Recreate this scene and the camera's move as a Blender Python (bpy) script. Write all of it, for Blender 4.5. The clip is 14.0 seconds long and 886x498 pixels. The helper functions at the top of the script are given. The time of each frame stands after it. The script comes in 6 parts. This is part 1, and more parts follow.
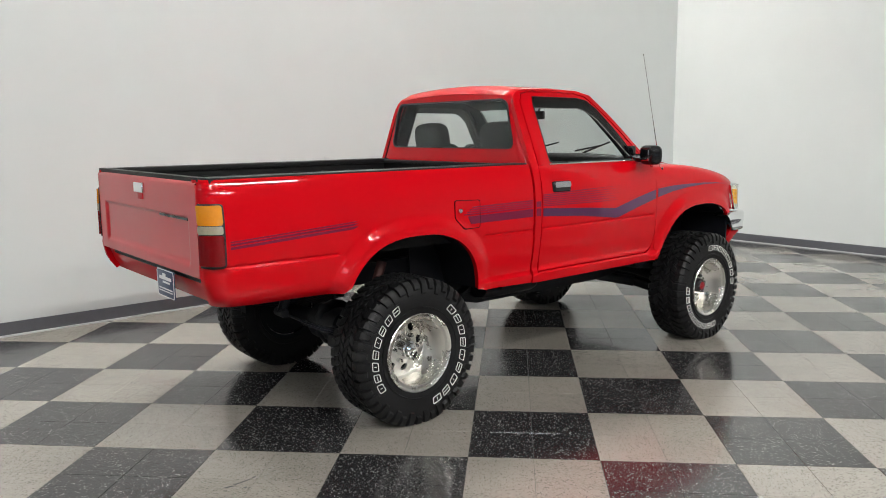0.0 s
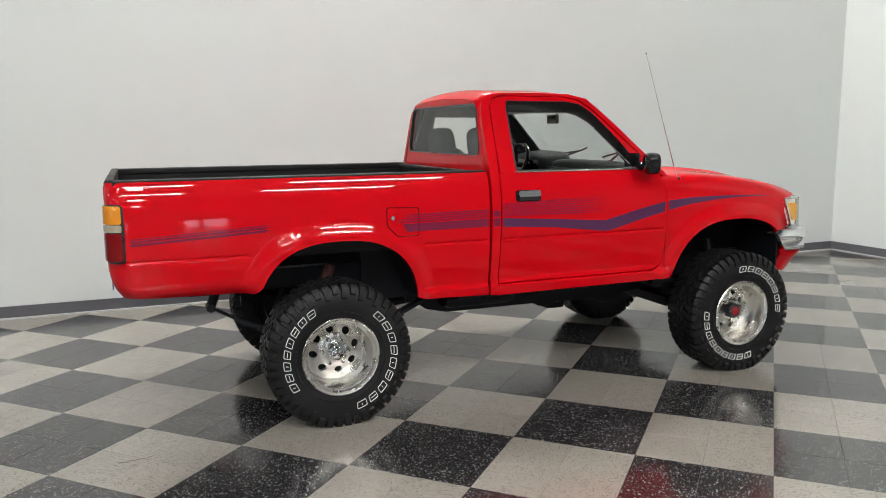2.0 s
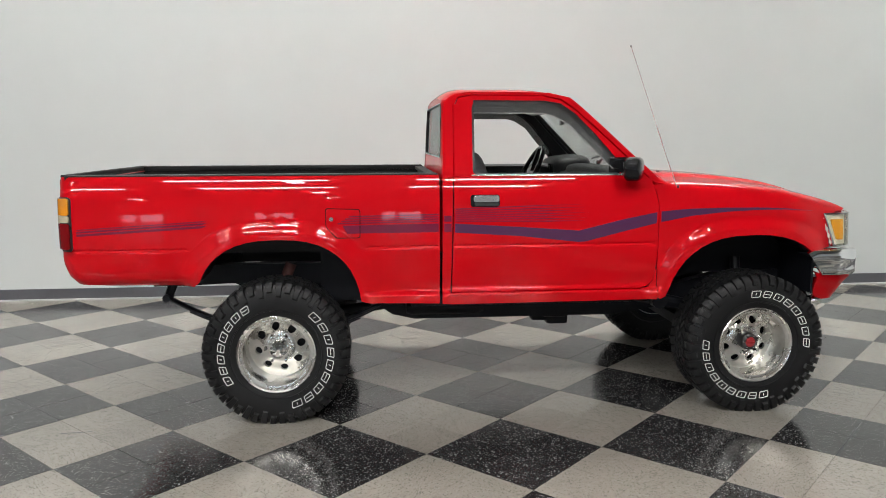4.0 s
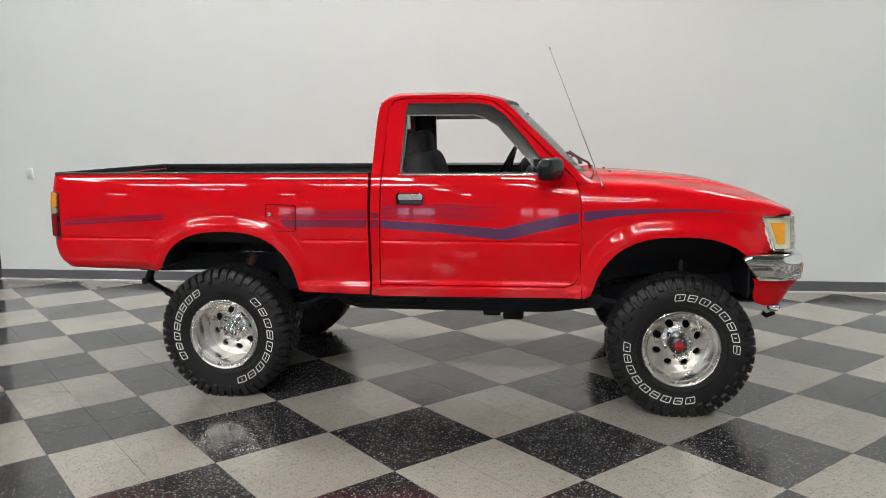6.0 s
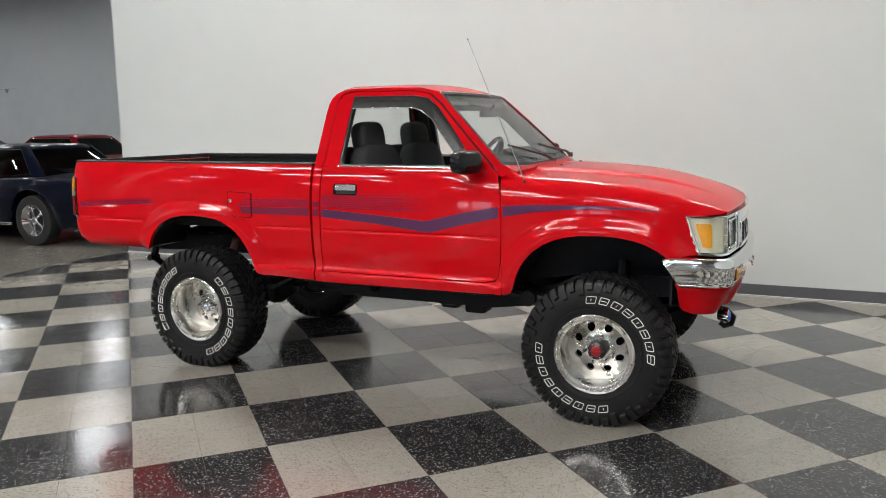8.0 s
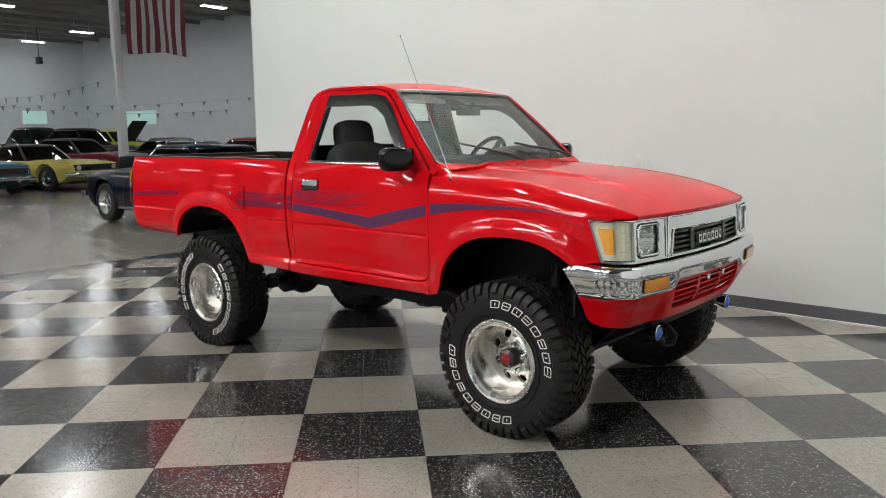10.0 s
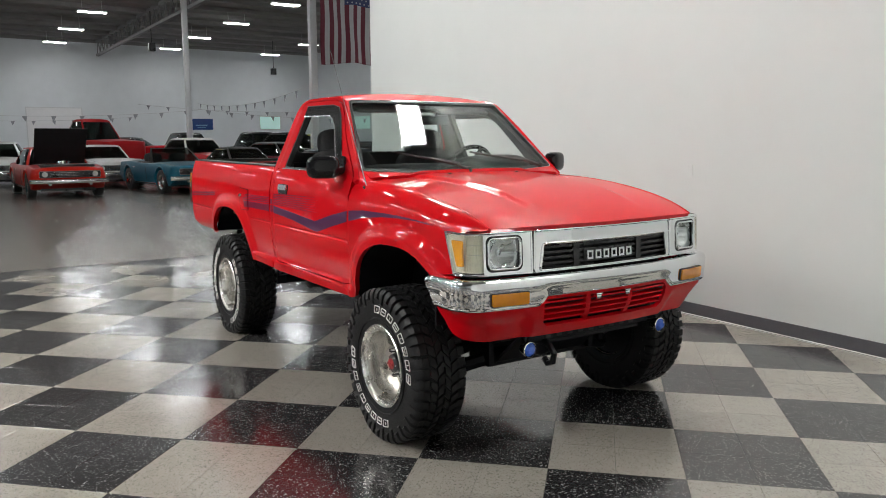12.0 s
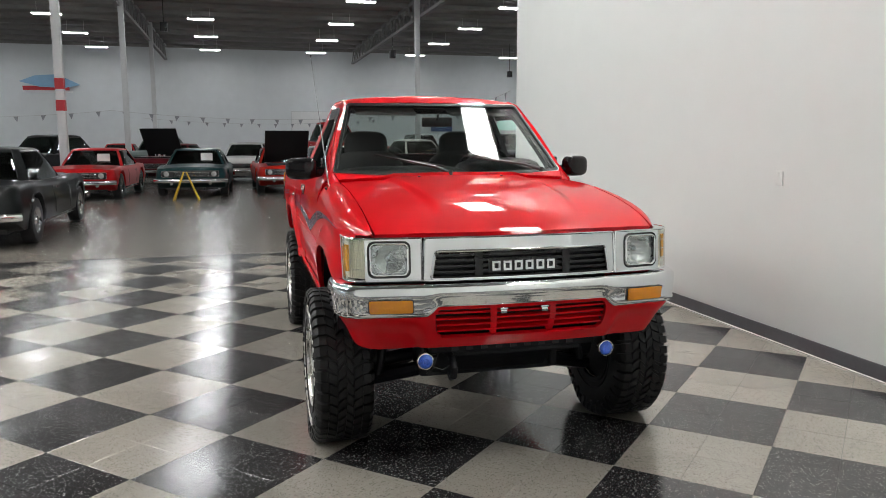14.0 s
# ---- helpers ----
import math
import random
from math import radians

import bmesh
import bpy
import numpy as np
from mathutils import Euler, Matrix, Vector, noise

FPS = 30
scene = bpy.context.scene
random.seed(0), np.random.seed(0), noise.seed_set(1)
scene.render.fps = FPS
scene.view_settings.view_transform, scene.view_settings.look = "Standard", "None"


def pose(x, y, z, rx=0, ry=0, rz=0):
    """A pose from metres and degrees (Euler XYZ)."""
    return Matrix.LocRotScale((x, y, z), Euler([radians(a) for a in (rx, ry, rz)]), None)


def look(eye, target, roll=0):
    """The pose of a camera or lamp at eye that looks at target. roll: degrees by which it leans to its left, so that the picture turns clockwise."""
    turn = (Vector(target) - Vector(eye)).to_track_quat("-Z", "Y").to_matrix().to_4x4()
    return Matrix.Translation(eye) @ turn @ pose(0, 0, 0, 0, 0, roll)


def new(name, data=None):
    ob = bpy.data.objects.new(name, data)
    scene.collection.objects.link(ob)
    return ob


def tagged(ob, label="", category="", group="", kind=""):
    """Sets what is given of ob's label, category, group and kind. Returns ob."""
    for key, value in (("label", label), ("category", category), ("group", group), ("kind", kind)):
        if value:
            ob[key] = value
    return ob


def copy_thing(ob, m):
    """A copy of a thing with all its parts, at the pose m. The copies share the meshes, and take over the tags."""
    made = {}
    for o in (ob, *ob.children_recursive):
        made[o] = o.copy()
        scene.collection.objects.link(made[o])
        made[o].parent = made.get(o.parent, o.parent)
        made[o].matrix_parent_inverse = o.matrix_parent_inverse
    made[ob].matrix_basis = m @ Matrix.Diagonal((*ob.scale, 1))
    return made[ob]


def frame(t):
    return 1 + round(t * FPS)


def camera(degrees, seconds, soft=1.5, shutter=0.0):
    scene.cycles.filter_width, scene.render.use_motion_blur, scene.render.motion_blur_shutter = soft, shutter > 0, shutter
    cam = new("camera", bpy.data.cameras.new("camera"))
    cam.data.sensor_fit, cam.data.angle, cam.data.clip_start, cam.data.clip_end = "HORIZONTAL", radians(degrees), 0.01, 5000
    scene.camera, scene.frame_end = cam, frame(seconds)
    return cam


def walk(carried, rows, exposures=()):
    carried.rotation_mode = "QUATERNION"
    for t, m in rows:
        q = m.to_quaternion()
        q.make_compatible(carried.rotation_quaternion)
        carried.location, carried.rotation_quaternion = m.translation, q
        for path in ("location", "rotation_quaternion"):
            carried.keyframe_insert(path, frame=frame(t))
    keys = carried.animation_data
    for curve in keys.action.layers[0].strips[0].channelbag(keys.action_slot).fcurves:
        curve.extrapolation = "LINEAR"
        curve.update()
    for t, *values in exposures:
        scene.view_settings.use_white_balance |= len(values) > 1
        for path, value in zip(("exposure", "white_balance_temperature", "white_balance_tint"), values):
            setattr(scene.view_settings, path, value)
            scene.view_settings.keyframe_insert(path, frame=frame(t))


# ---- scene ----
cam = camera(59.7, 14.0, soft=0.95)
PATH = [
    (0, (-1.016, -4.027, 1.505), (-1.195, -2.058, 1.204), -0.6),
    (0.5, (-0.602, -3.99, 1.519), (-0.922, -2.04, 1.213), -0.5),
    (1, (-0.216, -3.869, 1.515), (-0.686, -1.949, 1.207), -0.5),
    (1.5, (0.155, -3.728, 1.526), (-0.47, -1.853, 1.222), -0.5),
    (2, (0.533, -3.577, 1.535), (-0.241, -1.758, 1.235), -0.5),
    (2.5, (0.844, -3.344, 1.521), (-0.073, -1.591, 1.228), -0.5),
    (3, (1.14, -3.125, 1.504), (0.095, -1.444, 1.217), -0.6),
    (3.2, (1.266, -3.025, 1.502), (0.168, -1.378, 1.216), -0.5),
    (5.3, (2.379, -2.147, 1.508), (0.916, -0.813, 1.221), -0.4),
    (5.5, (2.494, -2.059, 1.524), (1.0, -0.761, 1.235), -0.5),
    (6, (2.802, -1.877, 1.531), (1.238, -0.666, 1.237), -0.5),
    (6.5, (3.078, -1.615, 1.532), (1.446, -0.501, 1.229), -0.5),
    (7, (3.305, -1.303, 1.548), (1.604, -0.297, 1.238), -0.5),
    (7.5, (3.515, -0.96, 1.549), (1.749, -0.074, 1.237), -0.5),
    (8, (3.631, -0.535, 1.537), (1.801, 0.206, 1.22), -0.6),
    (8.2, (3.684, -0.382, 1.557), (1.832, 0.301, 1.234), -0.7),
    (10.5, (4.019, 1.416, 1.464), (2.04, 1.451, 1.176), -0.3),
    (11, (4.039, 1.824, 1.467), (2.062, 1.725, 1.18), -0.3),
    (11.5, (4.071, 2.236, 1.489), (2.106, 1.996, 1.204), -0.2),
    (12, (3.994, 2.638, 1.496), (2.054, 2.245, 1.213), -0.2),
    (12.5, (3.902, 3.022, 1.497), (1.997, 2.483, 1.214), -0.2),
    (13, (3.749, 3.391, 1.488), (1.891, 2.704, 1.207), -0.1),
    (13.5, (3.548, 3.725, 1.503), (1.753, 2.889, 1.223), -0.0),
    (14, (3.355, 4.07, 1.498), (1.639, 3.08, 1.22), -0.1),
]
walk(cam, [(t, look(eye, target, roll)) for t, eye, target, roll in PATH])

# ---- light ----
from mathutils.geometry import delaunay_2d_cdt

ROOM = pose(-2.0704, 0.3957, 0, 0, 0, 44.67)   # the hall's axes; the truck is parked along them

world = bpy.data.worlds.new("world")
world.use_nodes = True
world.node_tree.nodes["Background"].inputs[0].default_value = (0.8, 0.85, 0.9, 1)
world.node_tree.nodes["Background"].inputs[1].default_value = 0.02
scene.world = world


def lamp(x, y, z, sx, sy, watts, tint=(1, 0.98, 0.948)):
    """A ceiling panel's light, facing down, in the hall's axes."""
    data = bpy.data.lights.new("panel_light", "AREA")
    data.shape, data.size, data.size_y, data.energy, data.color = "RECTANGLE", sx, sy, watts, tint
    ob = new("panel_light", data)
    ob.matrix_world = ROOM @ pose(x, y, z)
    return ob


HALL_X, HALL_Y, CEIL = (-52.0, 13.0), (-30.0, 23.0), 8.2
# the photo floor's own row of lights, hung in front of the white wall
PHOTO_LIGHTS = [(x, 2.02) for x in (-2.35, 1.4, 5.15)]
for px, py in PHOTO_LIGHTS:
    lamp(px, py, 6.03, 1.4, 0.6, {-2.35: 140, 1.4: 144, 5.15: 64}[px])
# a second row of long lights behind the camera's path
LONG_LIGHTS = [(x, y) for x in (-5.2, -1.4, 2.4) for y in (-6.9, -9.9)]
for px, py in LONG_LIGHTS:
    lamp(px, py, 5.93, 2.4, 0.3, {-5.2: 124, -1.4: 150, 2.4: 250}[px])
# the hall's grid of lights: their panels glow
HALL_LIGHTS = [(5.8 - 6.8 * i, 18.2 - 7.0 * j) for i in range(9) for j in range(7) if i or j < 2]


# ---- materials ----
def material(name, colour, rough=0.5, metal=0.0, vary=0.08, scale=30.0, bump=0.0, bump_scale=200.0,
             coat=0.0, per_piece=0.0, wear=0.0, spec=0.5, emit=0.0, fleck=None, rough_vary=0.06):
    """A principled surface with mottling at two scales, uneven gloss and fine relief."""
    m = bpy.data.materials.new(name)
    m.use_nodes = True
    nt = m.node_tree
    b = nt.nodes["Principled BSDF"]
    link = nt.links.new

    def node(kind, **values):
        n = nt.nodes.new(kind)
        for k, v in values.items():
            n.inputs[k].default_value = v
        return n

    tc = nt.nodes.new("ShaderNodeTexCoord")
    where = tc.outputs["Object"]
    if per_piece:
        piece = nt.nodes.new("ShaderNodeObjectInfo")
        shift = nt.nodes.new("ShaderNodeVectorMath")
        shift.operation = "MULTIPLY_ADD"
        shift.inputs[1].default_value = (37.0, 23.0, 5.0)
        link(piece.outputs["Random"], shift.inputs[0])
        link(where, shift.inputs[2])
        where = shift.outputs[0]
    big = node("ShaderNodeTexNoise", Scale=scale * 0.12, Detail=4.0)
    small = node("ShaderNodeTexNoise", Scale=scale, Detail=6.0)
    link(where, big.inputs["Vector"])
    link(where, small.inputs["Vector"])
    add = nt.nodes.new("ShaderNodeMath")
    add.operation = "ADD"
    link(big.outputs["Fac"], add.inputs[0])
    link(small.outputs["Fac"], add.inputs[1])
    last = add.outputs[0]
    if per_piece:
        info = nt.nodes.new("ShaderNodeObjectInfo")
        geo = nt.nodes.new("ShaderNodeNewGeometry")
        both = nt.nodes.new("ShaderNodeMath")
        both.operation = "ADD"
        link(info.outputs["Random"], both.inputs[0])
        link(geo.outputs["Random Per Island"], both.inputs[1])
        frac = nt.nodes.new("ShaderNodeMath")
        frac.operation = "FRACT"
        link(both.outputs[0], frac.inputs[0])
        ma = nt.nodes.new("ShaderNodeMath")
        ma.operation = "MULTIPLY_ADD"
        ma.inputs[1].default_value = per_piece
        link(frac.outputs[0], ma.inputs[0])
        link(last, ma.inputs[2])
        last = ma.outputs[0]
    ramp = node("ShaderNodeMapRange")
    ramp.inputs["From Min"].default_value = 0.6
    ramp.inputs["From Max"].default_value = 1.4 + per_piece
    ramp.inputs["To Min"].default_value = 1 - vary
    ramp.inputs["To Max"].default_value = 1 + vary
    link(last, ramp.inputs["Value"])
    mul = nt.nodes.new("ShaderNodeVectorMath")
    mul.operation = "SCALE"
    mul.inputs[0].default_value = colour
    link(ramp.outputs[0], mul.inputs["Scale"])
    out = mul.outputs[0]
    if fleck:
        colours, fscale, cut = fleck
        for i, c in enumerate(colours):
            vor = node("ShaderNodeTexVoronoi", Scale=fscale * (1 + 0.7 * i), Randomness=1.0)
            off = node("ShaderNodeMapping")
            off.inputs["Location"].default_value = (3.1 * i, 1.7 * i, 0)
            off.inputs["Scale"].default_value = (1, 1.8, 1)
            link(where, off.inputs["Vector"])
            link(off.outputs[0], vor.inputs["Vector"])
            sep = nt.nodes.new("ShaderNodeSeparateColor")
            link(vor.outputs["Color"], sep.inputs[0])
            gt = nt.nodes.new("ShaderNodeMath")
            gt.operation = "GREATER_THAN"
            gt.inputs[1].default_value = cut
            link(sep.outputs[0], gt.inputs[0])
            mix = nt.nodes.new("ShaderNodeMix")
            mix.data_type = "RGBA"
            link(gt.outputs[0], mix.inputs["Factor"])
            link(out, mix.inputs["A"])
            mix.inputs["B"].default_value = (*c, 1)
            out = mix.outputs["Result"]
    if wear:
        spot = node("ShaderNodeTexNoise", Scale=scale * 0.5, Detail=8.0, Roughness=0.75)
        link(where, spot.inputs["Vector"])
        wr = node("ShaderNodeMapRange")
        wr.inputs["From Min"].default_value, wr.inputs["From Max"].default_value = 0.58, 0.72
        wr.inputs["To Max"].default_value = wear
        link(spot.outputs["Fac"], wr.inputs["Value"])
        mix = nt.nodes.new("ShaderNodeMix")
        mix.data_type = "RGBA"
        link(wr.outputs[0], mix.inputs["Factor"])
        link(out, mix.inputs["A"])
        mix.inputs["B"].default_value = (*(0.5 * c + 0.03 for c in colour), 1)
        out = mix.outputs["Result"]
    link(out, b.inputs["Base Color"])
    rr = node("ShaderNodeMapRange")
    rr.inputs["From Min"].default_value, rr.inputs["From Max"].default_value = 0.35, 0.65
    rr.inputs["To Min"].default_value, rr.inputs["To Max"].default_value = max(0.0, rough - rough_vary), rough + rough_vary
    link(big.outputs["Fac"], rr.inputs["Value"])
    link(rr.outputs[0], b.inputs["Roughness"])
    b.inputs["Metallic"].default_value = metal
    b.inputs["Specular IOR Level"].default_value = spec
    b.inputs["Coat Weight"].default_value = coat
    b.inputs["Coat Roughness"].default_value = 0.03
    if emit:
        b.inputs["Emission Color"].default_value = (*colour, 1)
        b.inputs["Emission Strength"].default_value = emit
    if bump:
        fine = node("ShaderNodeTexNoise", Scale=bump_scale, Detail=5.0)
        link(where, fine.inputs["Vector"])
        bn = node("ShaderNodeBump", Strength=bump, Distance=0.004)
        link(fine.outputs["Fac"], bn.inputs["Height"])
        link(bn.outputs[0], b.inputs["Normal"])
    return m


def glass(name, tint=(1, 1, 1), alpha=0.12, rough=0.0, gloss_min=0.04):
    """Thin window glass: mostly clear, with a real mirror-like skin."""
    m = bpy.data.materials.new(name)
    m.use_nodes = True
    nt = m.node_tree
    out = nt.nodes["Material Output"]
    nt.nodes.remove(nt.nodes["Principled BSDF"])
    clear = nt.nodes.new("ShaderNodeBsdfTransparent")
    clear.inputs[0].default_value = (*(c * (1 - alpha) for c in tint), 1)
    gloss = nt.nodes.new("ShaderNodeBsdfGlossy")
    gloss.inputs["Roughness"].default_value = rough
    edge = nt.nodes.new("ShaderNodeLayerWeight")
    edge.inputs[0].default_value = 0.5
    power = nt.nodes.new("ShaderNodeMath")
    power.operation = "POWER"
    power.inputs[1].default_value = 5.0
    nt.links.new(edge.outputs["Facing"], power.inputs[0])
    fres = nt.nodes.new("ShaderNodeMath")
    fres.operation = "MULTIPLY_ADD"
    fres.inputs[1].default_value, fres.inputs[2].default_value = 0.62, gloss_min
    nt.links.new(power.outputs[0], fres.inputs[0])
    mix = nt.nodes.new("ShaderNodeMixShader")
    nt.links.new(fres.outputs[0], mix.inputs[0])
    nt.links.new(clear.outputs[0], mix.inputs[1])
    nt.links.new(gloss.outputs[0], mix.inputs[2])
    nt.links.new(mix.outputs[0], out.inputs[0])
    return m


RED = material("red_paint", (0.50, 0.0015, 0.006), 0.42, coat=0.58, spec=0.02, vary=0.03, scale=4, rough_vary=0.03)
# The tailgate's red, paled in its base colour to stand for glare.
RED_GLARE = material("red_paint_with_glare", (0.50, 0.016, 0.024), 0.4, coat=0.6, spec=0.3, vary=0.04, scale=6)
SEAM = material("dark_red_seam", (0.03, 0.001, 0.002), 0.6, spec=0.1)
FINE = material("dark_red_pinstripe", (0.15, 0.009, 0.036), 0.4, spec=0.1, coat=0.5, vary=0.05, scale=8)
STRIPE = material("purple_decal", (0.088, 0.024, 0.082), 0.36, 0.3, spec=0.15, coat=0.8, vary=0.05, scale=8)
CHROME = material("chrome", (0.78, 0.79, 0.80), 0.06, 1.0, vary=0.03, scale=10, rough_vary=0.03)
SILVER = material("bright_silver_trim", (0.72, 0.73, 0.74), 0.2, 0.9, vary=0.04, scale=10)
ALLOY = material("polished_aluminium", (0.78, 0.765, 0.73), 0.27, 1.0, vary=0.05, scale=60, rough_vary=0.03)

RUBBER = material("tyre_rubber", (0.007, 0.007, 0.0075), 0.5, spec=0.28, vary=0.2, scale=25, bump=0.25, bump_scale=260)
LETTER = material("white_raised_rubber", (0.74, 0.73, 0.70), 0.6, vary=0.06)
BLACK = material("satin_black_plastic", (0.012, 0.012, 0.013), 0.32, vary=0.12, scale=20)
GLOSSBLACK = material("gloss_black_plastic", (0.006, 0.006, 0.007), 0.09, spec=0.32, rough_vary=0.03, vary=0.1)
LINER = material("black_bed_liner", (0.011, 0.0115, 0.012), 0.55, spec=0.2, vary=0.2, scale=20, bump=0.4, bump_scale=160)
CHASSIS = material("black_chassis_paint", (0.006, 0.0065, 0.009), 0.45, spec=0.2, vary=0.3, scale=14, bump=0.2, bump_scale=60)
RUST = material("brown_primer", (0.09, 0.03, 0.025), 0.6, vary=0.3, scale=20)
CLOTH = material("grey_seat_cloth", (0.055, 0.056, 0.058), 0.9, vary=0.2, scale=60, bump=0.5, bump_scale=400, spec=0.2)
DASH = material("charcoal_dash_plastic", (0.014, 0.014, 0.015), 0.5, spec=0.25, vary=0.15, bump=0.3, bump_scale=500)
HEADLINER = material("grey_headliner", (0.20, 0.20, 0.20), 0.9, vary=0.08, bump=0.3)
AMBER_CLEAR = material("amber_side_lens", (0.95, 0.42, 0.015), 0.18, coat=0.5, vary=0.08, scale=60, bump=0.3, bump_scale=120)
AMBER = material("amber_lens", (0.66, 0.235, 0.008), 0.18, coat=0.8, vary=0.06, scale=60, bump=0.3, bump_scale=120)
TAILCLEAR = material("reversing_lens", (0.33, 0.30, 0.22), 0.22, spec=0.3, coat=0.4, vary=0.12, scale=60, bump=0.5, bump_scale=150)
REDLENS = material("red_lens", (0.17, 0.002, 0.004), 0.22, spec=0.3, coat=0.35, vary=0.1, scale=60, bump=0.3, bump_scale=120)
CLEARLENS = material("clear_ribbed_lens", (0.70, 0.70, 0.66), 0.14, coat=0.6, vary=0.12, scale=60, bump=0.5, bump_scale=150)
LAMPGLASS = glass("headlamp_glass", (0.95, 0.97, 0.98), 0.05)
LENSGLASS = glass("corner_lamp_glass", (0.97, 0.97, 0.93), 0.03, gloss_min=0.06)
REFLECTOR = material("headlamp_reflector", (0.93, 0.925, 0.89), 0.24, 0.85, vary=0.08, scale=60, bump=0.8, bump_scale=70)
CORNER = material("corner_lamp_reflector", (0.93, 0.91, 0.82), 0.32, 0.25, vary=0.08, scale=60, bump=0.3, bump_scale=60)
BLUELENS = material("blue_lens", (0.03, 0.11, 0.58), 0.12, coat=0.9, vary=0.35, scale=90, bump=1.0, bump_scale=110)
GLASS = glass("window_glass", (0.93, 0.96, 0.95), 0.06)
SMOKE = glass("smoked_acrylic", (0.40, 0.40, 0.395), 0.35, rough=0.2, gloss_min=0.07)
PLATE = material("navy_plate", (0.03, 0.05, 0.11), 0.35, vary=0.08)
WHITE = material("white_print", (0.78, 0.78, 0.78), 0.5, vary=0.04)
HUBRED = material("red_hub_dial", (0.26, 0.008, 0.012), 0.35, vary=0.1)

WALL = material("white_wall_paint", (0.646, 0.672, 0.662), 0.55, vary=0.02, scale=3, bump=0.05, bump_scale=90)
WALL_HALL = material("grey_block_wall", (0.70, 0.73, 0.745), 0.7, vary=0.05, scale=1.5, bump=0.1, bump_scale=20)
BASE = material("charcoal_rubber_base", (0.10, 0.10, 0.112), 0.45, vary=0.1)
TRIM = material("pale_edge_strip", (0.5, 0.5, 0.5), 0.4, vary=0.05)
CEILING = material("grey_roof_deck", (0.27, 0.265, 0.255), 0.8, vary=0.1, scale=2)
TRUSS = material("grey_painted_steel", (0.24, 0.24, 0.24), 0.6, vary=0.08)
STEEL = material("white_painted_steel", (0.62, 0.63, 0.63), 0.5, vary=0.06)
CONCRETE = material("polished_concrete", (0.128, 0.117, 0.102), 0.27, vary=0.12, scale=0.8, rough_vary=0.0)
GRIME = material("dark_tile_joint", (0.02, 0.02, 0.02), 0.7)
TILE_DARK = material("charcoal_vinyl_tile", (0.023, 0.0222, 0.0235), 0.16, vary=0.3, scale=18, per_piece=0.6, spec=0.78,
                     fleck=(((0.34, 0.34, 0.33), (0.06, 0.06, 0.06)), 165.0, 0.954), rough_vary=0.05)
TILE_LIGHT = material("warm_grey_vinyl_tile", (0.242, 0.226, 0.196), 0.16, vary=0.13, scale=18, per_piece=0.6, spec=0.78, wear=0.22,
                      fleck=(((0.115, 0.108, 0.092), (0.30, 0.29, 0.26)), 145.0, 0.88), rough_vary=0.05)


# ---- mesh helpers ----
def finish(ob, angle=34):
    me = ob.data
    me.polygons.foreach_set("use_smooth", [True] * len(me.polygons))
    me.set_sharp_from_angle(angle=radians(angle))
    return ob


def true_normals(me, lining):
    """Shade a pressed sheet by the surface it was laid on, not by its triangles."""
    skin, facing = me.attributes.get("skin"), me.attributes.get("skin_n")
    if skin is None:
        return
    on = [d.value for d in skin.data]
    nv = [Vector(d.vector) for d in facing.data]
    out = [(0.0, 0.0, 0.0)] * len(me.loops)
    for f in me.polygons:
        if on[f.index] == 2 and lining:
            f.material_index = 1
        if on[f.index]:
            for li, vi in zip(f.loop_indices, f.vertices):
                n = nv[vi]
                out[li] = tuple(n if n.dot(f.normal) > 0 else -n)
    me.attributes.remove(me.attributes["skin"])
    me.attributes.remove(me.attributes["skin_n"])
    me.normals_split_custom_set(out)


def mesh_object(name, bm, mat, angle=34, lining=None):
    me = bpy.data.meshes.new(name)
    bm.normal_update()
    bm.to_mesh(me)
    bm.free()
    me.materials.append(mat)
    if lining:
        me.materials.append(lining)                            # the unseen side of a pressed sheet
    ob = finish(new(name, me), angle)
    true_normals(me, lining)
    return ob


def part(name, bm, mat, parent, label="", angle=34, lining=None):
    """One mesh as a part of a thing, or of another part."""
    ob = mesh_object(name, bm, mat, angle, lining)
    ob.parent = parent
    return tagged(ob, label)


def thing(name, label, category, group="", m=None):
    ob = new(name)
    ob.empty_display_size = 0.2
    if m is not None:
        ob.matrix_world = m
    return tagged(ob, label, category, group)


def box(bm, x0, x1, y0, y1, z0, z1, bevel=0.0, m=None):
    made = bmesh.ops.create_cube(bm, size=1.0)["verts"]
    t = Matrix.Translation(((x0 + x1) / 2, (y0 + y1) / 2, (z0 + z1) / 2)) @ Matrix.Diagonal((x1 - x0, y1 - y0, z1 - z0, 1))
    bmesh.ops.transform(bm, matrix=(m @ t) if m is not None else t, verts=made)
    if bevel:
        edges = list({e for v in made for e in v.link_edges})
        bmesh.ops.bevel(bm, geom=edges, offset=bevel, segments=2, affect="EDGES", profile=0.6)
    return bm


def boxes(*args, bevel=0.0):
    bm = bmesh.new()
    for a in args:
        box(bm, *a, bevel=bevel)
    return bm


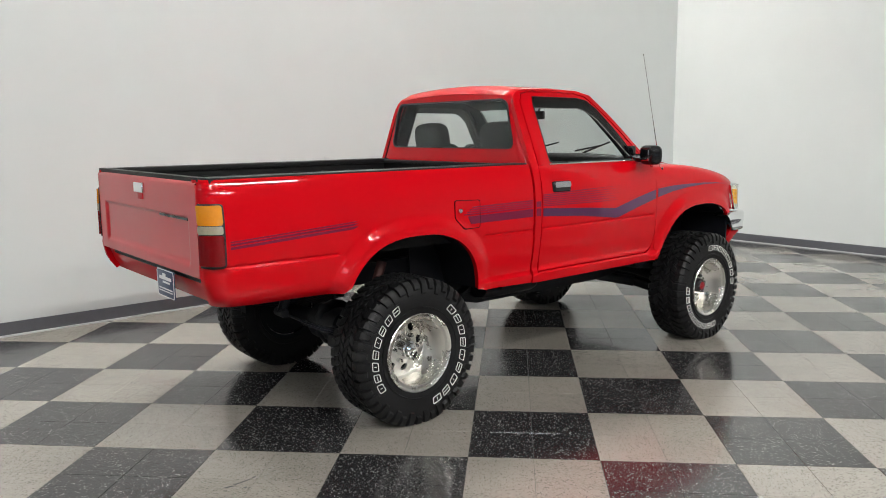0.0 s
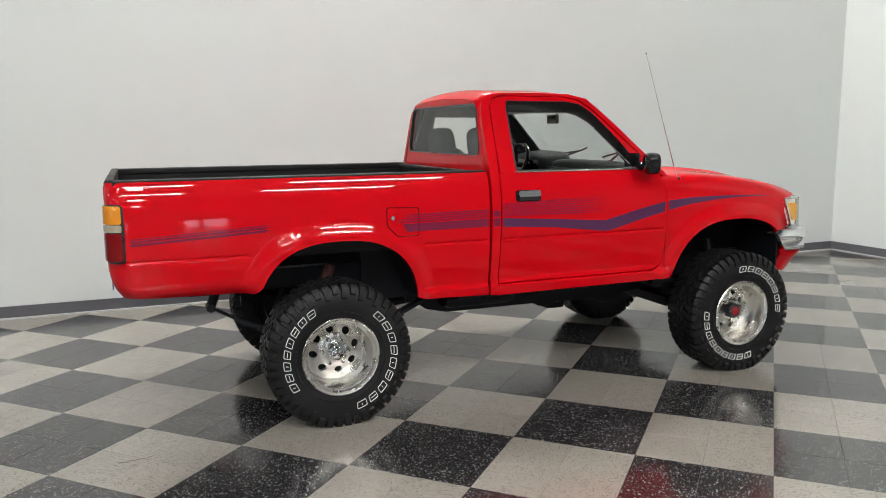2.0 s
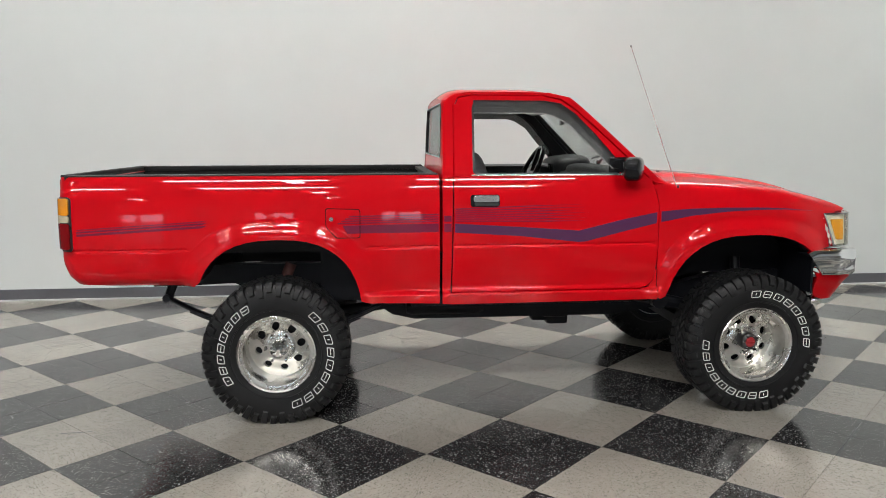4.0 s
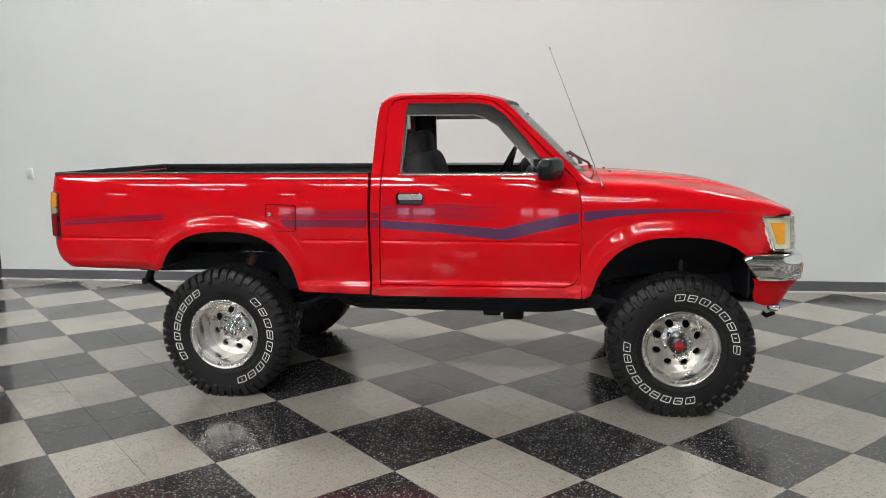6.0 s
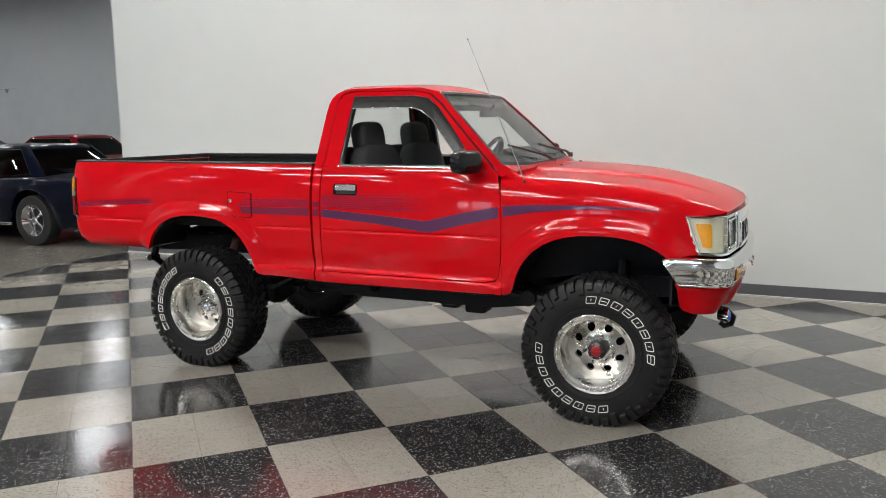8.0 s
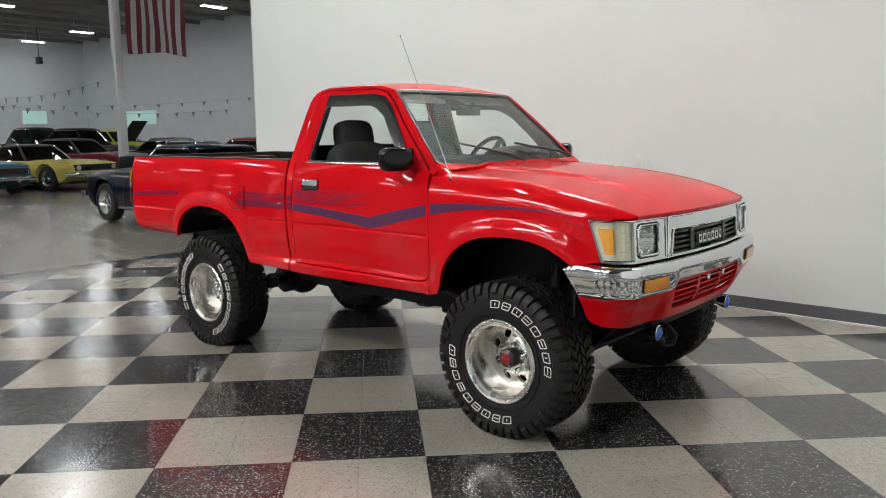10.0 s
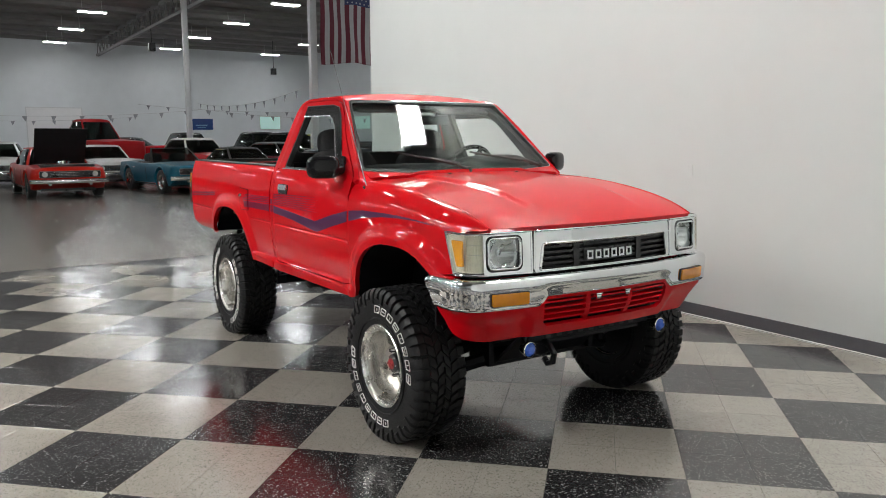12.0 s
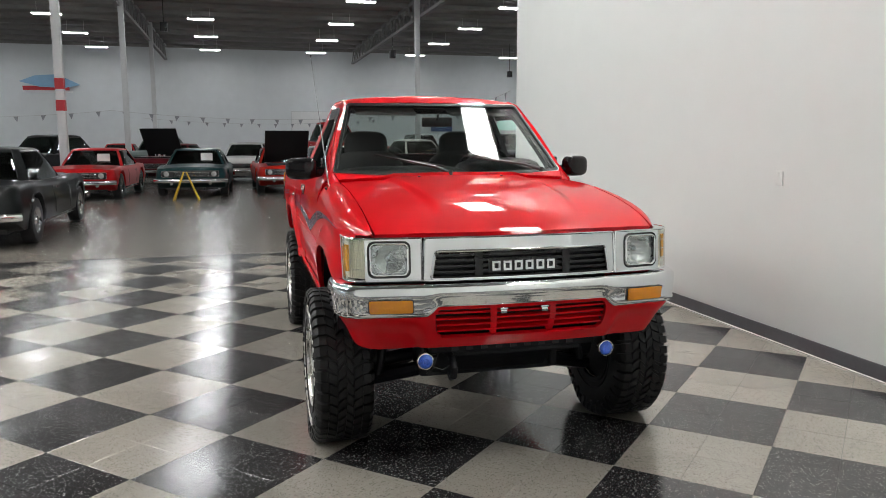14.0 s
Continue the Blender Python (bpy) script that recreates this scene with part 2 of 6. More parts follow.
def revolve(bm, profile, axis_m, n=48, closed=False):
    """Turn (radius, along) pairs round the local z axis of axis_m."""
    rings = []
    for r, h in profile:
        rings.append([bm.verts.new(axis_m @ Vector((r * math.cos(2 * math.pi * i / n), r * math.sin(2 * math.pi * i / n), h))) for i in range(n)] if r > 1e-6
                     else [bm.verts.new(axis_m @ Vector((0, 0, h)))])
    pairs = list(zip(rings, rings[1:])) + ([(rings[-1], rings[0])] if closed else [])
    for a, b in pairs:
        for i in range(n):
            j = (i + 1) % n
            if len(a) == 1 and len(b) > 1:
                bm.faces.new((a[0], b[i], b[j]))
            elif len(b) == 1 and len(a) > 1:
                bm.faces.new((a[i], a[j], b[0]))
            elif len(a) > 1:
                bm.faces.new((a[i], a[j], b[j], b[i]))
    return bm


def tube(bm, points, radius, n=8, caps=True):
    """A round bar along a line of points; radius may be one number or one a point."""
    pts = [Vector(p) for p in points]
    rad = radius if isinstance(radius, (list, tuple)) else [radius] * len(pts)
    rings, up = [], None
    for i, p in enumerate(pts):
        d = (pts[min(i + 1, len(pts) - 1)] - pts[max(i - 1, 0)]).normalized()
        ref = Vector((0, 0, 1)) if abs(d.z) < 0.9 else Vector((1, 0, 0))
        a = d.cross(ref).normalized() if up is None else (up - d * up.dot(d)).normalized()
        up = a
        b = d.cross(a)
        rings.append([bm.verts.new(p + (a * math.cos(2 * math.pi * k / n) + b * math.sin(2 * math.pi * k / n)) * rad[i]) for k in range(n)])
    for r, s in zip(rings, rings[1:]):
        for k in range(n):
            bm.faces.new((r[k], r[(k + 1) % n], s[(k + 1) % n], s[k]))
    if caps:
        bm.faces.new(rings[0][::-1])
        bm.faces.new(rings[-1])
    return bm


def inside(p, poly):
    x, y = p
    hit = False
    for (x0, y0), (x1, y1) in zip(poly, poly[1:] + poly[:1]):
        if (y0 > y) != (y1 > y) and x < (x1 - x0) * (y - y0) / (y1 - y0) + x0:
            hit = not hit
    return hit


def resample(poly, step):
    out = []
    for (x0, y0), (x1, y1) in zip(poly, poly[1:] + poly[:1]):
        k = max(1, math.ceil(math.hypot(x1 - x0, y1 - y0) / step))
        out += [(x0 + (x1 - x0) * i / k, y0 + (y1 - y0) * i / k) for i in range(k)]
    return out


def rrect(a0, a1, b0, b1, r, n=4):
    """A rectangle with rounded corners."""
    out = []
    for cx, cy, t0 in ((a1 - r, b0 + r, -90), (a1 - r, b1 - r, 0), (a0 + r, b1 - r, 90), (a0 + r, b0 + r, 180)):
        out += [(cx + r * math.cos(radians(t0 + 90 * k / n)), cy + r * math.sin(radians(t0 + 90 * k / n))) for k in range(n + 1)]
    return out


def round_poly(points, r, n=3):
    """An outline with each corner rounded within a distance r of it."""
    out = []
    k = len(points)
    for i in range(k):
        p, q, w = Vector(points[i - 1]), Vector(points[i]), Vector(points[(i + 1) % k])
        a = q + (p - q).normalized() * min(r, (p - q).length * 0.45)
        b = q + (w - q).normalized() * min(r, (w - q).length * 0.45)
        out += [tuple(((1 - t) ** 2 * a + 2 * t * (1 - t) * q + t * t * b)) for t in [j / n for j in range(n + 1)]]
    return out


def sheet(bm, us, vs, place, thick):
    """A regular curved sheet with thickness over two rows of numbers."""
    grid = []
    e = 1e-3
    for u in us:
        line = []
        for v in vs:
            p = place(u, v)
            n = (place(u + e, v) - place(u - e, v)).cross(place(u, v + e) - place(u, v - e)).normalized()
            line.append((bm.verts.new(p), bm.verts.new(p - n * thick)))
        grid.append(line)
    for i in range(len(us) - 1):
        for j in range(len(vs) - 1):
            q = (grid[i][j], grid[i + 1][j], grid[i + 1][j + 1], grid[i][j + 1])
            bm.faces.new([v[0] for v in q])
            bm.faces.new([v[1] for v in reversed(q)])
    rim = [grid[i][0] for i in range(len(us))] + [grid[-1][j] for j in range(1, len(vs))] + [grid[i][-1] for i in range(len(us) - 2, -1, -1)] + [grid[0][j] for j in range(len(vs) - 2, 0, -1)]
    for a, b in zip(rim, rim[1:] + rim[:1]):
        bm.faces.new((a[0], a[1], b[1], b[0]))
    bmesh.ops.recalc_face_normals(bm, faces=bm.faces)
    return bm


def smooth_poly(points, rounds=2):
    """Chaikin's corner cutting of a closed outline."""
    for _ in range(rounds):
        out = []
        for (x0, y0), (x1, y1) in zip(points, points[1:] + points[:1]):
            out += [(0.75 * x0 + 0.25 * x1, 0.75 * y0 + 0.25 * y1), (0.25 * x0 + 0.75 * x1, 0.25 * y0 + 0.75 * y1)]
        points = out
    return points


def panel(bm, outline, place, step=0.05, thick=0.012, holes=(), rows=(), offset=0.0):
    """A curved sheet with thickness: the flat outline, less its holes, laid onto place(a, b) -> Vector. rows: extra points for creases."""
    loops = [resample(list(outline), step)] + [resample(list(h), step) for h in holes]
    pts, edges = [], []
    for loop in loops:
        k = len(pts)
        pts += loop
        edges += [(k + i, k + (i + 1) % len(loop)) for i in range(len(loop))]
    rim = np.array(pts)
    lo, hi = rim.min(0), rim.max(0)
    extra = list(rows)
    na, nb = int((hi[0] - lo[0]) / step) + 2, int((hi[1] - lo[1]) / step) + 2
    extra += [(lo[0] + (i + 0.5 * (j % 2)) * step, lo[1] + j * step) for i in range(na) for j in range(nb)]
    row_set = set(rows)
    row_pts = np.array(list(rows)) if rows else None
    kept = []
    for p in extra:
        if row_pts is not None and p not in row_set and ((row_pts - p) ** 2).sum(1).min() < (step * 0.55) ** 2:
            continue
        near = (step * 0.15 if p in row_set else step * 0.45) ** 2
        if ((rim - p) ** 2).sum(1).min() > near and inside(p, loops[0]) and not any(inside(p, h) for h in loops[1:]):
            kept.append(p)
    vs, _, fs, *_ = delaunay_2d_cdt([Vector(p) for p in pts + kept], edges, [], 0, 1e-6)
    flat = [(v.x, v.y) for v in vs]
    outer, inner = [], []
    e = 1.5e-3
    vl = bm.verts.layers.float_vector.get("skin_n") or bm.verts.layers.float_vector.new("skin_n")
    fl_ = bm.faces.layers.int.get("skin") or bm.faces.layers.int.new("skin")
    for a, b in flat:
        p = place(a, b)
        n = (place(a + e, b) - place(a - e, b)).cross(place(a, b + e) - place(a, b - e))
        n = n.normalized() if n.length > 1e-12 else Vector((0, 0, 1))
        outer.append(bm.verts.new(p + n * offset))
        inner.append(bm.verts.new(p + n * (offset - thick)))
        outer[-1][vl] = n
        inner[-1][vl] = n
    count, made = {}, []
    for f in fs:
        c = (sum(flat[i][0] for i in f) / len(f), sum(flat[i][1] for i in f) / len(f))
        if not inside(c, loops[0]) or any(inside(c, h) for h in loops[1:]):
            continue
        made.append(bm.faces.new([outer[i] for i in f]))
        made.append(bm.faces.new([inner[i] for i in reversed(f)]))
        made[-2][fl_], made[-1][fl_] = 1, 2
        for i, j in zip(f, list(f[1:]) + [f[0]]):
            key = (min(i, j), max(i, j))
            count.setdefault(key, []).append((i, j))
    for uses in count.values():
        if len(uses) == 1:
            i, j = uses[0]
            made.append(bm.faces.new((outer[j], outer[i], inner[i], inner[j])))
    bmesh.ops.recalc_face_normals(bm, faces=made)
    loose = [v for v in outer + inner if not v.link_faces]
    bmesh.ops.delete(bm, geom=loose, context="VERTS")
    return bm


def smooth(t):
    t = min(1.0, max(0.0, t))
    return t * t * (3 - 2 * t)


# ---- the hall ----
WALL_Y, WALL_X0, WALL_X1 = 2.63, -4.06, 7.31


def structure(name, bm, mat, label, category, m=ROOM):
    ob = mesh_object(name, bm, mat)
    ob.matrix_world = m
    return tagged(ob, label, category, kind="structure")


structure("wall_north", boxes((WALL_X0, WALL_X1 + 0.2, WALL_Y, WALL_Y + 0.16, 0, 6.2)), WALL, "smooth white painted partition wall behind the truck", "wall")
structure("wall_east", boxes((WALL_X1, WALL_X1 + 0.16, -5.5, WALL_Y, 0, 6.2)), WALL, "smooth white painted partition wall meeting in a corner", "wall")
structure("baseboard", boxes((WALL_X0, WALL_X1, WALL_Y - 0.012, WALL_Y - 0.0005, 0.0, 0.108), (WALL_X1 - 0.012, WALL_X1 - 0.0005, -5.5, WALL_Y - 0.012, 0.0, 0.108)), BASE,
          "charcoal rubber baseboard along the white walls", "baseboard")
structure("trim", boxes((WALL_X0, WALL_X1 - 0.03, WALL_Y - 0.03, WALL_Y - 0.0125, 0.0, 0.012), (WALL_X1 - 0.03, WALL_X1 - 0.0125, -5.5, WALL_Y - 0.03, 0.0, 0.012)), TRIM,
          "thin pale strip at the foot of the baseboard", "trim")
structure("wall_west", boxes((HALL_X[0] - 0.3, HALL_X[0], HALL_Y[0], HALL_Y[1], 0, CEIL)), WALL_HALL, "pale grey far wall of the car hall", "wall")
structure("wall_side", boxes((HALL_X[0], HALL_X[1], HALL_Y[1], HALL_Y[1] + 0.3, 0, CEIL)), WALL_HALL, "pale blue-grey side wall of the car hall", "wall")
structure("wall_south", boxes((HALL_X[0], HALL_X[1], HALL_Y[0] - 0.3, HALL_Y[0], 0, CEIL)), WALL_HALL, "pale grey side wall of the car hall", "wall")
structure("wall_back", boxes((HALL_X[1], HALL_X[1] + 0.3, HALL_Y[0], HALL_Y[1], 0, CEIL)), WALL_HALL, "pale grey end wall of the car hall", "wall")
structure("ceiling", boxes((HALL_X[0], HALL_X[1], HALL_Y[0], HALL_Y[1], CEIL, CEIL + 0.2)), CEILING, "grey steel roof deck high over the hall", "ceiling")
ground = structure("ground", boxes((HALL_X[0], HALL_X[1], HALL_Y[0], HALL_Y[1], -0.2, -0.006)), CONCRETE, "polished grey concrete floor of the car hall", "floor")

# ---- the pickup truck ----
# its own axes: x ahead from the rear axle, y to its left, z up from the floor
truck = thing("pickup_truck", "glossy red lifted pickup truck with purple stripes on checked tiles", "pickup truck", m=ROOM)

ARCH_R, ARCH_F = (0.02, 0.55, 0.435), (2.595, 0.50, 0.475)     # wheel arches: centre x, z and radius
BELT = 1.305


def arch_dist(x, z, arch):
    cx, cz, r = arch
    dx, dz = abs(x - cx) / r, max(0.0, z - cz) / r
    return (dx ** 2.5 + dz ** 2.5) ** 0.4 * r - r


def side_y(x, z):
    """Half width of the body at a place on its side."""
    if z > 1.30:
        y = 0.7525 - 0.45 * (z - 1.30)
    else:
        y = 0.792 - 1.43 * max(0.0, z - 1.0) ** 2.98 - 0.34 * max(0.0, 1.0 - z) ** 2
    for arch, out in ((ARCH_R, 0.027), (ARCH_F, 0.029)):
        d = arch_dist(x, z, arch)
        if z < 1.25:
            y += out * smooth((0.112 - d) / 0.09) * smooth((1.2 - z) / 0.2)
    y -= 0.009 * math.exp(-((z - 0.935) / 0.0055) ** 2) * smooth((arch_dist(x, z, ARCH_R) - 0.10) / 0.05) * smooth((arch_dist(x, z, ARCH_F) - 0.10) / 0.05)
    y -= 0.036 * smooth((x - 1.75) / 0.35) * smooth((z - 1.20) / 0.12)
    y += 0.030 * smooth((0.697 - z) / 0.03) * smooth((x - 0.44) / 0.10) * smooth((2.14 - x) / 0.08)
    if z < 0.81 and x < -0.30:
        y -= 0.045 * ((0.81 - z) / 0.07) ** 2 * smooth((-0.36 - x) / 0.12)
    if x > 2.85:
        y -= 0.085 * ((x - 2.85) / 0.3) ** 2
    return y


CR = 0.085                                                      # radius of the bed's rear corners


def tuck(z):
    """The tail's foot curls in under the bed."""
    return 0.055 * max(0.0, (0.90 - z) / 0.15) ** 2


def bed_side(s):
    def place(a, z):
        d = tuck(z) * smooth((-0.80 - a) / 0.25)
        if a >= -1.0:
            return Vector((a + d, s * side_y(a, z), z))
        y = side_y(-1.0, z)
        t = (-1.0 - a) / CR
        if t < math.pi / 2:
            return Vector((-1.0 - CR * math.sin(t) + d, s * (y - CR * (1 - math.cos(t))), z))
        return Vector((-1.0 - CR + d, s * (y - CR - (-1.0 - a - CR * math.pi / 2)), z))
    return place


def arch_curve(arch, z_end0, z_end1, n=22):
    """Points of the arch's lip from its rear foot over the top to its front foot."""
    cx, cz, r = arch
    pts = []
    for i in range(n + 1):
        t = math.pi * (1 - i / n)
        c, s = math.cos(t), math.sin(t)
        pts.append((cx + r * math.copysign(abs(c) ** 0.8, c), cz + r * abs(s) ** 0.8))
    out = [(x, z) for x, z in pts if z >= (z_end0 if x < cx else z_end1)]
    return [(cx - r, z_end0)] * (out[0][1] > z_end0 + 0.01) + out + [(cx + r, z_end1)] * (out[-1][1] > z_end1 + 0.01)


def crease(x0, x1, z=0.935, step=0.03):
    return [(x0 + i * step, z + d) for i in range(int((x1 - x0) / step) + 1) for d in (-0.02, -0.011, -0.005, 0.0, 0.005, 0.011, 0.02)]


def arch_rings(arch, x0, x1, z0):
    """Points along the flare round a wheel arch."""
    cx, cz, r = arch
    out = []
    for d in (0.014, 0.030, 0.046, 0.062, 0.078, 0.094, 0.110):
        for i in range(61):
            t = math.pi * (1 - i / 60)
            c, s = math.cos(t), math.sin(t)
            x, z = cx + (r + d) * math.copysign(abs(c) ** 0.8, c), cz + (r + d) * abs(s) ** 0.8
            if z > z0 and x0 < x < x1:
                out.append((x, z))
    return out


def both(name, make, mat, label="", parent=None, **kw):
    """The same part on either flank."""
    made = []
    for s in (-1, 1):
        bm = bmesh.new()
        make(bm, s)
        made.append(part(name, bm, mat, parent or truck, label, **kw))
    return made


REAR_END = -1.0 - CR * math.pi / 2 - 0.012
bed_outline = ([(REAR_END, 1.312), (REAR_END, 0.756), (-1.0, 0.752), (-0.85, 0.746), (-0.42, 0.738)]
               + arch_curve(ARCH_R, 0.738, 0.64) + [(0.50, 0.632), (0.872, 0.622), (0.872, 1.312)])
both("bed_side", lambda bm, s: panel(bm, bed_outline, bed_side(s), 0.035, -0.03 * s, rows=crease(-0.99, -0.45) + crease(0.50, 0.86) + [(0.47 + 0.03 * i, z) for i in range(14) for z in (0.645, 0.657, 0.666, 0.674, 0.682, 0.690, 0.700)] + arch_rings(ARCH_R, -0.95, 0.86, 0.745)), RED, lining=LINER)
# Black filler added so the slit between bed and cab stays dark.
part("bed_gap", boxes((0.874, 0.884, -0.69, 0.69, 0.64, 1.28)), LINER, truck)


# fuel door on the right flank, its lock, and the seams round it
def outline_band(poly, w):
    cx, cy = sum(p[0] for p in poly) / len(poly), sum(p[1] for p in poly) / len(poly)
    return [(cx + (x - cx) * (1 - 2 * w / (max(p[0] for p in poly) - min(p[0] for p in poly))),
             cy + (y - cy) * (1 - 2 * w / (max(p[1] for p in poly) - min(p[1] for p in poly)))) for x, y in poly]


fuel = round_poly([(0.272, 1.145), (0.455, 1.138), (0.453, 0.985), (0.328, 0.985), (0.272, 1.045)], 0.014)
# A raised dark ring, coloured for the shade inside the flap's gap.
bm = panel(bmesh.new(), fuel, bed_side(-1), 0.02, 0.008, holes=[outline_band(fuel, 0.0042)], offset=0.003)
part("fuel_door_seam", bm, SEAM, truck, "dark seam round the fuel door")
bm = panel(bmesh.new(), outline_band(fuel, 0.005), bed_side(-1), 0.02, 0.008, offset=0.004)
flap = part("fuel_door", bm, RED, truck)
m = Matrix.Translation((0.303, -0.797, 1.088)) @ pose(0, 0, 0, 90, 0, 0)
part("fuel_lock", revolve(bmesh.new(), [(0.0, 0.012), (0.011, 0.012), (0.014, 0.006), (0.014, -0.01)], m, 20), CHROME, flap, "small chrome key lock")

# tail lamps wrapped round the rear corners
for s in (-1, 1):
    bm = panel(bmesh.new(), rrect(-1.132, -1.006, 0.937, 1.212, 0.018), bed_side(s), 0.03, -0.014 * s, offset=-0.005 * s)
    lamp_part = part("tail_lamp", bm, BLACK, truck, "tail lamp with amber, clear and red lenses")
    for nm, z0, z1, mt in (("amber_lens", 1.121, 1.205, AMBER), ("clear_lens", 1.083, 1.118, TAILCLEAR), ("red_lens", 0.948, 1.079, REDLENS)):
        bm = panel(bmesh.new(), rrect(-1.124, -1.015, z0, z1, 0.010), bed_side(s), 0.03, -0.012 * s, offset=-0.013 * s)
        part(nm, bm, mt, lamp_part)


# tailgate and rear pan
def gate(y, z):
    d = 0.0
    if abs(y) < 0.60 and 0.925 < z < 1.15:
        d = 0.012 * smooth((0.60 - abs(y)) / 0.03) * smooth((z - 0.925) / 0.03) * smooth((1.15 - z) / 0.016)
    if z > 1.29:
        d += 0.04 * ((z - 1.29) / 0.03) ** 2
    return Vector((-1.088 + d, y, z))


gy = sorted({*[round(v, 4) for v in np.linspace(-0.69, 0.69, 36)], *[k * v for k in (-1, 1) for v in (0.604, 0.596, 0.588, 0.58, 0.572, 0.564)]})
gz = sorted({*[round(v, 4) for v in np.linspace(0.886, 1.285, 16)], 0.921, 0.931, 0.939, 0.947, 0.957, 1.122, 1.132, 1.139, 1.146, 1.153, 1.292, 1.299, 1.306, 1.312, 1.318})
tailgate = part("tailgate", sheet(bmesh.new(), gy, gz, gate, -0.035), RED_GLARE, truck, "red tailgate with a pressed panel, glare put into its colour")
handle = part("tailgate_handle", boxes((-1.102, -1.085, -0.062, 0.062, 1.225, 1.275), bevel=0.006), CHROME, tailgate, "chrome tailgate handle")
part("handle_recess", boxes((-1.0935, -1.088, -0.04, 0.03, 1.192, 1.222), bevel=0.002), RED, tailgate)
part("model_badge", boxes((-1.0855, -1.076, -0.58, -0.24, 1.130, 1.141)), BLACK, tailgate, "dark lettering strip")


def pan(y, z):
    return Vector((-1.052 + 0.9 * tuck(z), y, z))


rear_pan = part("rear_pan", sheet(bmesh.new(), np.linspace(-0.705, 0.705, 21), np.linspace(0.756, 0.905, 11), pan, -0.02), RED, truck, "red roll pan under the tailgate")
plate = part("dealer_plate", boxes((-1.088, -1.082, -0.378, -0.163, 0.738, 0.872), bevel=0.002), PLATE, truck, "navy blue dealer plate")
bm = bmesh.new()
for y0, y1, z0, z1 in ((-0.31, -0.16, 0.822, 0.838), (-0.29, -0.20, 0.806, 0.815), (-0.32, -0.15, 0.776, 0.782), (-0.32, -0.15, 0.764, 0.769), (-0.24, -0.20, 0.838, 0.852)):
    box(bm, -1.0895, -1.088, y0 - 0.034, y1 - 0.034, z0, z1)
part("plate_print", bm, WHITE, plate, "white print bars")
edge_ = [(-1.0885, y, z) for y, z in rrect(-0.375, -0.166, 0.741, 0.869, 0.012)]
part("plate_edge", tube(bmesh.new(), edge_ + edge_[:1], 0.0022, 6, caps=False), WHITE, plate)

# bed liner, rails
bm = boxes((-1.05, 0.86, -0.665, -0.64, 0.90, 1.30), (-1.05, 0.86, 0.64, 0.665, 0.90, 1.30), (0.835, 0.86, -0.64, 0.64, 0.84, 1.30), (-1.05, 0.835, -0.64, 0.64, 0.90, 0.925))
for s in (-1, 1):
    for i in range(9):
        x = -0.95 + i * 0.21
        box(bm, x, x + 0.06, min(s * 0.628, s * 0.641), max(s * 0.628, s * 0.641), 0.93, 1.255)
part("bed_liner", bm, LINER, truck, "ribbed black plastic bed liner")
both("bed_rail", lambda bm, s: box(bm, -1.045, 0.866, min(s * 0.625, s * 0.742), max(s * 0.625, s * 0.742), 1.290, 1.320, 0.005), LINER, "black bed rail cap")
part("bed_front_rail", boxes((0.815, 0.872, -0.624, 0.624, 1.291, 1.313), bevel=0.006), LINER, truck)
part("tailgate_liner", boxes((-1.050, -1.042, -0.62, 0.62, 0.85, 1.30)), LINER, truck)
part("tailgate_cap", boxes((-1.080, -1.040, -0.70, 0.70, 1.300, 1.323), bevel=0.006), LINER, truck, "black cap along the tailgate")
both("wheel_tub", lambda bm, s: box(bm, -0.46, 0.46, min(s * 0.44, s * 0.64), max(s * 0.44, s * 0.64), 0.922, 1.06, 0.03), LINER)

# cab: B pillars with rounded rear corners, rear wall, roof
XR = 0.888


def rear_x(z):
    return XR + 0.012 * (z - 1.30) / 0.4 + (0.16 * max(0.0, z - 1.66) ** 1.5 if z > 1.66 else 0.0)


def cab_rear(y, z):
    half = side_y(0.95, z)
    over = max(0.0, abs(y) - (half - 0.07))
    return Vector((rear_x(z) + 0.07 - math.sqrt(max(0.0, 0.07 ** 2 - min(over, 0.0699) ** 2)), y, z))


rw_round = round_poly([(-0.612, 1.398), (0.612, 1.398), (0.538, 1.697), (-0.538, 1.697)], 0.058, 6)
outline = [(-0.752, 0.90), (0.752, 0.90), (0.752, BELT), (0.580, 1.688), (0.545, 1.712), (0.30, 1.735), (-0.30, 1.735), (-0.545, 1.712), (-0.580, 1.688), (-0.752, BELT)]
rows = [(sgn * (side_y(0.95, 0.95 + 0.04 * i) - d), 0.95 + 0.04 * i) for i in range(20) for d in (0.004, 0.012, 0.025, 0.045) for sgn in (-1, 1)]
part("cab_rear_wall", panel(bmesh.new(), outline, cab_rear, 0.05, -0.03, holes=[rw_round], rows=rows), RED, truck, lining=DASH)
gasket_in = [(y * 0.979, 1.555 + (z - 1.555) * 0.955) for y, z in rw_round]
part("rear_window_gasket", panel(bmesh.new(), rw_round, cab_rear, 0.05, -0.025, holes=[gasket_in], offset=-0.004), BLACK, truck)
part("rear_window_pane", panel(bmesh.new(), gasket_in, cab_rear, 0.08, -0.004, offset=0.006), GLASS, truck)


def flank(s):
    return lambda x, z: Vector((x, s * side_y(x, z), z))


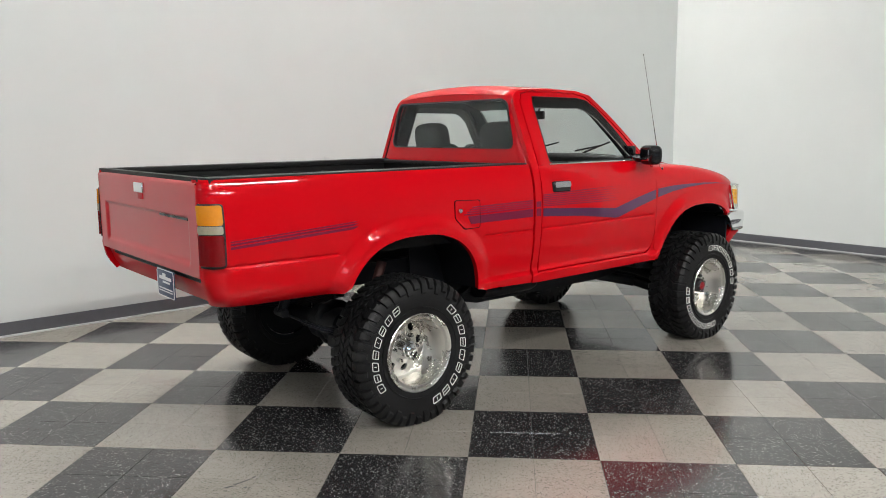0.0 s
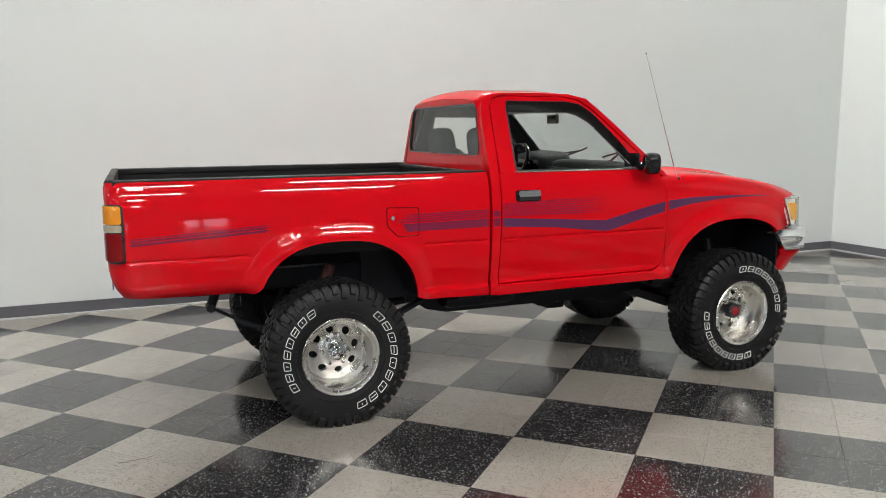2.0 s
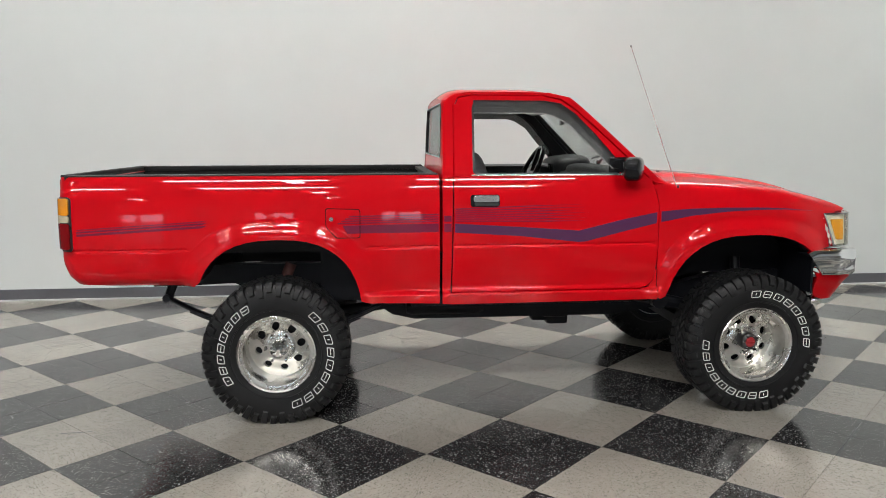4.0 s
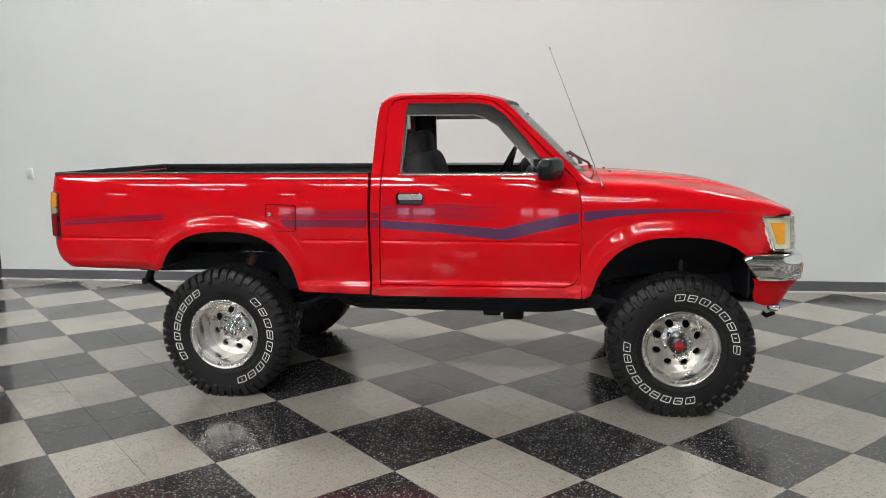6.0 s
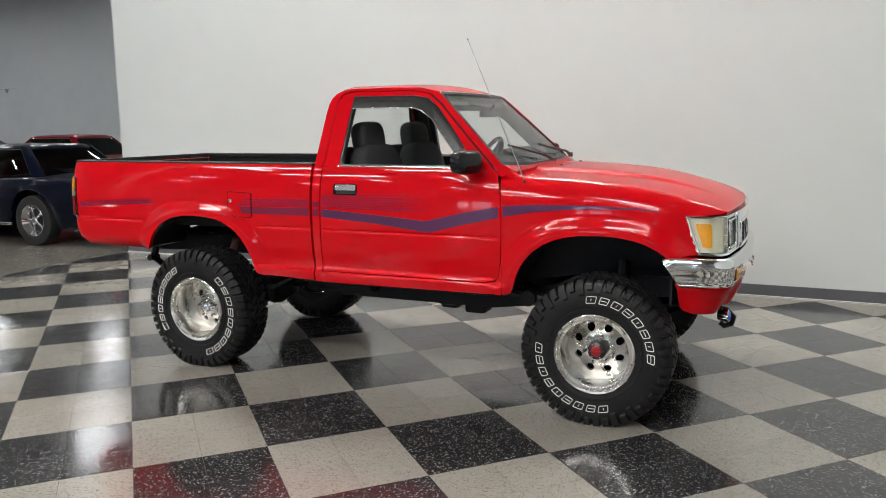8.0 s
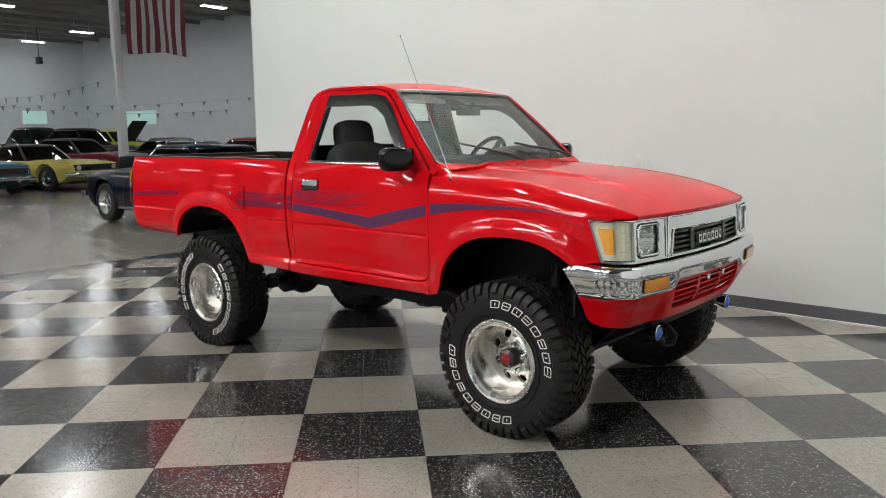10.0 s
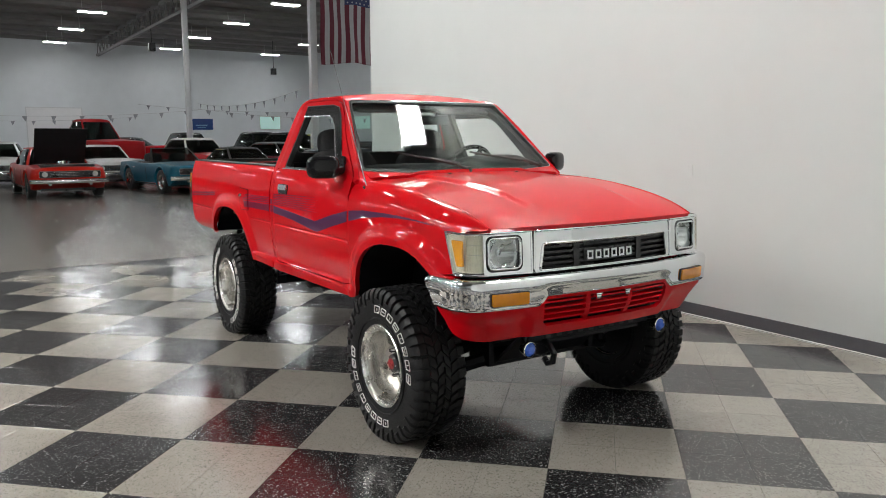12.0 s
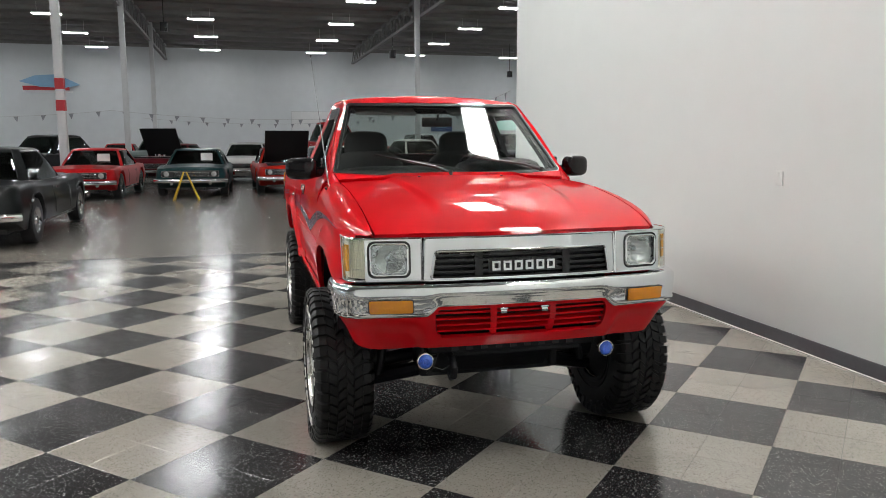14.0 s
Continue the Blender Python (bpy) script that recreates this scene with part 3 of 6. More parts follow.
# door with its window frame
door_outline = ([(0.938, 0.684), (0.952, BELT), (0.978, 1.69), (0.995, 1.722), (1.06, 1.735), (1.46, 1.732), (1.56, 1.712), (1.64, 1.655), (1.80, 1.50), (1.96, 1.345), (2.035, 1.27)]
                + [(2.0625, 1.15), (2.0645, 0.92), (2.0595, 0.80), (2.046, 0.725), (2.022, 0.696), (1.975, 0.685)])
window_hole = round_poly([(1.052, 1.310), (1.066, 1.698), (1.47, 1.696), (1.55, 1.677), (1.62, 1.627), (1.72, 1.517), (1.83, 1.380), (1.872, 1.310)], 0.03)
doors = both("door", lambda bm, s: panel(bm, door_outline, flank(s), 0.035, -0.028 * s, holes=[window_hole], rows=crease(0.95, 2.05)), RED, lining=DASH)

# pillar behind the door, sill, roof rail and windscreen pillar
pillar = [(0.886, 0.618), (0.93, 0.618), (0.931, 0.684), (0.945, BELT), (0.971, 1.69), (0.99, 1.728), (1.06, 1.742), (1.46, 1.739), (1.57, 1.718), (1.648, 1.66), (1.806, 1.506), (1.966, 1.351), (2.042, 1.276), (2.052, 1.262),
          (2.068, 1.262), (2.084, 1.277), (2.03, 1.335), (1.90, 1.457), (1.68, 1.672), (1.62, 1.725), (1.50, 1.752), (1.25, 1.758), (1.03, 1.752), (0.98, 1.744), (0.945, 1.728), (0.921, 1.702), (0.908, 1.668), (0.902, 1.62), (0.890, BELT)]
both("cab_pillar", lambda bm, s: panel(bm, pillar, flank(s), 0.03, -0.03 * s), RED, lining=DASH)
sill = [(0.93, 0.615), (0.931, 0.678), (1.975, 0.679), (2.026, 0.690), (2.048, 0.722), (2.061, 0.79), (2.064, 0.79), (2.068, 0.70), (2.072, 0.63), (2.066, 0.622), (1.96, 0.620)]
both("sill", lambda bm, s: panel(bm, sill, flank(s), 0.03, -0.05 * s, rows=[(0.96 + 0.035 * i, z) for i in range(30) for z in (0.628, 0.640, 0.652, 0.660, 0.667, 0.673)]), RED)


def roof(x, y):
    half = 0.555
    v = abs(y) / half
    z = 1.792 - 0.030 * v ** 2 - 0.008 * max(0.0, (v - 0.75) / 0.25) ** 2
    z -= 0.10 * max(0.0, (x - 1.25) / 0.4) ** 3 * 0.55 + 0.058 * max(0.0, (1.02 - x) / 0.12) ** 2
    return Vector((x, y, z))


def roof_skin(u, v):
    y = v * 0.552
    x1 = 1.60 + 0.055 * (1 - v * v)
    x0 = cab_rear(y, 1.73).x - 0.003
    return Vector((x0 + (x1 - x0) * u, y, roof(0.905 + (x1 - 0.905) * u, y).z))


rv = sorted({*[round(q, 4) for q in np.linspace(-1, 1, 25)], *[k * q for k in (-1, 1) for q in (0.80, 0.88, 0.94, 0.97)]})
part("roof", sheet(bmesh.new(), sorted({*[round(q, 4) for q in np.linspace(0, 1, 22)], 0.015, 0.03, 0.07}), rv, roof_skin, 0.02), RED, truck)
part("headliner", panel(bmesh.new(), [(0.95, -0.5), (1.58, -0.5), (1.58, 0.5), (0.95, 0.5)], lambda x, y: roof(x, y) - Vector((0, 0, 0.035)), 0.12, 0.01), HEADLINER, truck)


def pillar_foot(bm, s):
    """The small curved piece where the pillar, the wing and the cowl meet."""
    a, b, c, d = (Vector((x, s * y, z)) for x, y, z in ((2.020, 0.729, 1.268), (2.140, 0.712, 1.238), (2.130, 0.664, 1.257), (2.040, 0.688, 1.310)))

    def place(u, v):
        return a.lerp(b, u).lerp(d.lerp(c, u), v) + Vector((0, s * 0.004, 0.004)) * (4 * v * (1 - v))
    sheet(bm, [i / 6 for i in range(7)], [i / 6 for i in range(7)], place, 0.012 * s)


both("pillar_foot", pillar_foot, RED)


# windscreen with black border, chrome edge
def screen(u, v):
    """u across, -1 to 1 from right to left; v up, 0 to 1."""
    half = 0.692 - 0.145 * v
    x = 2.045 - 0.435 * v + 0.065 * (1 - u * u)
    return Vector((x, u * half, 1.315 + 0.412 * v - 0.024 * (1 - u * u) * max(0.0, 1 - v) ** 3))


def inset(d, e=None):
    e = d if e is None else e
    return smooth_poly([(-1 + d, e * 1.5), (-0.9, e * 1.5), (0.9, e * 1.5), (1 - d, e * 1.5), (1 - d, 0.1), (1 - d, 0.9), (1 - d, 1 - e * 1.5), (0.9, 1 - e * 1.5), (-0.9, 1 - e * 1.5), (-1 + d, 1 - e * 1.5), (-1 + d, 0.9), (-1 + d, 0.1)], 1)


windscreen = part("windscreen", panel(bmesh.new(), inset(0.018), screen, 0.12, 0.005), GLASS, truck)
part("chrome_edge", panel(bmesh.new(), inset(0.0), screen, 0.10, 0.02, holes=[inset(0.005)], offset=0.004), CHROME, windscreen, "bright trim round the windscreen")
part("rubber_border", panel(bmesh.new(), inset(0.0055), screen, 0.10, 0.016, holes=[inset(0.028)], offset=0.005), RUBBER, windscreen)


# bonnet and front wings
def hood_edge(x):
    return 0.668 - 0.010 * max(0.0, (x - 2.6) / 0.6) ** 2


HOOD_LINE = [(2.08, 1.288), (2.25, 1.284), (2.38, 1.277), (2.55, 1.266), (2.74, 1.249), (2.9, 1.222), (3.0, 1.200), (3.09, 1.176), (3.18, 1.141), (3.255, 1.102)]


HOOD_FIT = np.polyfit([p[0] - 2.7 for p in HOOD_LINE], [p[1] for p in HOOD_LINE], 5)


def hood_z(x, y):
    z = float(np.polyval(HOOD_FIT, x - 2.7))
    v = abs(y) / 0.67
    z -= (0.020 + 0.014 * smooth((x - 2.4) / 0.7)) * v ** 2.2
    ridge = 0.40 - 0.06 * (x - 2.1)
    z += 0.017 * smooth((ridge + 0.030 - abs(y)) / 0.06) * smooth((3.2 - x) / 0.45)
    return z


def front_x(y):
    return 3.268 - 0.065 * (y / 0.7) ** 2


hood_outline = ([(2.105 + 0.065 * (1 - (y / 0.68) ** 2), y) for y in np.linspace(0.655, -0.655, 17)]
                + [(2.4, -hood_edge(2.4)), (2.8, -hood_edge(2.8)), (3.1, -hood_edge(3.1))]
                + [(front_x(y) - 0.015, y) for y in np.linspace(-0.652, 0.652, 17)]
                + [(3.1, hood_edge(3.1)), (2.8, hood_edge(2.8)), (2.4, hood_edge(2.4))])
rows = [(2.15 + i * 0.05, s * (0.40 - 0.06 * (0.05 + i * 0.05) + d)) for i in range(22) for d in (-0.036, -0.024, -0.012, 0.0, 0.012, 0.024, 0.036) for s in (-1, 1)]
part("bonnet", panel(bmesh.new(), hood_outline, lambda x, y: Vector((x, y, hood_z(x, y))), 0.05, 0.025, rows=rows), RED, truck)


# cowl between windscreen and bonnet, with its vent slots
def cowl(y, t):
    v = 1 - (y / 0.69) ** 2
    x0, x1 = 2.045 + 0.065 * v - 0.006, 2.105 + 0.065 * v - 0.004
    z0, z1 = 1.302 - 0.026 * v, hood_z(x1, y) - 0.002
    return Vector((x0 + (x1 - x0) * t, y, z0 + (z1 - z0) * t))


part("cowl", panel(bmesh.new(), [(-0.685, 0), (0.685, 0), (0.665, 1), (-0.665, 1)], cowl, 0.08, 0.02), RED, truck)
bm = bmesh.new()
for k in range(46):
    y = -0.40 + k * 0.0178
    if abs(y) > 0.06:
        p = cowl(y, 0.55)
        box(bm, p.x - 0.016, p.x + 0.016, y, y + 0.008, p.z - 0.006, p.z + 0.0035)
tagged(part("cowl_vent", bm, BLACK, truck, "row of small dark vent slots"), kind="stuff")


def wing(s):
    def place(x, b):
        """b from 0 at the bonnet's gap to 1 at the shoulder, then down the side in metres."""
        y0 = hood_edge(x) + 0.005
        zs = 1.105 - 0.07 * smooth((x - 2.6) / 0.6)
        y1 = side_y(x, zs)
        z0 = hood_z(x, y0) + 0.002
        if b <= 1:
            t = b * math.pi / 2
            return Vector((x, s * (y0 + (y1 - y0) * math.sin(t)), z0 + (zs - z0) * (1 - math.cos(t))))
        z = zs - (b - 1)
        return Vector((x, s * side_y(x, z), z))
    return place


def wing_b(x, z):
    return 1 + (1.105 - 0.07 * smooth((x - 2.6) / 0.6) - z)


wing_outline = ([(2.105, 0.0), (3.03, 0.0), (3.190, 0.0), (3.188, 0.3), (3.168, 0.5), (3.12, 0.63), (3.014, wing_b(3.014, 1.088)), (3.026, wing_b(3.026, 1.05)), (3.074, wing_b(3.074, 0.895)), (2.955, wing_b(2.955, 0.882))]
                + [(x, wing_b(x, z)) for x, z in arch_curve(ARCH_F, 0.635, 0.86)[::-1] if x < 2.955]
                + [(2.085, wing_b(2.085, 0.624)), (2.076, wing_b(2.076, 0.63)), (2.071, wing_b(2.07, 0.70)), (2.067, wing_b(2.07, 0.80)), (2.067, wing_b(2.07, 1.05)), (2.066, 0.8), (2.056, 0.52), (2.048, 0.33), (2.060, 0.16), (2.085, 0.04)])
both("front_wing", lambda bm, s: panel(bm, wing_outline, wing(s), 0.035, 0.025 * s, rows=[(2.1 + 0.04 * i, b) for i in range(25) for b in (0.15, 0.3, 0.45, 0.6, 0.75, 0.88, 0.95)]
     + [(x, wing_b(x, z)) for x, z in arch_rings(ARCH_F, 2.09, 3.02, 0.66) if wing_b(x, z) > 1.0]), RED)


# front end: a line round the nose, from the middle to the flank
def nose_line(xc, curve, y_end, r, y_side, x_back):
    pts = [(xc - curve * (y / 0.7) ** 2, y) for y in np.linspace(0, y_end, 110)]
    x0, y0 = pts[-1]
    dy = y_side - y0
    for t in np.linspace(0.02, 1, 50):
        a = t * math.pi / 2
        pts.append((x0 - r * (1 - math.cos(a)), y0 + dy * math.sin(a)))
    pts += [(x, y_side) for x in np.linspace(pts[-1][0] - 0.008, x_back, 24)]
    run = [0.0]
    for (a, b), (c, d) in zip(pts, pts[1:]):
        run.append(run[-1] + math.hypot(c - a, d - b))
    return pts, run


def along(line, s):
    pts, run = line
    q = min(abs(s), run[-1])
    x = float(np.interp(q, run, [p[0] for p in pts]))
    y = float(np.interp(q, run, [p[1] for p in pts]))
    return x, math.copysign(y, s)


BUMP = nose_line(3.312, 0.062, 0.70, 0.17, 0.830, 2.90)
BUMP_END = BUMP[1][-1] - 0.002


def bumper(s, z):
    x, y = along(BUMP, s)
    t = (z - 0.745) / 0.14
    back = 0.012 * (2 * t - 1) ** 2 + (0.05 * smooth((t - 0.86) / 0.14))
    c = Vector((2.5, 0, 0))
    d = (Vector((x, y, 0)) - c).normalized()
    return Vector((x - d.x * back, y - d.y * back, z))


def sweep_bumper():
    bm = bmesh.new()
    rings = []
    n = 96
    for i in range(n + 1):
        q = -BUMP_END + 2 * BUMP_END * i / n
        x, y = along(BUMP, q)
        xa, ya = along(BUMP, q - 0.01)
        xb, yb = along(BUMP, q + 0.01)
        d = Vector((yb - ya, -(xb - xa), 0)).normalized()
        zl = 0.742 + 0.042 * smooth((0.44 - abs(q)) / 0.05)
        end = smooth((BUMP_END - abs(q)) / 0.05)
        top = 0.870 + 0.016 * end
        sec = [(0.12, top - 0.004), (0.03, top), (0.012, top - 0.004), (0.003, top - 0.014), (0.0, top - 0.03), (0.002, 0.82), (0.006, zl + 0.03), (0.004, zl + 0.012), (0.010, zl + 0.003), (0.024, zl), (0.026, zl + 0.02), (0.03, top - 0.02), (0.12, top - 0.016)]
        ring_ = []
        for b, z in sec:                                       # the ends are cut on the slant
            qs = q - math.copysign(0.10 * (0.88 - z) / 0.14 * smooth((abs(q) - 0.72) / 0.36), q)
            x, y = along(BUMP, qs)
            ring_.append(bm.verts.new((x - d.x * b, y - d.y * b, z)))
        rings.append(ring_)
    for a, b in zip(rings, rings[1:]):
        for k in range(len(a)):
            m_ = (k + 1) % len(a)
            bm.faces.new((a[k], a[m_], b[m_], b[k]))
    bm.faces.new(rings[0])
    bm.faces.new(rings[-1][::-1])
    bmesh.ops.recalc_face_normals(bm, faces=bm.faces)
    return bm


front_bumper = part("front_bumper", sweep_bumper(), CHROME, truck, "chrome front bumper", angle=50)
for s in (-1, 1):
    a, b = (0.508, 0.694)
    lo_, hi_ = (a, b) if s > 0 else (-b, -a)
    seat = part("indicator", panel(bmesh.new(), rrect(lo_ - 0.005, hi_ + 0.005, 0.764, 0.828, 0.010), bumper, 0.05, 0.012, offset=0.003), BLACK, front_bumper, "amber bumper indicator")
    part("lens", panel(bmesh.new(), rrect(lo_, hi_, 0.769, 0.823, 0.008), bumper, 0.05, 0.014, offset=0.010), AMBER, seat)
for y in (-0.105, 0.085):
    bracket = boxes((3.300, 3.316, y - 0.018, y + 0.018, 0.766, 0.776), (3.306, 3.314, y - 0.014, y + 0.014, 0.750, 0.767), bevel=0.003)
    part("plate_bracket", bracket, CHROME, front_bumper)

VAL = nose_line(3.292, 0.062, 0.68, 0.16, 0.800, 2.95)


def valance(s, z):
    x, y = along(VAL, s)
    t = max(0.0, (0.74 - z) / 0.16)
    c = Vector((2.5, 0, 0))
    d = (Vector((x, y, 0)) - c).normalized()
    k = 0.07 * t ** 1.6 + (0.0 if abs(s) < 0.45 else 0.03 * smooth((abs(s) - 0.45) / 0.08) * smooth(t * 2))
    return Vector((x - d.x * k, y - d.y * k, z))


val_outline = [(-0.978, 0.70), (-0.945, 0.63), (-0.92, 0.606), (-0.86, 0.590), (-0.70, 0.585), (-0.42, 0.590), (0.42, 0.590), (0.70, 0.585), (0.86, 0.590), (0.92, 0.606), (0.945, 0.63), (0.978, 0.70), (1.003, 0.752), (0.44, 0.752), (0.41, 0.790), (-0.41, 0.790), (-0.44, 0.752), (-1.003, 0.752)]
vent = [(-0.385, 0.640), (0.385, 0.640), (0.405, 0.66), (0.405, 0.752), (0.385, 0.772), (-0.385, 0.772), (-0.405, 0.752), (-0.405, 0.66)]
val = part("front_valance", panel(bmesh.new(), val_outline, valance, 0.035, 0.02, holes=[vent]), RED, truck, "red lower apron with slatted air intake")
for z in (0.668, 0.697, 0.726, 0.755):
    part("slat", panel(bmesh.new(), [(-0.40, z - 0.0042), (0.40, z - 0.0042), (0.40, z + 0.0042), (-0.40, z + 0.0042)], valance, 0.06, 0.03, offset=-0.008), RED, val)
for y in (-0.14, 0.14):
    part("slat_post", panel(bmesh.new(), [(y - 0.014, 0.642), (y + 0.014, 0.642), (y + 0.014, 0.770), (y - 0.014, 0.770)], valance, 0.06, 0.02, offset=-0.010), RED, val)
part("vent_back", panel(bmesh.new(), [(-0.42, 0.63), (0.42, 0.63), (0.42, 0.78), (-0.42, 0.78)], valance, 0.08, 0.01, offset=-0.07), CHASSIS, val)

# grille between the lamps
def face(off):
    return lambda y, z: Vector((front_x(y) + off - 0.06 * (z - 0.95), y, z))


grille = part("grille", panel(bmesh.new(), [(-0.452, 0.897), (0.452, 0.897), (0.446, 1.086), (-0.446, 1.086)], face(0.004), 0.03, 0.034,
                              holes=[round_poly([(-0.418, 0.905), (0.418, 0.905), (0.398, 1.025), (-0.398, 1.025)], 0.016)]), CHROME, truck, "chrome grille surround with black slats")
for shape, rad in (([(-0.418, 0.905), (0.418, 0.905), (0.398, 1.025), (-0.398, 1.025)], 0.006), ([(-0.450, 0.899), (0.450, 0.899), (0.445, 1.084), (-0.445, 1.084)], 0.0045)):
    bead = [face(0.006)(p, q) for p, q in resample(round_poly(shape, 0.016), 0.04)]
    part("bead", tube(bmesh.new(), bead + bead[:1], rad, 6, caps=False), CHROME, grille)
part("grille_back", panel(bmesh.new(), [(-0.43, 0.886), (0.43, 0.886), (0.43, 1.03), (-0.43, 1.03)], face(-0.05), 0.1, 0.01), CHASSIS, grille)
for k in range(5):
    z = 0.908 + k * 0.0245
    part("grille_slat", panel(bmesh.new(), [(-0.412, z - 0.0055), (0.412, z - 0.0055), (0.412, z + 0.0055), (-0.412, z + 0.0055)], face(-0.006), 0.06, 0.03), BLACK, grille)
for y in (-0.205, 0.205):
    part("grille_divider", panel(bmesh.new(), [(y - 0.018, 0.902), (y + 0.018, 0.902), (y + 0.018, 1.017), (y - 0.018, 1.017)], face(0.000), 0.05, 0.03), BLACK, grille)
part("badge_ground", panel(bmesh.new(), [(-0.16, 0.925), (0.16, 0.925), (0.16, 0.985), (-0.16, 0.985)], face(-0.003), 0.06, 0.01), BLACK, grille)
for k in range(6):                                            # plain bright blocks in place of a maker's name
    y = -0.128 + k * 0.0512
    w, hgt = 0.0185, 0.021
    shape = [(y - w, 0.955 - hgt), (y + w, 0.955 - hgt), (y + w, 0.955 + hgt), (y - w, 0.955 + hgt)]
    hole = [(y - w * 0.5, 0.955 - hgt * 0.55), (y + w * 0.5, 0.955 - hgt * 0.55), (y + w * 0.5, 0.955 + hgt * 0.55), (y - w * 0.5, 0.955 + hgt * 0.55)]
    part("badge_block", panel(bmesh.new(), shape, face(0.006), 0.03, 0.008, holes=[hole]), SILVER, grille, "bright badge block")

LAMP = nose_line(3.268, 0.065, 0.665, 0.10, 0.775, 3.005)


def lamps(s, z):
    x, y = along(LAMP, s)
    return Vector((x - 0.06 * (z - 0.95), y - math.copysign(0.0, y), z))


for sg in (-1, 1):
    def band(a, b, z0, z1):
        return [(sg * a, z0), (sg * b, z0), (sg * b, z1), (sg * a, z1)]

    def slant(a, b0, b1, z0, z1):
        return [(sg * a, z0), (sg * b0, z0), (sg * b1, z1), (sg * a, z1)]

    def rr(a, b, z0, z1, r):
        return [(sg * p, q) for p, q in rrect(a, b, z0, z1, r)]

    unit = part("headlamp_unit", panel(bmesh.new(), slant(0.455, 0.868, 0.926, 0.897, 1.086), lamps, 0.025, 0.05, holes=[rr(0.505, 0.691, 0.912, 1.072, 0.030), slant(0.702, 0.857, 0.913, 0.905, 1.078)]), CHROME, truck, "chrome headlamp surround with corner lamp")
    def bowl(a, b):
        """A round fluted bowl in a shallow silvered tray."""
        d = math.hypot((abs(a) - 0.590) / 0.066, (b - 0.992) / 0.062)
        return lamps(a, b) - Vector((0.016 + 0.045 * max(0.0, 1 - d * d) + (0.0015 * math.cos(b * 420.0) if d < 1 else 0.0), 0, 0))

    part("reflector", panel(bmesh.new(), band(0.507, 0.69, 0.913, 1.071), bowl, 0.009, 0.008), REFLECTOR, unit, "silvered fluted reflector")
    part("headlamp_lens", panel(bmesh.new(), rr(0.513, 0.683, 0.920, 1.064, 0.026), lambda a, b: lamps(a, b) + Vector((0.012 * (1 - ((abs(a) - 0.598) / 0.09) ** 2) - 0.010, 0, 0)), 0.03, 0.004), LAMPGLASS, unit, "clear glass headlamp")
    part("lens_rim", panel(bmesh.new(), rr(0.502, 0.694, 0.909, 1.075, 0.030), lambda a, b: lamps(a, b) - Vector((0.008, 0, 0)), 0.03, 0.012, holes=[rr(0.517, 0.679, 0.924, 1.060, 0.024)]), BLACK, unit)
    part("bulb_cover", revolve(bmesh.new(), [(0.0, 0.030), (0.009, 0.028), (0.015, 0.020), (0.018, 0.0)], Matrix.Translation((front_x(0.590) - 0.075, sg * 0.590, 0.992)) @ pose(0, 0, 0, 0, 90, 0), 20), SILVER, unit)
    amber = [(sg * p, q) for p, q in round_poly([(0.803, 0.936), (0.846, 0.936), (0.880, 1.050), (0.803, 1.050)], 0.008)]
    ring_line = [lamps(p, q) + Vector((0.002, 0, 0)) for p, q in rr(0.517, 0.679, 0.924, 1.060, 0.024)]
    part("lamp_ring", tube(bmesh.new(), ring_line + ring_line[:1], 0.006, 8, caps=False), CHROME, unit)
    edge_line = [lamps(p, q) + Vector((0.002, 0, 0)) for p, q in resample([(sg * 0.458, 0.899), (sg * 0.866, 0.899), (sg * 0.923, 1.084), (sg * 0.458, 1.084)], 0.03)]
    part("edge_bead", tube(bmesh.new(), edge_line + edge_line[:1], 0.0045, 6, caps=False), CHROME, unit)
    part("corner_lens", panel(bmesh.new(), slant(0.704, 0.855, 0.911, 0.907, 1.076), lamps, 0.03, 0.003, offset=0.002), LENSGLASS, unit, "clear corner lens")
    # fluted reflector behind the lens, cut round the amber bulb cover
    part("corner_reflector", panel(bmesh.new(), slant(0.705, 0.854, 0.910, 0.908, 1.075), lambda a, b: lamps(a, b) - Vector((0.0, sg * 0.014, 0.0)) - Vector((0.020 + 0.004 * math.cos(abs(a) * 520.0), 0, 0)), 0.005, 0.004), CORNER, unit)
    part("corner_amber", panel(bmesh.new(), [(p * 0.9995, q) for p, q in amber], lamps, 0.03, 0.012, offset=-0.004), AMBER_CLEAR, unit, "amber side marker")
    for k in range(3):
        z = 0.95 + 0.042 * k
        part("corner_rib", panel(bmesh.new(), slant(0.708, 0.770, 0.770, z - 0.0015, z + 0.0015), lamps, 0.03, 0.004, offset=0.001), CLEARLENS, unit)

# wheels: tyre, tread, rim
TYRE_R, TYRE_W, HUB_Z = 0.390, 0.262, 0.376


def flat_foot(bm):
    """The tyre's load: it flattens where it stands, and bulges a little there."""
    for v in bm.verts:
        low = -HUB_Z + 0.0015
        if v.co.z < -0.30:
            v.co.y *= 1 + 0.10 * smooth((-0.30 - v.co.z) / 0.08)
        v.co.z = max(v.co.z, low)


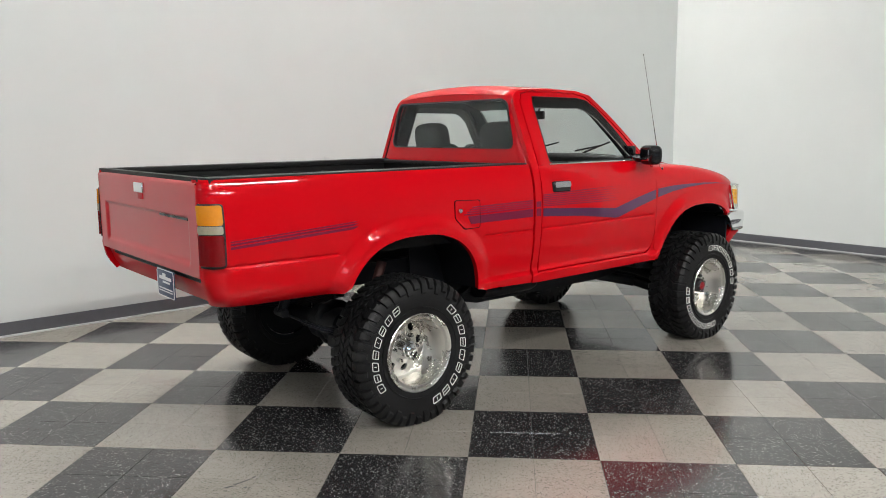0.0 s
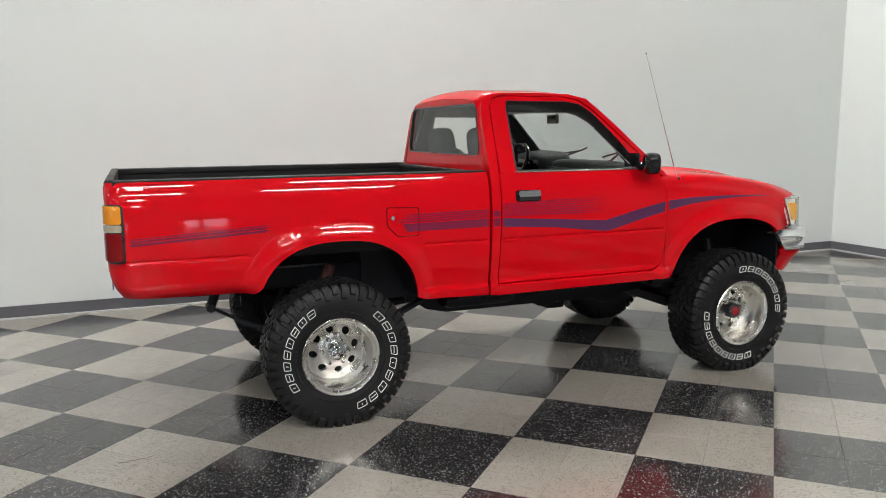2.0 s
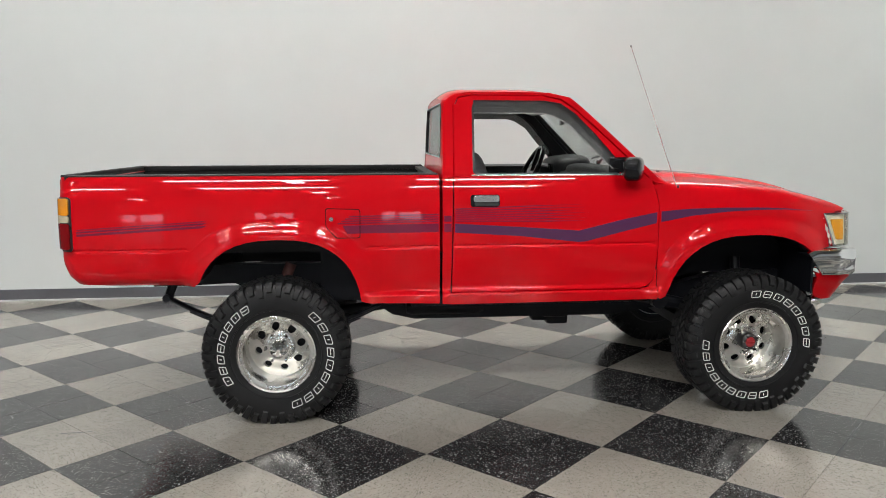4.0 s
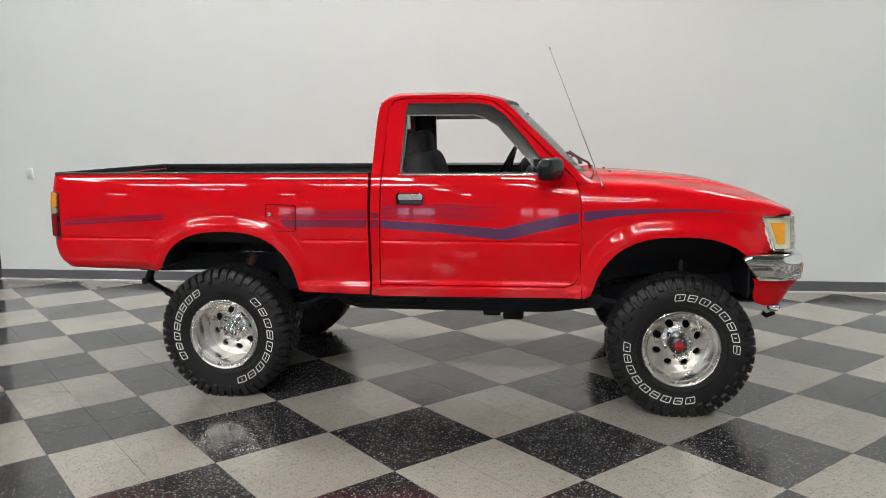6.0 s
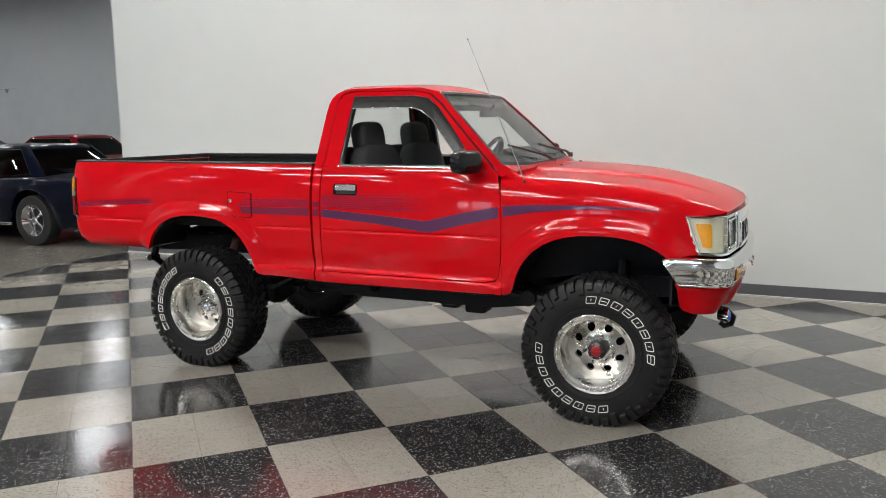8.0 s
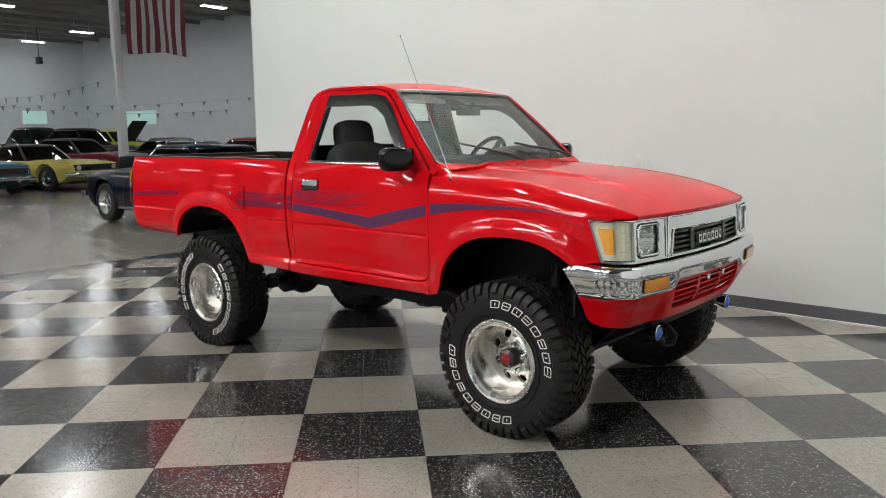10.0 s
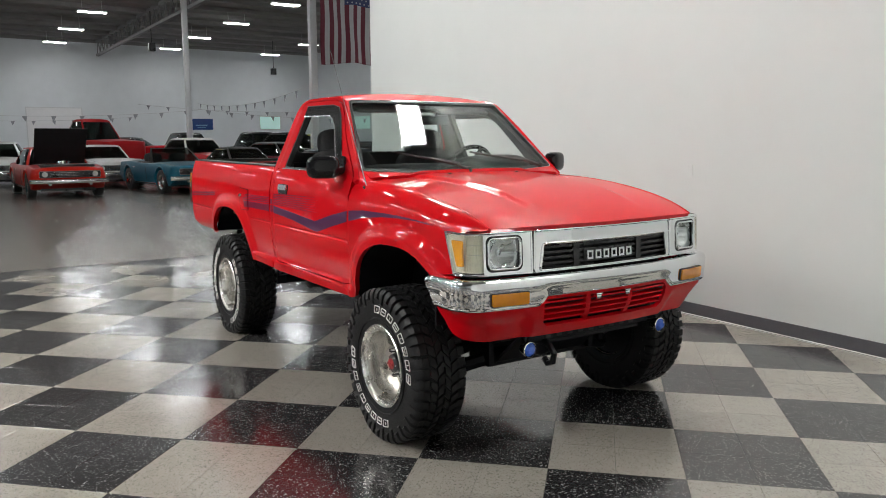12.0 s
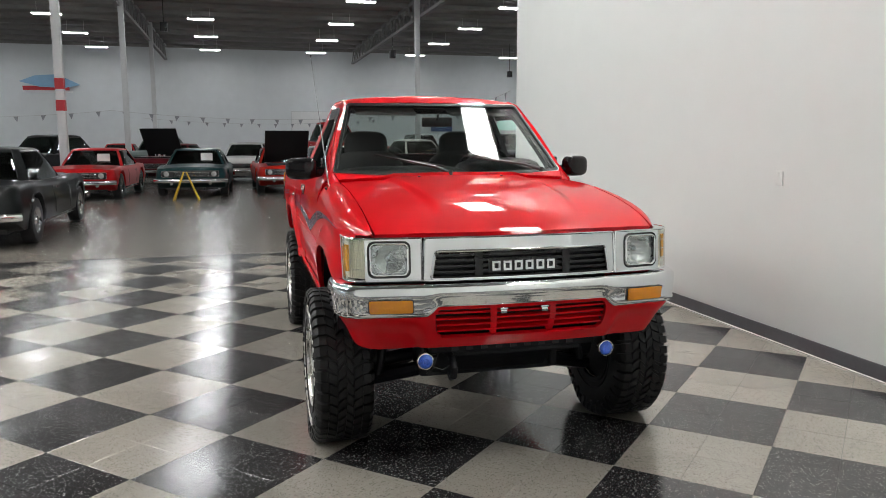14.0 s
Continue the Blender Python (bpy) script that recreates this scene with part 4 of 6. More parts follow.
def tyre_mesh():
    w = TYRE_W / 2
    prof = [(0.192, -w * 0.80), (0.205, -w * 0.93), (0.235, -w * 1.0), (0.285, -w * 1.03), (0.330, -w * 1.0), (0.358, -w * 0.93), (0.372, -w * 0.84), (0.377, -w * 0.6), (0.379, 0),
            (0.377, w * 0.6), (0.372, w * 0.84), (0.358, w * 0.93), (0.330, w * 1.0), (0.285, w * 1.03), (0.235, w * 1.0), (0.205, w * 0.93), (0.192, w * 0.80)]
    bm = revolve(bmesh.new(), prof, pose(0, 0, 0, 90, 0, 0), 72)
    # fine rings on the sidewall
    for s in (-1, 1):
        revolve(bm, [(0.236, s * w * 0.99), (0.238, s * (w + 0.006)), (0.242, s * (w + 0.006)), (0.244, s * w * 0.99)], pose(0, 0, 0, 90, 0, 0), 72)
    bmesh.ops.recalc_face_normals(bm, faces=bm.faces)
    flat_foot(bm)
    return bm


def lug(bm, t, y0, y1, dt0, dt1, skew, r0=0.365, r1=TYRE_R, taper=0.82):
    """A tread block at angle t, between two places across the tyre."""
    vs = []
    for r, k in ((r0, 1.0), (r1, taper)):
        for y, dt in ((y0, dt0), (y1, dt1)):
            ym = (y0 + y1) / 2 + (y - (y0 + y1) / 2) * (1 if k == 1 else 0.93)
            for sg in (-1, 1):
                a = t + skew * (y - (y0 + y1) / 2) + sg * dt * k
                vs.append(bm.verts.new((r * math.cos(a), ym, r * math.sin(a))))
    for f in ((0, 1, 3, 2), (4, 6, 7, 5), (0, 4, 5, 1), (2, 3, 7, 6), (0, 2, 6, 4), (1, 5, 7, 3)):
        bm.faces.new([vs[i] for i in f])


def side_lug(bm, t, s, length, dt):
    """A shoulder block that runs down the sidewall."""
    w = TYRE_W / 2
    path = [(TYRE_R - 0.001, w * 0.62), (TYRE_R - 0.002, w * 0.88), (0.376, w * 0.985), (0.362, w * 1.04), (0.362 - length, w * 1.075)]
    inner = [(0.366, w * 0.62), (0.366, w * 0.84), (0.358, w * 0.90), (0.348, w * 0.95), (0.352 - length, w * 1.0)]
    rings = []
    for k, ((r, y), (q, u)) in enumerate(zip(path, inner)):
        d = dt * (1.0 if k < 3 else 0.82)
        rings.append([bm.verts.new((rr * math.cos(t + sg * dd), s * yy, rr * math.sin(t + sg * dd))) for rr, yy, sg, dd in ((r, y, -1, d * 0.86), (r, y, 1, d * 0.86), (q, u, 1, d), (q, u, -1, d))])
    for a, b in zip(rings, rings[1:]):
        for i in range(4):
            bm.faces.new((a[i], a[(i + 1) % 4], b[(i + 1) % 4], b[i]))
    bm.faces.new(rings[0][::-1])
    bm.faces.new(rings[-1])


def tread_mesh():
    bm = bmesh.new()
    n, w = 46, TYRE_W / 2
    step = 2 * math.pi / n
    for i in range(n):
        t = i * step
        for s in (-1, 1):
            side_lug(bm, t + (0.5 * step if s > 0 else 0), s, 0.044 if i % 2 else 0.020, step * 0.39)
            t2 = t + (0.25 * step if s > 0 else 0.75 * step)
            lug(bm, t2, s * w * 0.30, s * w * 0.60, step * 0.44, step * 0.36, s * 1.6)
            lug(bm, t2 + step * 0.45, s * w * 0.03, s * w * 0.27, step * 0.38, step * 0.44, -s * 2.2)
    bmesh.ops.recalc_face_normals(bm, faces=bm.faces)
    flat_foot(bm)
    return bm


def letter_meshes(spans):
    """White outlined plain blocks round the sidewall, in place of the maker's lettering."""
    w = TYRE_W / 2
    for start, end, count in spans:
        pitch = (end - start) / count
        for k in range(count):
            bm = bmesh.new()
            mid = radians(start + pitch * (k + 0.5))
            half = abs(radians(pitch)) * 0.5 * 0.285 * (0.80, 0.70, 0.76, 0.72)[k % 4]

            def on_wall(a, b):
                """a along the ring, b out from the axle, both in metres."""
                r = 0.286 + b
                t = mid - (a + 0.22 * b) / 0.286
                return Vector((r * math.cos(t), -(w * 1.03 + 0.0012), r * math.sin(t)))
            outer = rrect(-half, half, -0.0185, 0.0185, 0.006)
            inner = rrect(-half + 0.0032, half - 0.0032, -0.0153, 0.0153, 0.004)
            panel(bm, outer, on_wall, 0.03, 0.004, holes=[inner], offset=0.0022)
            bar = ([(-0.0016, -0.006), (0.0016, -0.006), (0.0016, 0.006), (-0.0016, 0.006)], [(-half + 0.006, -0.0015), (half - 0.009, -0.0015), (half - 0.009, 0.0015), (-half + 0.006, 0.0015)])[k % 2]
            panel(bm, bar, on_wall, 0.03, 0.004, offset=0.0022)
            bmesh.ops.recalc_face_normals(bm, faces=bm.faces)
            yield bm


def rim_meshes(turn, deep):
    w = TYRE_W / 2
    ax = pose(0, 0, 0, 90, 0, 0)
    barrel = revolve(bmesh.new(), [(0.176, w * 0.9), (0.196, w * 0.93), (0.206, w * 0.90), (0.209, w * 0.985), (0.204, w * 1.02), (0.197, w * 1.0), (0.192, w * 0.93), (0.186, w * 0.82), (0.181, w * 0.6), (0.177, w * 0.42), (0.176, w * 0.1), (0.174, -w * 0.3),
                                    (0.172, -w * 0.55), (0.185, -w * 0.6), (0.19, -w * 0.9), (0.205, -w * 0.93), (0.205, -w * 0.97), (0.180, -w * 0.9), (0.172, -w * 0.3)], ax, 64)
    bmesh.ops.recalc_face_normals(barrel, faces=barrel.faces)
    holes = []
    for k in range(8):
        a = radians(turn + 45 * k + 10)
        cx, cz = 0.118 * math.cos(a), 0.118 * math.sin(a)
        holes.append([(cx + 0.0215 * math.cos(q), cz + 0.0215 * math.sin(q)) for q in np.linspace(0, 2 * math.pi, 15)[:-1]])
    rim_circle = [(0.175 * math.cos(q), 0.175 * math.sin(q)) for q in np.linspace(0, 2 * math.pi, 49)[:-1]]

    def dish(x, z):
        r = math.hypot(x, z)
        return Vector((x, deep - (w * 0.28 + 0.030 * smooth((0.15 - r) / 0.08) - 0.012 * smooth((r - 0.155) / 0.02)), z))
    disc = panel(bmesh.new(), rim_circle, dish, 0.022, 0.014, holes=holes)
    return barrel, disc


def wheel(name_m, spans, turn, locking):
    base = part("wheel", tyre_mesh(), RUBBER, truck, "black all-terrain tyre on a polished eight-hole alloy rim")
    base.matrix_local = name_m
    part("tread", tread_mesh(), RUBBER, base)
    for bm in letter_meshes(spans):
        part("sidewall_block", bm, LETTER, base, "white outlined raised block")
    deep = 0.06 if locking else 0.09
    barrel, disc = rim_meshes(turn, deep)
    part("rim", barrel, ALLOY, base, "deep polished aluminium rim")
    part("rim_disc", disc, ALLOY, base)
    w = TYRE_W / 2
    ax = pose(0, 0, 0, 90, 0, 0)
    back = revolve(bmesh.new(), [(0.0, -0.068), (0.165, -0.068), (0.165, -0.09), (0.0, -0.09)], ax, 32)
    part("brake_drum", back, CHASSIS, base)
    part("dust_shield", revolve(bmesh.new(), [(0.0, -w * 0.72), (0.176, -w * 0.72), (0.184, -w * 0.99), (0.2095, -w * 0.995), (0.2095, -w * 0.94)], ax, 40), CHASSIS, base)
    ax = Matrix.Translation((0, deep, 0)) @ ax
    for k in range(6):
        nuts = bmesh.new()
        a = radians(turn + 60 * k)
        revolve(nuts, [(0.0, 0.112), (0.006, 0.111), (0.0105, 0.104), (0.012, 0.07)], Matrix.Translation((0.072 * math.cos(a), 0, 0.072 * math.sin(a))) @ ax, 6)
        part("wheel_nut", nuts, CHROME, base)
    if locking:
        part("hub", revolve(bmesh.new(), [(0.0, 0.128), (0.030, 0.128), (0.046, 0.120), (0.050, 0.105), (0.050, 0.05)], ax, 28), BLACK, base, "black free-wheeling hub")
        dial = revolve(bmesh.new(), [(0.0, 0.134), (0.016, 0.133), (0.026, 0.131), (0.029, 0.127), (0.029, 0.12)], ax, 24)
        box(dial, -0.022, 0.022, deep - 0.139, deep - 0.131, -0.005, 0.005, 0.002)
        part("hub_dial", dial, HUBRED, base, "red hub dial")
        for k in range(6):
            bolts = bmesh.new()
            a = radians(60 * k)
            revolve(bolts, [(0.0, 0.131), (0.004, 0.130), (0.004, 0.118)], Matrix.Translation((0.037 * math.cos(a), 0, 0.037 * math.sin(a))) @ ax, 6)
            part("hub_bolt", bolts, CHROME, base)
    else:
        part("hub", revolve(bmesh.new(), [(0.0, 0.150), (0.012, 0.149), (0.030, 0.143), (0.034, 0.132), (0.044, 0.128), (0.047, 0.110), (0.050, 0.06)], ax, 28), CHROME, base, "chrome hub cap")
    return base


REAR_Y, FRONT_Y = 0.700, 0.760
rear_spans = [(214, 116, 8), (51, -76, 9)]
front_spans = [(100, -5, 8), (288, 172, 9)]
wheel(pose(0.0, -REAR_Y, HUB_Z), rear_spans, 0, False)
wheel(pose(2.600, -FRONT_Y, HUB_Z), front_spans, 12, True)
wheel(pose(0.0, REAR_Y, HUB_Z, 0, 0, 180), rear_spans, 20, False)
wheel(pose(2.600, FRONT_Y + 0.022, HUB_Z, 0, 0, 180), front_spans, 33, True)


# wheel wells
def well(arch, x0, x1, depth, closed):
    def make(bm, s):
        cx, cz, r = arch
        pts = arch_curve((cx, cz, r + 0.012), x0, x1, 16)
        yo, yi = s * (side_y(cx, 0.9) - 0.05), s * depth
        top = [(bm.verts.new((x, yo, z)), bm.verts.new((x, yi, z))) for x, z in pts]
        for (a, b), (c, d) in zip(top, top[1:]):
            bm.faces.new((a, b, d, c))
        if closed:
            bm.faces.new([b for _, b in top])
    return make


both("wheel_well", well(ARCH_R, 0.745, 0.64, 0.44, False), CHASSIS)
both("bed_skirt", lambda bm, s: box(bm, 0.22, 0.86, min(s * 0.445, s * 0.460), max(s * 0.445, s * 0.460), 0.585, 0.90), CHASSIS)
both("front_wheel_well", well(ARCH_F, 0.64, 0.80, 0.42, True), CHASSIS)

both("splash_guard", lambda bm, s: box(bm, 2.950, 2.962, min(s * 0.40, s * 0.79), max(s * 0.40, s * 0.79), 0.64, 0.875), CHASSIS)

# chassis, springs, axles, driveline
bm = bmesh.new()
for s in (-1, 1):
    prof = [(-0.72, 0.735), (-0.55, 0.735), (-0.32, 0.745), (0.28, 0.745), (0.46, 0.66), (0.62, 0.545), (0.75, 0.515), (1.9, 0.515), (2.2, 0.555), (2.55, 0.64), (2.95, 0.66), (3.12, 0.64)]
    for (x0, z0), (x1, z1) in zip(prof, prof[1:]):
        vs = [bm.verts.new((x, s * y, z + dz)) for x, z in ((x0, z0), (x1, z1)) for y in (0.36, 0.43) for dz in (-0.055, 0.055)]
        for f in ((0, 1, 3, 2), (4, 6, 7, 5), (0, 4, 5, 1), (2, 3, 7, 6), (0, 2, 6, 4), (1, 5, 7, 3)):
            bm.faces.new([vs[i] for i in f])
bmesh.ops.recalc_face_normals(bm, faces=bm.faces)
for x, z in ((-0.66, 0.745), (-0.4, 0.745), (0.75, 0.52), (1.55, 0.50), (2.25, 0.56), (3.05, 0.62)):
    box(bm, x - 0.04, x + 0.04, -0.36, 0.36, z - 0.04, z + 0.04)
part("chassis_frame", bm, CHASSIS, truck, "black ladder chassis frame")
part("underbody", boxes((0.90, 2.08, -0.70, 0.70, 0.655, 0.70), (2.05, 3.0, -0.40, 0.40, 0.70, 0.86), (0.72, 1.98, -0.685, -0.58, 0.588, 0.66), (0.72, 1.98, 0.58, 0.685, 0.588, 0.66), bevel=0.01), CHASSIS, truck)


def leaf(bm, s):
    for k, (a, b) in enumerate(((-0.62, 0.66), (-0.50, 0.56), (-0.38, 0.44), (-0.26, 0.32))):
        pts = []
        for i in range(13):
            x = a + (b - a) * i / 12
            pts.append((x, 0.435 + 0.20 * ((x - 0.02) / 0.64) ** 2 - k * 0.011))
        for (x0, z0), (x1, z1) in zip(pts, pts[1:]):
            vs = [bm.verts.new((x, s * (0.52 + y), z + dz)) for x, z in ((x0, z0), (x1, z1)) for y in (-0.03, 0.03) for dz in (-0.005, 0.005)]
            for f in ((0, 1, 3, 2), (4, 6, 7, 5), (0, 4, 5, 1), (2, 3, 7, 6), (0, 2, 6, 4), (1, 5, 7, 3)):
                bm.faces.new([vs[i] for i in f])
    bmesh.ops.recalc_face_normals(bm, faces=bm.faces)
    tube(bm, [(-0.62, s * 0.48, 0.635), (-0.62, s * 0.56, 0.635)], 0.022, 12)
    tube(bm, [(-0.62, s * 0.52, 0.63), (-0.585, s * 0.52, 0.72)], 0.025, 8)
    tube(bm, [(0.66, s * 0.47, 0.635), (0.66, s * 0.57, 0.635)], 0.025, 12)
    for x in (-0.33, -0.06, 0.06, 0.36):
        box(bm, x - 0.013, x + 0.013, s * 0.52 - 0.036, s * 0.52 + 0.036, 0.39 + abs(x) * 0.05, 0.475 + abs(x) * 0.09)


both("leaf_spring", leaf, CHASSIS)
bm = bmesh.new()
tube(bm, [(0, -0.60, HUB_Z), (0, -0.16, HUB_Z), (0, -0.14, HUB_Z), (0, 0.14, HUB_Z), (0, 0.16, HUB_Z), (0, 0.60, HUB_Z)], [0.042, 0.045, 0.11, 0.11, 0.045, 0.042], 16)
revolve(bm, [(0.0, 0.17), (0.05, 0.17), (0.09, 0.10), (0.13, 0.05), (0.14, 0.0), (0.12, -0.07), (0.06, -0.12), (0.0, -0.13)], Matrix.Translation((0.02, 0.03, HUB_Z)) @ pose(0, 0, 0, 0, 90, 0), 20)
part("rear_axle", bm, CHASSIS, truck)
bm = bmesh.new()
tube(bm, [(0.18, 0.03, 0.40), (1.15, 0.06, 0.52)], 0.033, 14)
tube(bm, [(1.55, 0.16, 0.50), (2.45, 0.12, 0.44)], 0.026, 12)
part("drive_shaft", bm, CHASSIS, truck)
bm = boxes((1.15, 1.70, -0.14, 0.24, 0.46, 0.66), (1.70, 2.15, -0.15, 0.15, 0.50, 0.72), (1.52, 1.68, -0.40, -0.18, 0.44, 0.55), (1.60, 1.74, -0.15, 0.03, 0.335, 0.50), (1.48, 1.60, -0.26, -0.10, 0.385, 0.50), bevel=0.025)
part("gearbox", bm, CHASSIS, truck)
bm = bmesh.new()
tube(bm, [(2.1, -0.30, 0.58), (1.3, -0.34, 0.56), (0.9, -0.42, 0.55), (0.5, -0.40, 0.56)], 0.028, 10)
revolve(bm, [(0.0, 0.0), (0.07, 0.0), (0.085, 0.03), (0.085, 0.40), (0.07, 0.44), (0.0, 0.44)], Matrix.Translation((0.70, -0.48, 0.56)) @ pose(0, 0, 0, 0, 90, 0) @ Matrix.Diagonal((0.7, 1.3, 1, 1)), 18)
part("exhaust", bm, CHASSIS, truck)
for s in (-1, 1):
    bm = tube(bmesh.new(), [(-0.12, s * 0.47, 0.36), (-0.05, s * 0.44, 0.55), (0.05, s * 0.42, 0.80)], [0.03, 0.026, 0.034], 12)
    part("shock_absorber", bm, RUST if s < 0 else CHASSIS, truck)
bm = bmesh.new()
tube(bm, [(2.60, -0.52, HUB_Z), (2.60, -0.20, 0.42), (2.60, 0.20, 0.42), (2.60, 0.52, HUB_Z)], 0.035, 12)
for s in (-1, 1):
    tube(bm, [(2.60, s * 0.62, 0.275), (2.46, s * 0.33, 0.36)], 0.038, 8)
    tube(bm, [(2.60, s * 0.62, 0.275), (2.74, s * 0.33, 0.36)], 0.038, 8)
    tube(bm, [(2.60, s * 0.60, 0.52), (2.52, s * 0.42, 0.62)], 0.022, 8)
    tube(bm, [(2.66, s * 0.56, 0.32), (2.66, s * 0.46, 0.80)], [0.026, 0.03], 10)
    tube(bm, [(2.30, s * 0.40, 0.52), (1.75, s * 0.42, 0.60)], 0.016, 8)
    tube(bm, [(2.46, s * 0.48, 0.50), (2.20, s * 0.52, 0.56), (1.95, s * 0.54, 0.61)], [0.034, 0.040, 0.030], 10)
    tube(bm, [(2.16, s * 0.40, 0.57), (2.16, s * 0.60, 0.57)], 0.045, 12)
    tube(bm, [(2.60, s * 0.55, 0.40), (2.60, s * 0.62, 0.40)], 0.08, 16)
revolve(bm, [(0.0, -0.16), (0.07, -0.15), (0.12, -0.05), (0.12, 0.06), (0.06, 0.15), (0.0, 0.16)], Matrix.Translation((2.60, 0.10, 0.44)) @ pose(0, 0, 0, 0, 90, 0), 18)
part("front_axle", bm, CHASSIS, truck)
bm = boxes((2.66, 2.77, -0.35, 0.35, 0.318, 0.385), (2.62, 2.80, -0.365, -0.33, 0.33, 0.64), (2.62, 2.80, 0.33, 0.365, 0.33, 0.64), (2.42, 2.50, -0.35, 0.35, 0.325, 0.39), bevel=0.008)
box(bm, -0.14, 0.14, -0.30, 0.30, -0.006, 0.006, 0.0, pose(2.87, 0, 0.435, 0, -42, 0))
part("drop_crossmember", bm, CHASSIS, truck, "black drop bracket crossmember with sloped skid")
bm = boxes((2.86, 3.16, -0.33, 0.33, 0.525, 0.545), (3.10, 3.16, -0.40, 0.40, 0.545, 0.600), (2.7, 2.9, -0.28, 0.28, 0.48, 0.53), bevel=0.006)
part("skid_plate", bm, CHASSIS, truck)
for k in range(9):
    part("skid_slot", boxes((3.16, 3.164, -0.30 + k * 0.07, -0.27 + k * 0.07, 0.555, 0.59)), BLACK, truck)
bm = tube(bmesh.new(), [(3.10, -0.31, 0.545), (3.20, -0.31, 0.530), (3.235, -0.31, 0.495), (3.225, -0.31, 0.455), (3.19, -0.31, 0.440), (3.165, -0.31, 0.460)], 0.016, 10)
part("tow_hook", bm, CHASSIS, truck)
for y in (-0.435, 0.44):
    axf = Matrix.Translation((3.205, y, 0.528)) @ pose(0, 0, 0, 0, 90, 0)
    fog = part("fog_lamp", revolve(bmesh.new(), [(0.0, -0.05), (0.024, -0.045), (0.034, -0.015), (0.0375, 0.006), (0.034, 0.008)], axf, 28), CHROME, truck, "small round blue fog lamp")
    part("lens", revolve(bmesh.new(), [(0.0, 0.022), (0.016, 0.019), (0.027, 0.012), (0.033, 0.003)], axf, 28), BLUELENS, fog)
    part("bracket", tube(bmesh.new(), [(3.175, y, 0.56), (3.165, y, 0.60)], 0.008, 8), CHASSIS, fog)
part("fog_wire", tube(bmesh.new(), [(3.21, -0.40, 0.50), (3.22, -0.36, 0.487), (3.20, -0.32, 0.50), (3.16, -0.30, 0.55)], 0.003, 6), BLACK, truck)

def pebble(bm, a, b, c, m, n=20, k=12):
    """A rounded box: half sizes a, b, c."""
    def sp(v, e):
        return math.copysign(abs(v) ** e, v)
    rows = []
    for j in range(k + 1):
        t = math.pi * (j / k - 0.5)
        rows.append([bm.verts.new(m @ Vector((a * sp(math.cos(t), 0.55) * sp(math.cos(q), 0.5), b * sp(math.cos(t), 0.55) * sp(math.sin(q), 0.5), c * sp(math.sin(t), 0.6))))
                     for q in [2 * math.pi * (i + 0.5) / n for i in range(n)]] if 0 < j < k else [bm.verts.new(m @ Vector((0, 0, c * (1 if j else -1))))])
    for p, q in zip(rows, rows[1:]):
        for i in range(n):
            i2 = (i + 1) % n
            if len(p) == 1:
                bm.faces.new((p[0], q[i2], q[i]))
            elif len(q) == 1:
                bm.faces.new((p[i], p[i2], q[0]))
            else:
                bm.faces.new((p[i], p[i2], q[i2], q[i]))
    return bm


# inside the cab
for s in (-1, 1):
    y = s * 0.34
    seat = thing("seat", "", "")
    seat.parent = truck
    part("seat_base", boxes((1.12, 1.60, y - 0.27, y + 0.27, 0.86, 1.03), bevel=0.05), CLOTH, seat)
    part("seat_back", pebble(bmesh.new(), 0.085, 0.265, 0.26, pose(1.115, y, 1.17, 0, -12, 0)), CLOTH, seat)
    part("headrest", pebble(bmesh.new(), 0.060, 0.150, 0.108, pose(1.035, y, 1.455, 0, -8, 0)), CLOTH, seat)
    for c in list(seat.children):                              # straight under the truck
        c.parent = truck
    bpy.data.objects.remove(seat)
part("cab_floor", boxes((0.93, 2.05, -0.66, 0.66, 0.70, 0.72), (0.925, 0.95, -0.64, 0.64, 0.72, 1.34)), DASH, truck)
bm = boxes((1.72, 2.02, -0.65, 0.65, 1.02, 1.300), bevel=0.06)
pebble(bm, 0.135, 0.27, 0.10, pose(1.83, 0.36, 1.290, 0, -6, 0))
pebble(bm, 0.125, 0.42, 0.075, pose(1.87, -0.24, 1.270, 0, 4, 0))
pebble(bm, 0.10, 0.13, 0.16, pose(1.77, -0.02, 1.13, 0, -10, 0))
part("dashboard", bm, DASH, truck, "charcoal dashboard with instrument hood")
bm = boxes((1.694, 1.702, 0.18, 0.54, 1.235, 1.335), bevel=0.004)
part("instrument_glass", bm, GLOSSBLACK, truck)
bm = bmesh.new()
sw = Matrix.Translation((1.575, 0.35, 1.275)) @ pose(0, 0, 0, 0, -62, 0)
ring = [(0.19 * math.cos(t), 0.19 * math.sin(t), 0) for t in np.linspace(0, 2 * math.pi, 40)]
tube(bm, [sw @ Vector(p) for p in ring], 0.0145, 10, caps=False)
for a in (20, 160, 270):
    tube(bm, [sw @ Vector((0.02 * math.cos(radians(a)), 0.02 * math.sin(radians(a)), -0.02)), sw @ Vector((0.185 * math.cos(radians(a)), 0.185 * math.sin(radians(a)), 0))], [0.03, 0.014], 8)
revolve(bm, [(0.0, 0.012), (0.05, 0.008), (0.06, -0.02), (0.03, -0.05)], sw, 20)
tube(bm, [sw @ Vector((0, 0, -0.03)), sw @ Vector((0, 0, -0.25))], 0.035, 10)
part("steering_wheel", bm, GLOSSBLACK, truck, "black four-spoke steering wheel")
both("door_card", lambda bm, s: box(bm, 0.97, 1.98, min(s * 0.665, s * 0.715), max(s * 0.665, s * 0.715), 0.74, 1.308, 0.012), DASH)
